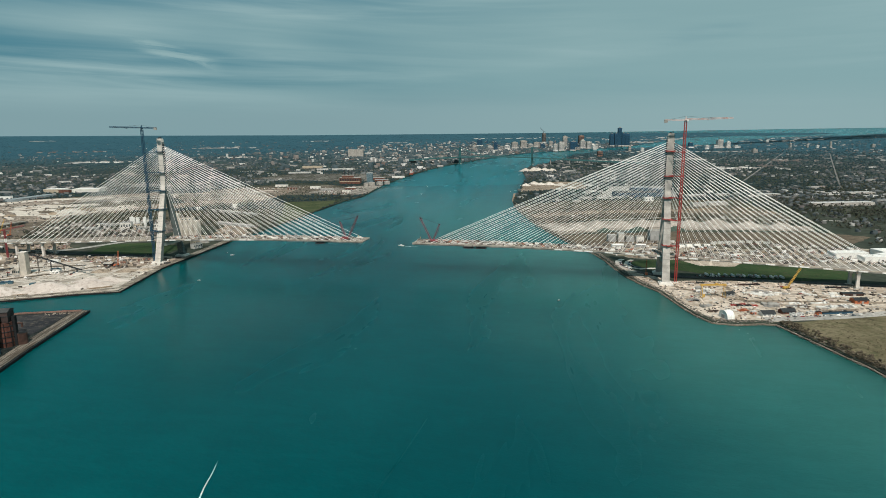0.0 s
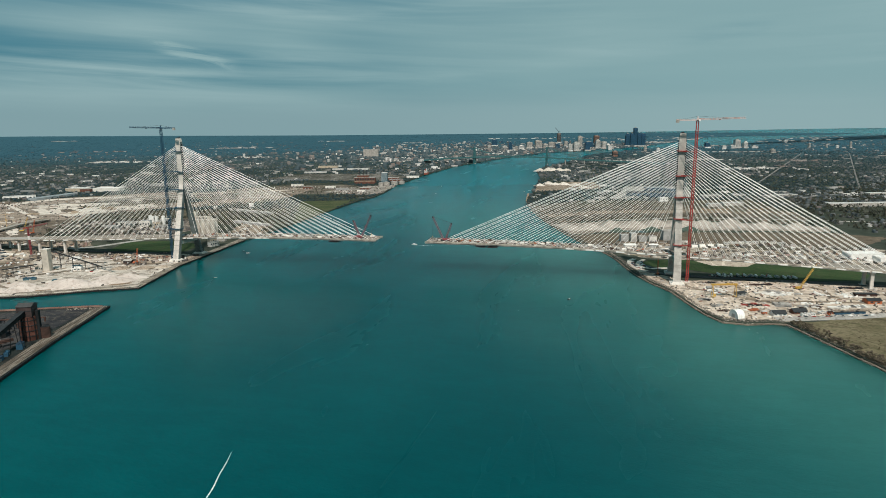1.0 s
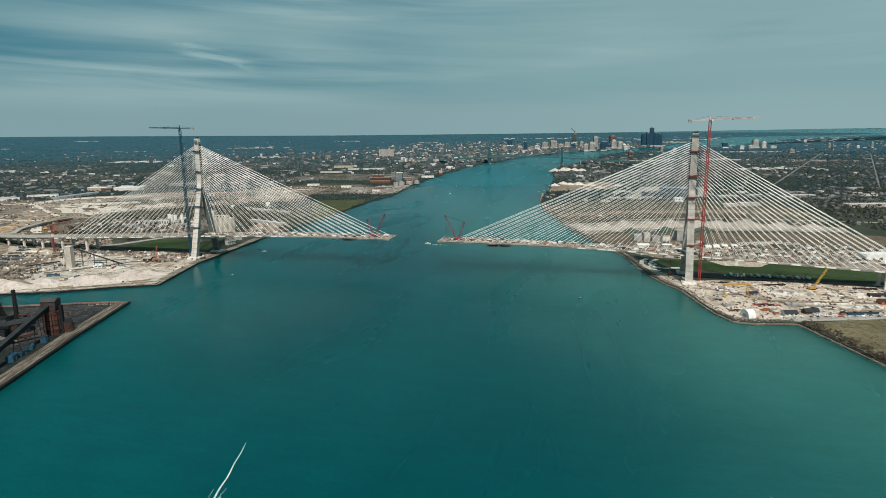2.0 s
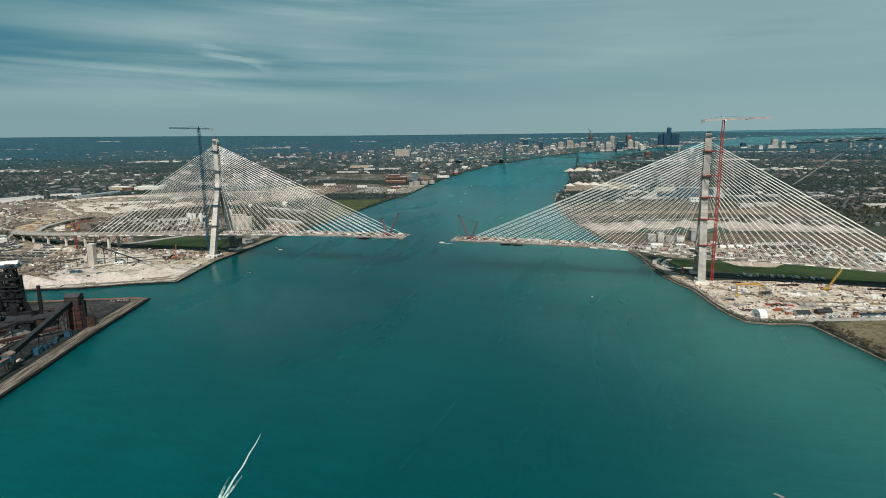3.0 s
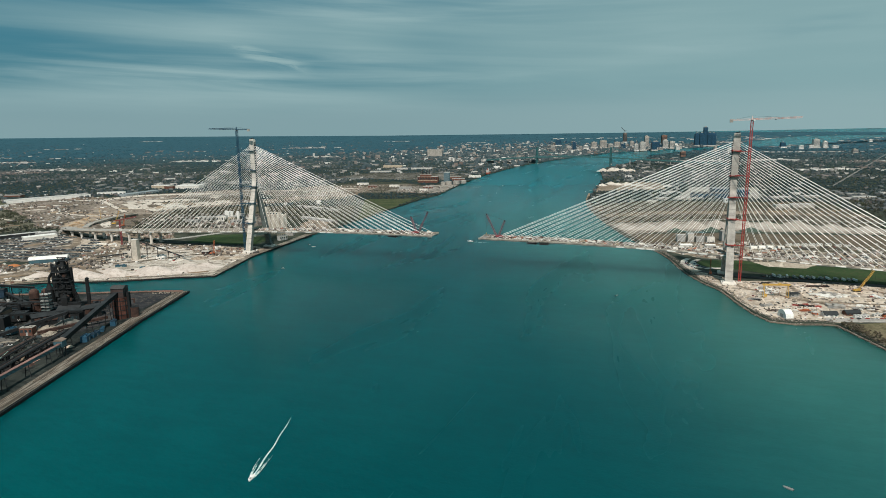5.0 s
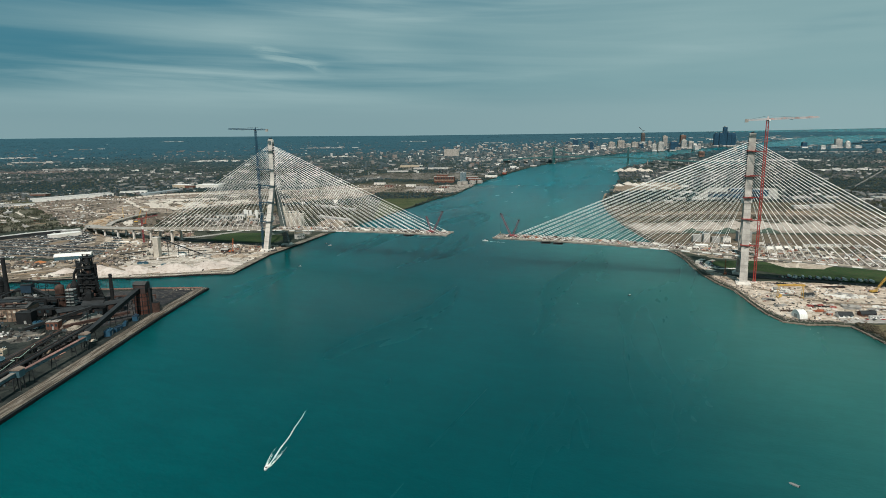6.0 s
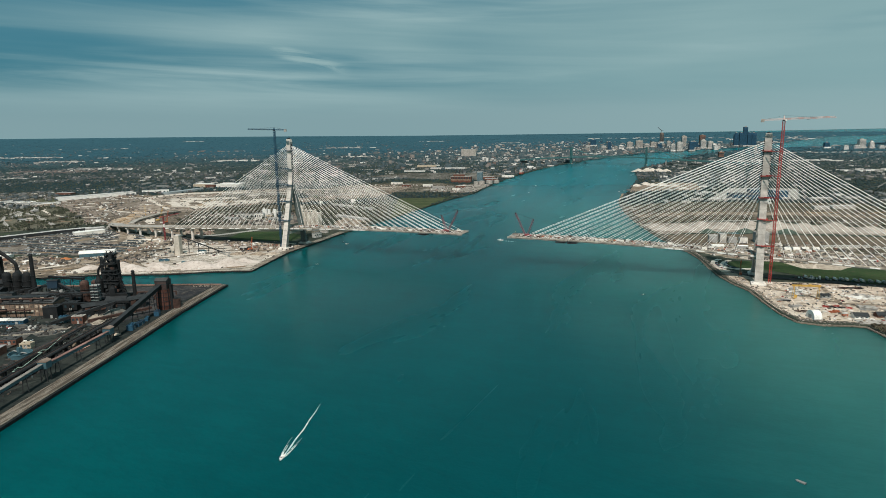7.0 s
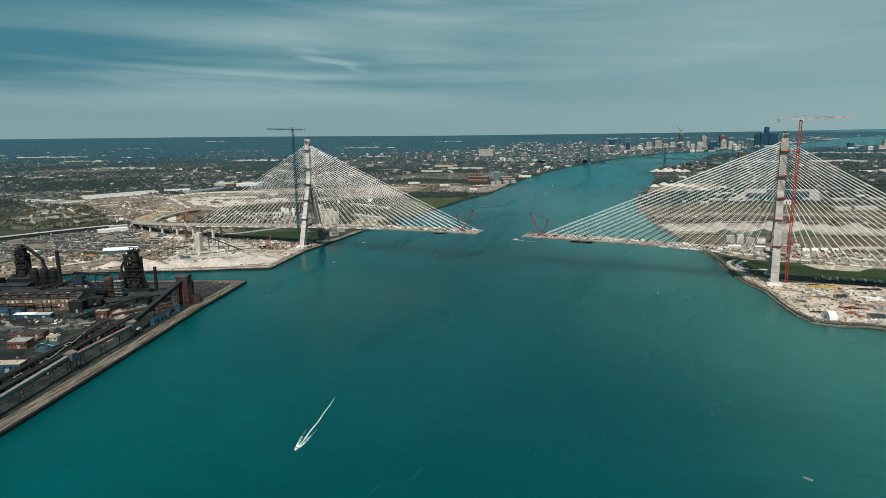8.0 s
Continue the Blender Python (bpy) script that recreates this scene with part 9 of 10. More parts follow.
for q in range(10):
    a = q * math.tau / 10
    Shape().bar((10.4 * math.cos(a), 10.4 * math.sin(a), 0), (9.7 * math.cos(a), 9.7 * math.sin(a), 27), 0.6).make("buttress", BLACK, rt)
tank("ore_bin", -304, -433, 5, 13, RUST, "small rusty ore bin beside the tower", roofmat=BLACK)

conveyor("ore_conveyor", (-316, -447, 35), (-270, -566, 16), 5.4, BLACK, "steep black covered conveyor up to the ore tower", 3, DARK, BLACK, 4.4)
conveyor("ore_conveyor", (-318, -462, 9), (-350, -530, 7), 4.0, RUST, "rusty covered conveyor near the ground", 4, RUST, BLACK, 2.6)
conveyor("ore_conveyor", (-262, -572, 16), (-230, -664, 17), 3.6, SKYBLUE, "blue conveyor gallery along the dock with a faded pink roof", 3, worn("faded_pink_roof", (0.25, 0.145, 0.125), 0.8, vary=0.35), DARK, 3.0)
conveyor("ore_conveyor", (-227, -672, 19), (-150, -860, 15), 3.8, SKYBLUE, "blue conveyor gallery with a grey-brown roof", 5, worn("belt_cover", (0.235, 0.215, 0.195), 0.7, vary=0.3), DARK, 2.6)


def transfer_house(x, y, z, turn, label):
    t = root("transfer_house", pose(x, y, GROUND_I, 0, 0, turn), label, "house", "transfer houses")
    for i in (-3.2, 3.2):
        for j in (-2.8, 2.8):
            Shape().bar((i, j, 0), (i, j, z), 0.7).make("leg", DARK, t)
    Shape().bar((-3.2, -2.8, 1), (3.2, -2.8, z - 1), 0.35).make("brace", DARK, t)
    Shape().bar((3.2, 2.8, 1), (-3.2, 2.8, z - 1), 0.35).make("brace", DARK, t)
    Shape().box(-4.4, -3.9, z, 4.4, 3.9, z + 6.6).box(-4.4, 3.9, z, 0.5, 6.4, z + 4.6).make("wall", SKYBLUE, t)
    Shape().gable(-4.9, -4.4, z + 6.62, 4.9, 4.4, z + 6.9, 1.9, "y").gable(-4.8, 4.3, z + 4.62, 0.9, 6.8, z + 4.8, 0.8, "y").make("roof", worn("tan_roof", (0.21, 0.16, 0.13), 0.8), t)
    Shape().box(-1.2, -4.05, z + 2, 1.2, -3.8, z + 4.4).make("window", GLASS, t)
    return t


transfer_house(-265, -569, 11, 20, "blue transfer house with a tan roof on legs")
transfer_house(-228, -668, 13, 20, "blue transfer house with a stepped tan roof")
# long dark pipe rack behind the dock
rack = root("pipe_rack", pose(-265, -646, GROUND_I, 0, 0, 112), "long dark pipe rack beside the dock", "pipes")
for q in range(24):
    u = -150 + 12 * q
    Shape().bar((u, -4, 0), (u, -4, 8), 0.6).bar((u, 4, 0), (u, 4, 8), 0.6).bar((u, -4.6, 7.4), (u, 4.6, 7.4), 0.6).make("trestle", BLACK, rack)
for j, r, m in ((-3, 0.9, BLACK), (-0.8, 1.1, DARK), (1.4, 0.5, RUST), (3, 1.0, BLACK)):
    Shape().tube((-154, j, 8.7), (132, j, 8.7), r, n=8).make("pipe", m, rack)
ground_piece("pipe_alley", [(-345, -500), (-318, -560), (-292, -630), (-262, -706), (-225, -800), (-175, -905), (-152, -890), (-205, -775), (-243, -690), (-272, -612), (-300, -545), (-328, -490)], 2.70, COAL, "black sooty ground under long pipe racks", by=3)
q2 = random.Random(48)
for k in range(7):
    rk = root("pipe_rack", pose(-279 - 4 + 5.5 * k * 0.9 - 14, -650 + 3.0 * k, GROUND_I, 0, 0, 112), "sooty low pipe run on short posts beside the dock", "pipes", "pipe runs")
    z = 1.6 + 2.2 * (k % 3)
    for j in range(2):
        Shape().tube((-150 + 20 * (k % 4), j * 2.2, z + 0.8 * j), (120 - 26 * (k % 3), j * 2.2, z + 0.8 * j), q2.uniform(0.45, 0.95), n=7).make("pipe", (BLACK, DARK, BLACK, RUST)[(k + j) % 4], rk)
    for j in range(12):
        u = -145 + 22 * j
        if -150 + 20 * (k % 4) < u < 120 - 26 * (k % 3):
            Shape().box(u - 0.4, -0.8, -0.1, u + 0.4, 3.0, z - 0.3).make("post", BLACK, rk)
for k, (x, y) in enumerate(((-300, -600), (-318, -560), (-282, -640), (-258, -700), (-332, -590), (-298, -680), (-240, -740))):
    track("rail_track", [(x + 40, y - 110), (x, y), (x - 36, y + 90)], 3.2, COAL if k % 2 else RUST, "worn rail track on the sooty yard", 2.72 + 0.01 * k)
shed("store_shed", -462, -566, 26, 11, 5, 24, BLUE, WHITE, "blue store shed with a white roof", rise=0.8, windows=5)
shed("store_shed", -440, -557, 20, 10, 5, 24, BLUE, PALEROOF, "blue store shed with a pale roof beside another", rise=0.8, windows=4)
shed("store_shed", -502, -570, 20, 12, 8, 24, SKYBLUE, BLUE, "blue store shed at the engine house", rise=0.4, windows=4)
shed("store_shed", -478, -566, 14, 10, 9, 24, BLUE, DARK, "dark blue store shed at the engine house", rise=0.4, windows=3)
shed("store_shed", -390, -532, 9, 7, 7, 24, SKYBLUE, BLUE, "small light blue shed beside the road", rise=0.4, windows=2)
shed("brick_house", -368, -528, 14, 9, 9, 24, BRICK, DULL, "small brick works house", "house", rise=0.4, windows=3)
shed("brick_house", -352, -641, 21, 14, 8, 26, BRICK, GREY, "brick works house with a grey flat roof", "house", rise=0.3, windows=6)
shed("brick_house", -392, -618, 22, 8, 4, 26, BRICK, SOOTROOF, "low brick works house with a dark roof", "house", rise=0.3, windows=5)
shed("brick_house", -370, -610, 18, 12, 6, 26, BRICK, SOOTROOF, "brick works house with a grey roof", "house", rise=0.3, windows=4)
shed("brick_house", -340, -612, 12, 8, 5, 26, TAN, TAN, "small tan works house", "house", rise=0.3, windows=3)
shed("store_shed", -292, -690, 30, 12, 8, 26, BLUE, TAN, "bright blue store shed with a tan roof", rise=0.3, windows=5)
shed("store_shed", -316, -706, 16, 12, 6, 26, BLUE, PALEROOF, "bright blue store shed with a pale roof", rise=0.3, windows=3)
shed("store_shed", -430, -640, 26, 12, 6, 26, DULL, DARK, "grey works shed with a dark roof", rise=0.3, windows=4)
shed("store_shed", -420, -660, 24, 12, 6, 26, BRICK, DARK, "brick works shed with a dark roof", rise=0.3, windows=4)
for k in range(9):
    tank("gas_tank", -404 + 4.2 * (k % 5), -570 + 5 * (k // 5), 1.2, 3.6, PALEROOF if k % 2 else SOOTROOF, "small pale upright gas tank", "gas tanks", z=2.6)
th = root("thickener_tank", pose(-318, -634, GROUND_I), "open round thickener tank with blue rim", "tank")
ring = []
Shape().lathe([(11, -0.2), (11, 4), (11.5, 4), (11.5, 4.4), (10.5, 4.4), (10.5, 1.0), (0.2, 0.6)], 24).make("basin", SKYBLUE, th)
Shape().bar((-11, 0, 5), (11, 0, 5), 1.4, 0.5).make("walkway", GREY, th)
Shape().box(-2, -2, 4.6, 2, 2, 10).make("drive_house", SKYBLUE, th)
for k, (x, y, l, w, h) in enumerate(((-288, -508, 15, 6, 4), (-283, -524, 12, 7, 6), (-300, -470, 9, 6, 6), (-296, -490, 10, 4, 3))):
    shed("blue_bunker", x, y, l, w, h, 114 + 5 * k, BLUE, (NAVY, BLUE)[k % 2], "dark blue steel bunker beside the ore conveyor", "bunker", rise=0.3, windows=0, group="blue bunkers")
for x, y, r, h, m, lab in ((-300, -588, 8, 4, SOIL, "brown ore heap beside the conveyor"), (-283, -545, 4, 2, GRAVEL, "pale stone heap beside the dock"), (-400, -500, 9, 5, COAL, "black coal heap near the furnace"), (-360, -510, 13, 7, DOCK, "grey slag heap near the stockhouse"), (-345, -520, 9, 5, DOCK, "grey slag heap near the conveyor"), (-275, -600, 6, 3.5, RUST, "red ore heap below the conveyor"), (-283, -590, 6, 3.5, worn("pink_ore", (0.42, 0.22, 0.17), 0.9), "pink ore heap below the conveyor"), (-365, -380, 20, 4, COAL, "low black coal heap"), (-400, -385, 22, 5, COAL, "low black coal heap near the channel"), (-350, -410, 18, 4, COAL, "low black coal heap on the coal field")):
    heap("ore_stockpile", x, y, r, h, m, lab, "ore piles", 1.3, 60, 2.6)
for k in range(26):
    put_car(rr.uniform(-480, -350), rr.uniform(-640, -560), rr.choice((20, 110)) + rr.uniform(-8, 8), 2.64)
# pale dock stone along the inner rim and breakwater stones at the tip
s = Shape()
for k in range(40):
    a, b = Vector((-330, -314)), Vector((-372, -330))
    p = a.lerp(b, rr.random()) + Vector((rr.uniform(-5, 5), rr.uniform(-12, 2)))
    z = 2.9
    q = rr.uniform(0.4, 1.1)
    s.box(p.x - q, p.y - q * 0.7, z - 0.4, p.x + q, p.y + q * 0.7, z + q * 0.7, rr.uniform(0, 3), None, 0.7)
tagged(s.make("rubble", DOCK), "pale rubble stones at the island's tip", "rubble", "", "stuff")
track("road_island", [(-480, -585), (-440, -600), (-395, -590), (-372, -560), (-360, -545)], 7, DOCK, "grey yard road on the island")
track("road_island_two", [(-560, -700), (-470, -640), (-410, -590), (-385, -572)], 9, TAR, "dark yard road on the island", 2.9)
track("rim_island", [(-690, -468), (-622, -424), (-528, -389), (-396, -334), (-338, -312)], 8, earth("red_earth", (0.15, 0.085, 0.065), (0.22, 0.135, 0.105), (0.08, 0.055, 0.045), 0.04, 0.2), "reddish earth rim of the island", 3.2)
tagged(Shape().ribbon([(x + 1.2, y + 0.8, 2.9) for x, y in edge_line], 1.4, -4.5, 0.0).make("sheet_piling", BLACK), "dark sheet piling along the island", "quay", "", "structure")

rp = random.Random(91)
for k in range(22):
    x = rp.uniform(-640, -370)
    y = -505 + (x + 500) * 0.45 + rp.uniform(-16, 40)
    if k % 3 == 0:
        tank("process_vessel", x, y, rp.uniform(1.6, 3.4), rp.uniform(6, 18), rp.choice((BLACK, DARK, RUST, GREY)), "sooty upright process vessel among the furnaces", "process vessels", z=2.6)
    else:
        shed("works_cabin", x, y, rp.uniform(4, 11), rp.uniform(3, 7), rp.uniform(3, 10), 26 + rp.choice((0, 90)), rp.choice((BLACK, DARK, RUST, NAVY)), rp.choice((SOOTROOF, BLACK, GREY, RUST)), "small sooty cabin among the furnace works", "cabin", rise=0.4, windows=1, group="works cabins")
for x, y, l, w, h, wall, roof in ((-560, -566, 30, 10, 6, NAVY, SOOTROOF), (-600, -580, 36, 12, 9, BRICK, SOOTROOF), (-540, -520, 50, 9, 20, SOOTROOF, DARK), (-470, -500, 30, 8, 16, RUST, SOOTROOF)):
    shed("works_annexe", x, y, l, w, h, 26, wall, roof, "long low annexe along the engine house", "annexe", rise=0.5, windows=5)

# loose plant and scrap between the works buildings
n = 1500
x, y = points_in([(-700, -500), (-420, -400), (-330, -460), (-300, -560), (-200, -760), (-260, -800), (-420, -600), (-560, -620)], n)
clear = inside([(-480, -640), (-330, -560), (-330, -640), (-300, -720), (-460, -720)], x, y)
x, y = x[~clear], y[~clear]
n = len(x)
v, f = blocks(x, y, 2.6, rng.uniform(0.8, 6, n), rng.uniform(0.4, 1.6, n), rng.uniform(0.2, 1.8, n), 0.46 + rng.choice([0, 1.57], n) + rng.normal(0, 0.12, n), rng.uniform(0.05, 0.9, n))
SCRAP = roofs("works_scrap", [(0, (0.014, 0.015, 0.016)), (0.45, (0.035, 0.033, 0.031)), (0.75, (0.065, 0.05, 0.042)), (0.9, (0.04, 0.07, 0.085)), (0.97, (0.13, 0.12, 0.105)), (1, (0.4, 0.385, 0.36))])
bulk("works_scrap", v, f, SCRAP, "dark plant, pipes and scrap between the works buildings", "scrap")

# thin pale green steam pipe with expansion loops
sp_line = [(-239, -729), (-244, -714), (-252, -695), (-257, -680), (-270, -660), (-286, -635), (-294, -619), (-316, -589)]
t = root("steam_pipe", Matrix.Identity(4), "thin pale green steam pipe with square loops on posts", "pipe")
pts = []
for i, ((xa, ya), (xb, yb)) in enumerate(zip(sp_line, sp_line[1:])):
    a, b = Vector((xa, ya, 9.5)), Vector((xb, yb, 9.5))
    side = Vector((-(yb - ya), xb - xa, 0)).normalized() * (4.0 if i % 2 else 0.0)
    pts += [a, a.lerp(b, 0.3), a.lerp(b, 0.3) + side, a.lerp(b, 0.75) + side, a.lerp(b, 0.75)] if i % 2 else [a]
pts.append(Vector((*sp_line[-1], 9.5)))
pipe_run(Shape(), pts, 0.42, 7).make("pipe", worn("pale_green_paint", (0.30, 0.40, 0.34), 0.6, vary=0.2), t)
for p in pts[::2]:
    Shape().bar((p.x, p.y, 2.4), (p.x, p.y, 9.1), 0.4).make("post", DARK, t)
ASHYARD = earth("ash_yard", (0.085, 0.081, 0.074), (0.135, 0.128, 0.117), (0.05, 0.048, 0.045), 0.03, 0.15, 0.5, 0.6, 0.5)
ground_piece("ash_yard", [(-385, -545), (-358, -546), (-351, -572), (-363, -584), (-404, -573), (-414, -552)], 2.83, ASHYARD, "grey ash yard between works houses", by=3)
track("road_ash", [(-433, -560), (-394, -573), (-369, -606), (-355, -621), (-435, -602), (-457, -603), (-437, -614)], 11, ASHYARD, "grey dusty yard road on the island", 2.82)

# ---------------------------------------------------------------- the far city
FARGLASS = worn("far_dull_glass", (0.16, 0.18, 0.19), 0.5, vary=0.3)
FARBLUE = worn("far_blue_glass", (0.024, 0.072, 0.125), 0.4, vary=0.3)
FARNAVY = worn("far_navy_glass", (0.016, 0.056, 0.088), 0.3, vary=0.3)
PAINT = {"D": (FARBLUE, FARNAVY), "T": (worn("far_tan", (0.39, 0.36, 0.32), 0.9), FARGLASS), "P": (worn("far_stone", (0.48, 0.46, 0.425), 0.9), FARGLASS), "W": (worn("far_white", (0.70, 0.685, 0.65), 0.9), FARGLASS), "R": (worn("far_brick", (0.20, 0.115, 0.085), 0.9), GLASS), "B": (worn("brown_brick", (0.14, 0.115, 0.10), 0.9), GLASS), "G": (worn("far_grey", (0.19, 0.19, 0.185), 0.9), GLASS)}
WORDS = {"D": "dark blue glass office tower far off downtown", "T": "grey stone high-rise far off downtown", "P": "pale stone high-rise far off downtown", "W": "white high-rise far off by the water", "R": "dull brick-brown high-rise far off downtown", "B": "grey-brown high-rise under construction far off downtown", "G": "grey apartment high-rise far off by the water"}


def high_rise(x, y, w, h, key):
    wall, glass = PAINT[key]
    t = root("high_rise", base_at(x, y, 2.4, 17), WORDS[key], "high-rise", "far high-rises")
    w, d = w * 0.72, w * 0.55
    if key != "D":
        h *= 0.72
    kind = int(abs(x) + h) % 4
    body = Shape().box(-w / 2, -d / 2, -1, w / 2, d / 2, h * (0.86 if kind == 1 else 0.97))
    if kind == 1:
        body.box(-w * 0.34, -d * 0.36, h * 0.86, w * 0.34, d * 0.36, h * 0.94).box(-w * 0.2, -d * 0.22, h * 0.94, w * 0.2, d * 0.22, h)
    elif kind == 2:
        body.box(-w * 0.5, -d * 0.4, h * 0.97, w * 0.05, d * 0.4, h)
    body.make("wall", wall, t)
    if h < 60:
        Shape().box(-w / 2 + 1, -d / 2 - 0.8, h * 0.30, w / 2 - 1, -d / 2 + 0.2, h * 0.44).make("window_band", glass, t)
        Shape().box(-w / 2 + 1, -d / 2 - 0.8, h * 0.62, w / 2 - 1, -d / 2 + 0.2, h * 0.76).make("window_band", glass, t)
    else:
        n = max(3, int(w / 9))
        for k in range(n):
            u = -w / 2 + (k + 0.5) * w / n
            Shape().box(u - w / n * 0.22, -d / 2 - 0.8, 8, u + w / n * 0.22, -d / 2 + 0.2, h * 0.83).make("window_bay", glass, t)
        Shape().box(-w * 0.62, -d * 0.7, -1, w * 0.66, d * 0.6, 14).make("podium", PAINT["W" if kind == 3 else "P"][0], t)
    Shape().box(-w * 0.2, -d * 0.2, h * 0.96, w * 0.16, d * 0.18, h + 5).make("plant_room", DULL, t)
    return t


CITY = [(718, 7120, 70, 159, 'D'), (771, 7118, 63, 165, 'D'), (812, 7136, 63, 232, 'D'), (858, 7114, 63, 164, 'D'), (904, 7112, 70, 158, 'D'), (-236, 9318, 74, 210, 'B'), (151, 6690, 68, 188, 'T'), (349, 8210, 97, 176, 'R'), (357, 6284, 77, 140, 'P'), (429, 6285, 70, 110, 'P'), (250, 5533, 68, 94, 'D'), (140, 5526, 74, 126, 'P'), (80, 5474, 52, 105, 'P'), (-327, 6482, 102, 124, 'T'), (-432, 6482, 88, 100, 'T'), (-538, 5547, 54, 95, 'D'), (-1002, 7457, 94, 85, 'D'), (-200, 6920, 93, 84, 'T'), (-644, 5890, 63, 64, 'P')]
CITY += [(-949, 6706, 57, 44, 'P'), (-90, 6280, 59, 52, 'D'), (-34, 7152, 58, 92, 'T'), (276, 6384, 64, 75, 'D'), (467, 6125, 48, 82, 'W'), (480, 6000, 58, 57, 'W'), (-504, 5817, 49, 56, 'T'), (-479, 6081, 78, 64, 'W'), (514, 6227, 36, 71, 'P'), (-226, 6279, 66, 78, 'P')]
CITY += [(1844, 6440, 84, 128, 'P'), (1925, 6421, 60, 100, 'W'), (1790, 6380, 70, 40, 'W'), (2010, 6400, 90, 34, 'W'), (2930, 6358, 28, 92, 'T'), (2606, 6581, 30, 65, 'T'), (2806, 6366, 40, 39, 'W'), (1539, 6445, 67, 60, 'D'), (3037, 9060, 64, 45, 'W'), (2774, 6569, 29, 46, 'T'), (3402, 6525, 45, 45, 'T'), (482, 4267, 54, 58, 'R'), (804, 5411, 33, 70, 'T'), (923, 5408, 43, 47, 'W'), (1638, 6052, 58, 51, 'W'), (1866, 5104, 58, 44, 'T')]
for row in CITY:
    high_rise(*row)
# lower blocks of the inner city
rc = random.Random(31)
n_city = 0
while n_city < 120:
    x, y = rc.uniform(-2600, 700), rc.uniform(4300, 9500)
    if not inside(LEFT_LAND, [x], [y])[0]:
        continue
    n_city += 1
    high_rise(x, y, rc.uniform(26, 76), rc.uniform(9, 19) + 38 * rc.random() ** 5, rc.choice("TGPTPGWTDG"))
# crane over the unfinished tower
t = root("far_crane", base_at(-240, 9318, 151, 30), "thin dark crane over a far unfinished tower", "crane")
Shape().bar((0, 0, -6), (0, 0, 40), 6).bar((0, 0, 32), (-66, 0, 88), 5).bar((0, 0, 32), (26, 0, 36), 5).make("boom", DARK, t)

# the older suspension bridge upriver
def suspension_bridge():
    a, b = Vector((-471, 3155)), Vector((14, 3112))
    t = root("suspension_bridge", Matrix.Identity(4), "far grey-green suspension bridge across the river", "bridge")
    d = (b - a)
    e = d.normalized()
    nrm = Vector((-e.y, e.x))

    def at(s, o, z):
        p = a + d * s + nrm * o
        return far(p.x, p.y, z)

    sc = shrink(-200, 3130)
    for s in (0.0, 1.0):
        w = Shape()
        for o in (-11, 11):
            w.bar(at(s, o, 0.5), at(s, o * 0.75, 112), 9 * sc, 9 * sc, 7 * sc, 7 * sc)
        for z in (30, 58, 84, 108):
            w.bar(at(s, -10, z), at(s, 10, z), 4.5 * sc)
        w.make("tower", GREEN, t)
        Shape().bar(at(s, -16, 2), at(s, 16, 2), 16 * sc, 6 * sc).make("pier", DULL, t)
    deck = Shape()
    pts = [(-0.75, 22), (-0.45, 34), (0.0, 45), (0.25, 49), (0.5, 50.5), (0.75, 49), (1.0, 45), (1.5, 33), (2.0, 22), (2.5, 12)]
    for (s0, z0), (s1, z1) in zip(pts, pts[1:]):
        deck.bar(at(s0, 0, z0), at(s1, 0, z1), 20 * sc, 8 * sc)
    deck.make("deck", GREEN, t)
    for o in (-9, 9):
        c, ring = Shape(), []
        for k in range(33):
            s = -0.5 + 2.0 * k / 32
            z = 54 + 56 * (2 * (s - 0.5)) ** 2 if 0 <= s <= 1 else 110 - (110 - 32) * (abs(s - 0.5) - 0.5) / 0.5
            p, across = Vector(at(s, o, z)), (Vector(at(s, o + 1, z)) - Vector(at(s, o, z))).normalized()
            ring += [p + (across * math.cos(q * math.tau / 5) + Vector((0, 0, 1)) * math.sin(q * math.tau / 5)) * 1.5 * sc for q in range(5)]
        c.add(ring, [(5 * k + q, 5 * k + (q + 1) % 5, 5 * k + 5 + (q + 1) % 5, 5 * k + 5 + q) for k in range(32) for q in range(5)])
        c.make("main_cable", GREEN, t)
    for k in range(1, 25):
        s = k / 25
        z = 54 + 56 * (2 * (s - 0.5)) ** 2
        Shape().tube(at(s, -9, 50), at(s, -9, z), 0.3 * sc, n=4).make("hanger", GREEN, t)
    for s in (1.25, 1.5, 1.75, 2.0, -0.3, -0.6):
        z = 45 - 22 * (s - 1) if s > 1 else 45 + 30 * s
        Shape().bar(at(s, 0, 1), at(s, 0, z - 3), 5 * sc, 10 * sc).make("column", DULL, t)


suspension_bridge()

# moored red ship
sp = root("cargo_ship", base_at(-548, 2190, 0.0, 97), "red-hulled cargo ship with white upperworks moored at the bank", "ship")
hull = [(-42, -9), (30, -9), (44, -3), (46, 0), (44, 3), (30, 9), (-42, 9), (-45, 5), (-45, -5)]
v = [(x, y, -0.5) for x, y in hull] + [(x * 1.02, y, 9) for x, y in hull]
n = len(hull)
Shape().add(v, [(k, (k + 1) % n, n + (k + 1) % n, n + k) for k in range(n)] + [tuple(range(n, 2 * n)), tuple(reversed(range(n)))]).make("hull", worn("faded_red_hull", (0.30, 0.085, 0.055), 0.7, vary=0.35), sp)
Shape().box(-40, -7, 9, -24, 7, 20).box(-38, -8, 20, -28, 8, 23).make("superstructure", PALEROOF, sp)
Shape().lathe([(2.2, 20), (2.0, 29)], 12, -39, 0).make("funnel", RED, sp)
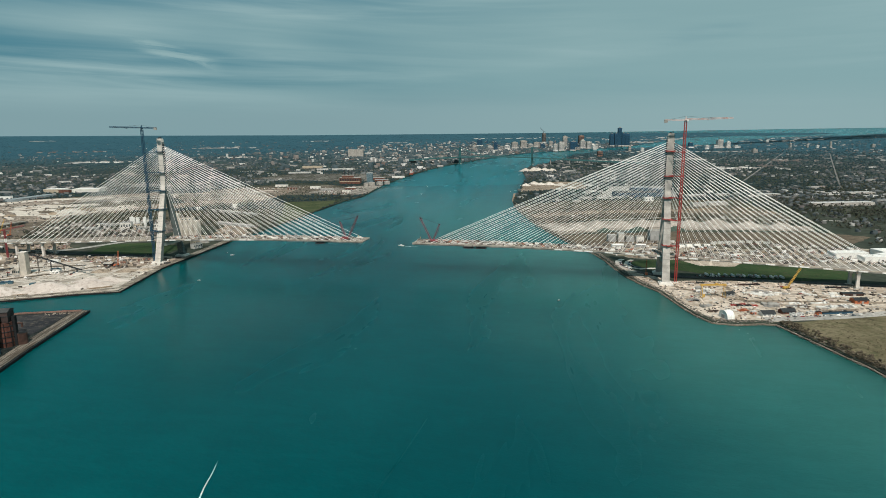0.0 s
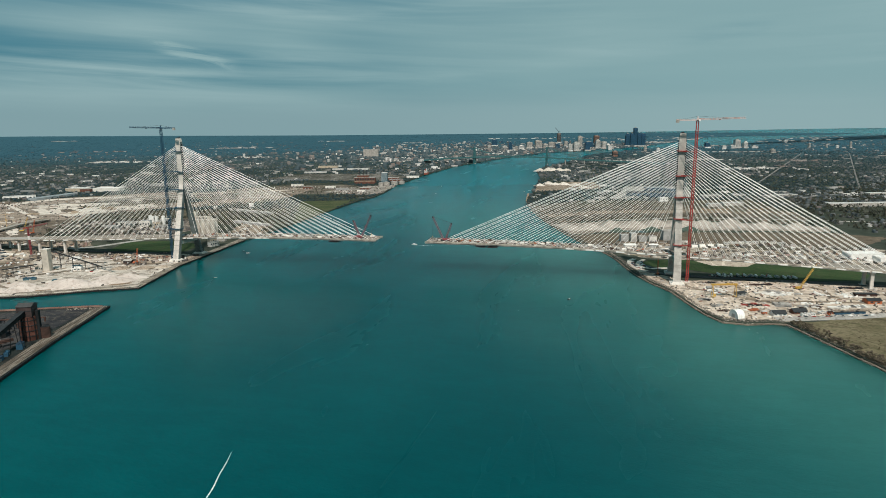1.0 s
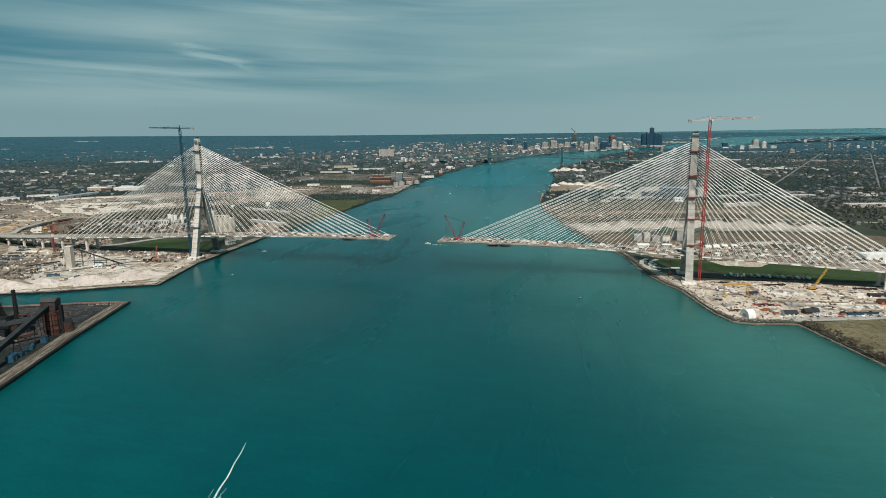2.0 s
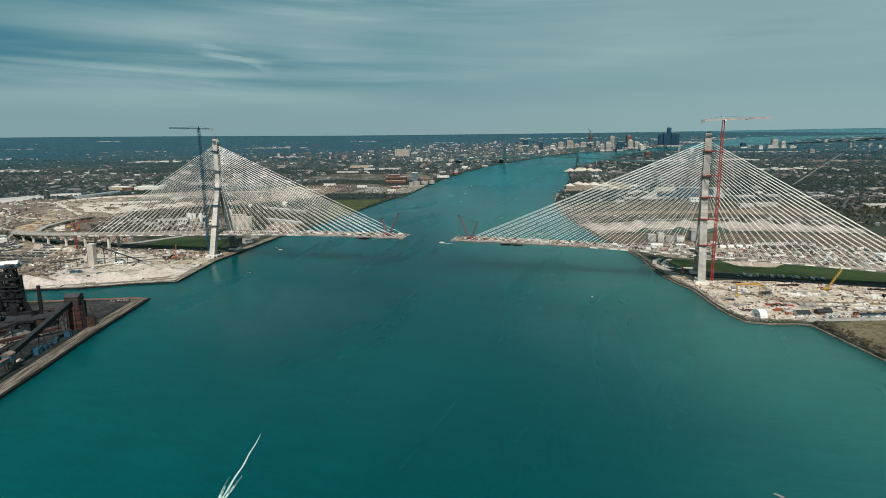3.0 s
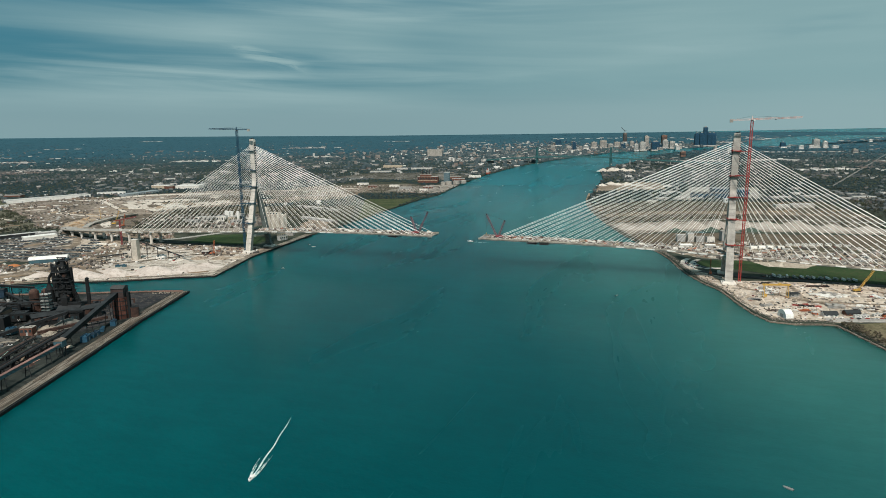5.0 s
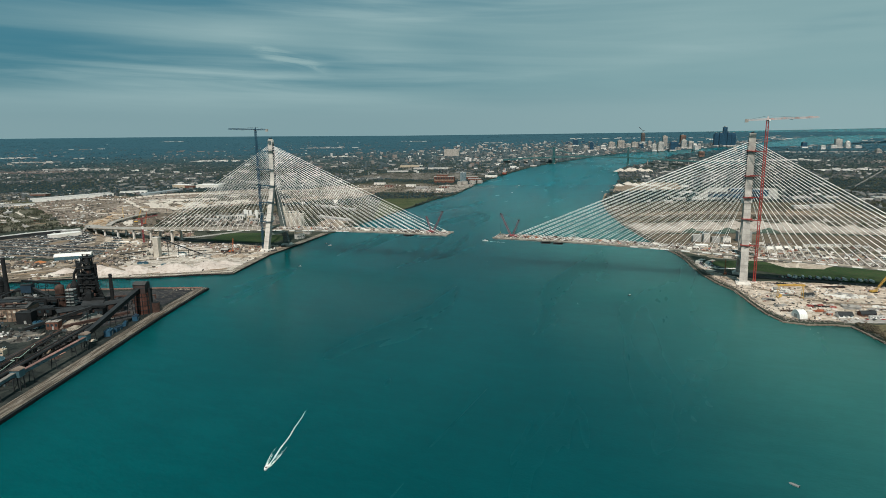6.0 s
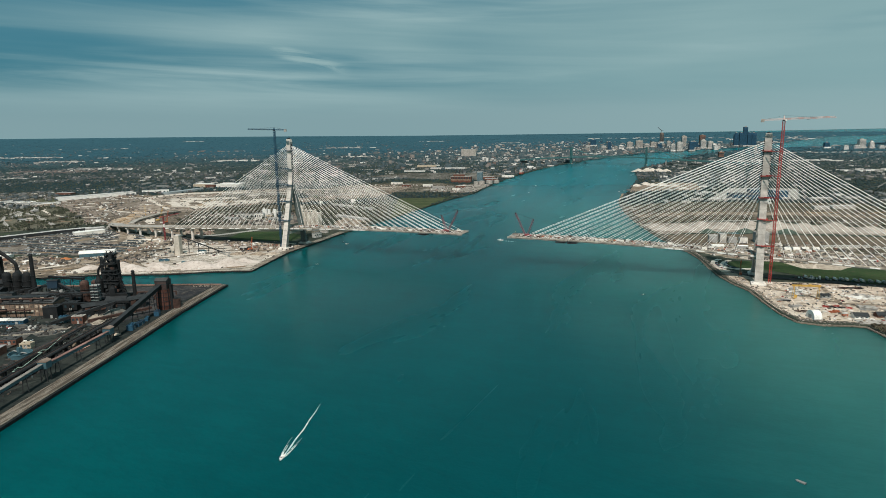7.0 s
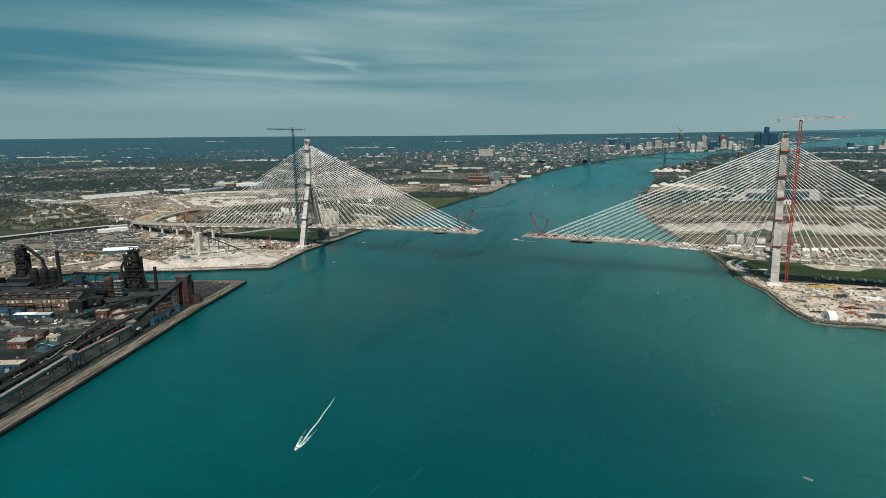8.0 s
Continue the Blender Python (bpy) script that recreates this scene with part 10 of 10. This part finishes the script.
for k in range(4):
    Shape().box(-18 + 12 * k, -6, 9, -9 + 12 * k, 6, 11).make("hatch", TAN, sp)
Shape().lattice((0, 0, 9), (0, 0, 30), 1.6, 8, 0.5, 0.3).bar((0, 0, 28), (16, 0, 20), 0.8).make("deck_crane", WHITE, sp)


# ---------------------------------------------------------------- boats
def motor_boat(x, y, turn, l, mat, label, cabin=True):
    t = root("motor_boat", pose(x, y, 0, 0, 0, turn), label, "boat", "boats")
    w = l * 0.17
    ring = [(-0.5, -1), (0.1, -1), (0.35, -0.7), (0.5, 0), (0.35, 0.7), (0.1, 1), (-0.5, 1)]
    v = [(a * l * 0.94, b * w * 0.75, -0.2) for a, b in ring] + [(a * l, b * w, l * 0.12) for a, b in ring] + [(a * l * 0.9, b * w * 0.82, l * 0.12) for a, b in ring] + [(a * l * 0.86, b * w * 0.78, l * 0.06) for a, b in ring]
    n = 7
    f = [tuple(reversed(range(n)))] + [(r * n + k, r * n + (k + 1) % n, (r + 1) * n + (k + 1) % n, (r + 1) * n + k) for r in range(3) for k in range(n)] + [tuple(range(3 * n, 4 * n))]
    Shape().add(v, f).make("hull", mat, t)
    if cabin:
        c = Shape().box(-l * 0.1, -w * 0.55, l * 0.06, l * 0.16, w * 0.55, l * 0.22, taper=0.8).make("cabin", WHITE, t)
        Shape().box(l * 0.12, -w * 0.46, l * 0.12, l * 0.165, w * 0.46, l * 0.19).make("windscreen", GLASS, c)
    Shape().box(-l * 0.54, -w * 0.2, 0, -l * 0.48, w * 0.2, l * 0.16).make("outboard_motor", DARK, t)
    return t


FOAM = Mat("wake_foam", 0.9, 0.0, 0.1)
FOAM.color(FOAM.mix(FOAM.ramp(FOAM.noise(0.9, 5), 0.42, 0.62), (0.20, 0.42, 0.41), (0.78, 0.84, 0.82)))
FOAM = FOAM.m


def wake(x, y, turn, length, w0, label, arms=True):
    """A foam trail behind a boat: churned core, thin spreading arms and loose flecks."""
    q = random.Random(int(length))
    s = Shape()
    n = int(length / 1.6)
    left, right = [], []
    for k in range(n + 1):
        u = k / n
        half = w0 * (1 - u) ** 0.7 * (0.75 + 0.5 * q.random()) * (0.6 + 0.8 * min(1, u * 8)) + 0.12
        wob = 0.7 * math.sin(u * 5.0) * u + 0.3 * math.sin(u * 17)
        left.append((-u * length, wob + half, 0.05)), right.append((-u * length, wob - half, 0.05))
    s.add(left + right, [(k, k + 1, n + 2 + k, n + 1 + k) for k in range(n)])
    if arms:
        for o in (-1, 1):
            for k in range(34):
                u = q.random() ** 2.0 * 0.30
                cx, cy = -u * length + q.uniform(-1, 1) + 2.0, o * (1.2 + u * length * 0.10 + q.uniform(-0.5, 0.5))
                a, b = q.uniform(0.8, 2.6), q.uniform(0.10, 0.26) * (1.3 - 2.5 * u)
                z = 0.056 + 0.0012 * k + 0.0006 * (o > 0)
                s.add([(cx - a, cy - b * 0.4, z), (cx, cy - b, z), (cx + a, cy, z), (cx, cy + b, z)], [(0, 1, 2, 3)])
            # spray thrown off the bow, and the churned arm behind it
            for k in range(46):
                u = q.random()
                cx, cy = 3.5 - 19 * u + q.uniform(-0.8, 0.8), o * (0.8 + 3.2 * u ** 0.7 + q.uniform(-0.6, 0.6) * (1 - u))
                a, b = q.uniform(0.5, 1.7), q.uniform(0.25, 0.8) * (1.15 - u)
                z = 0.11 + 0.0012 * k + 0.0006 * (o > 0)
                s.add([(cx - a, cy - b * 0.5, z), (cx, cy - b, z), (cx + a, cy, z), (cx - a * 0.2, cy + b, z)], [(0, 1, 2, 3)])
    ob = s.make("wake", FOAM)
    ob.matrix_basis = pose(x, y, 0.02, 0, 0, turn)
    return tagged(ob, label, "wake", "", "stuff")


motor_boat(69.0, -699, -74.5, 8.0, WHITE, "white speedboat throwing a foam wake")
wake(68.0, -695, -74.5, 86, 0.45, "white foam wake behind the speedboat")
motor_boat(273, -144, 60, 7.0, DARK, "small dark motor boat adrift on the river")
motor_boat(-288, -126, 20, 5.5, GREY, "small grey motor boat on the river")
motor_boat(-343, 66, 20, 8.0, WHITE, "small white motor boat near the quay")
motor_boat(-362, 82, 10, 6.0, DARK, "small dark motor boat near the quay")
motor_boat(-50, 210, 172, 14.0, WHITE, "white motor cruiser below the bridge gap")
wake(-44, 209, 172, 40, 0.7, "faint foam wake behind the cruiser", False)
motor_boat(412, -598, 150, 6.5, GREY, "small grey open boat adrift on the river", False)
for x, y in ((-300, 1500), (-60, 1700), (-250, 1200), (60, 1330), (90, 1180)):
    motor_boat(x, y, 70, 8, WHITE, "small white boat far up the river")
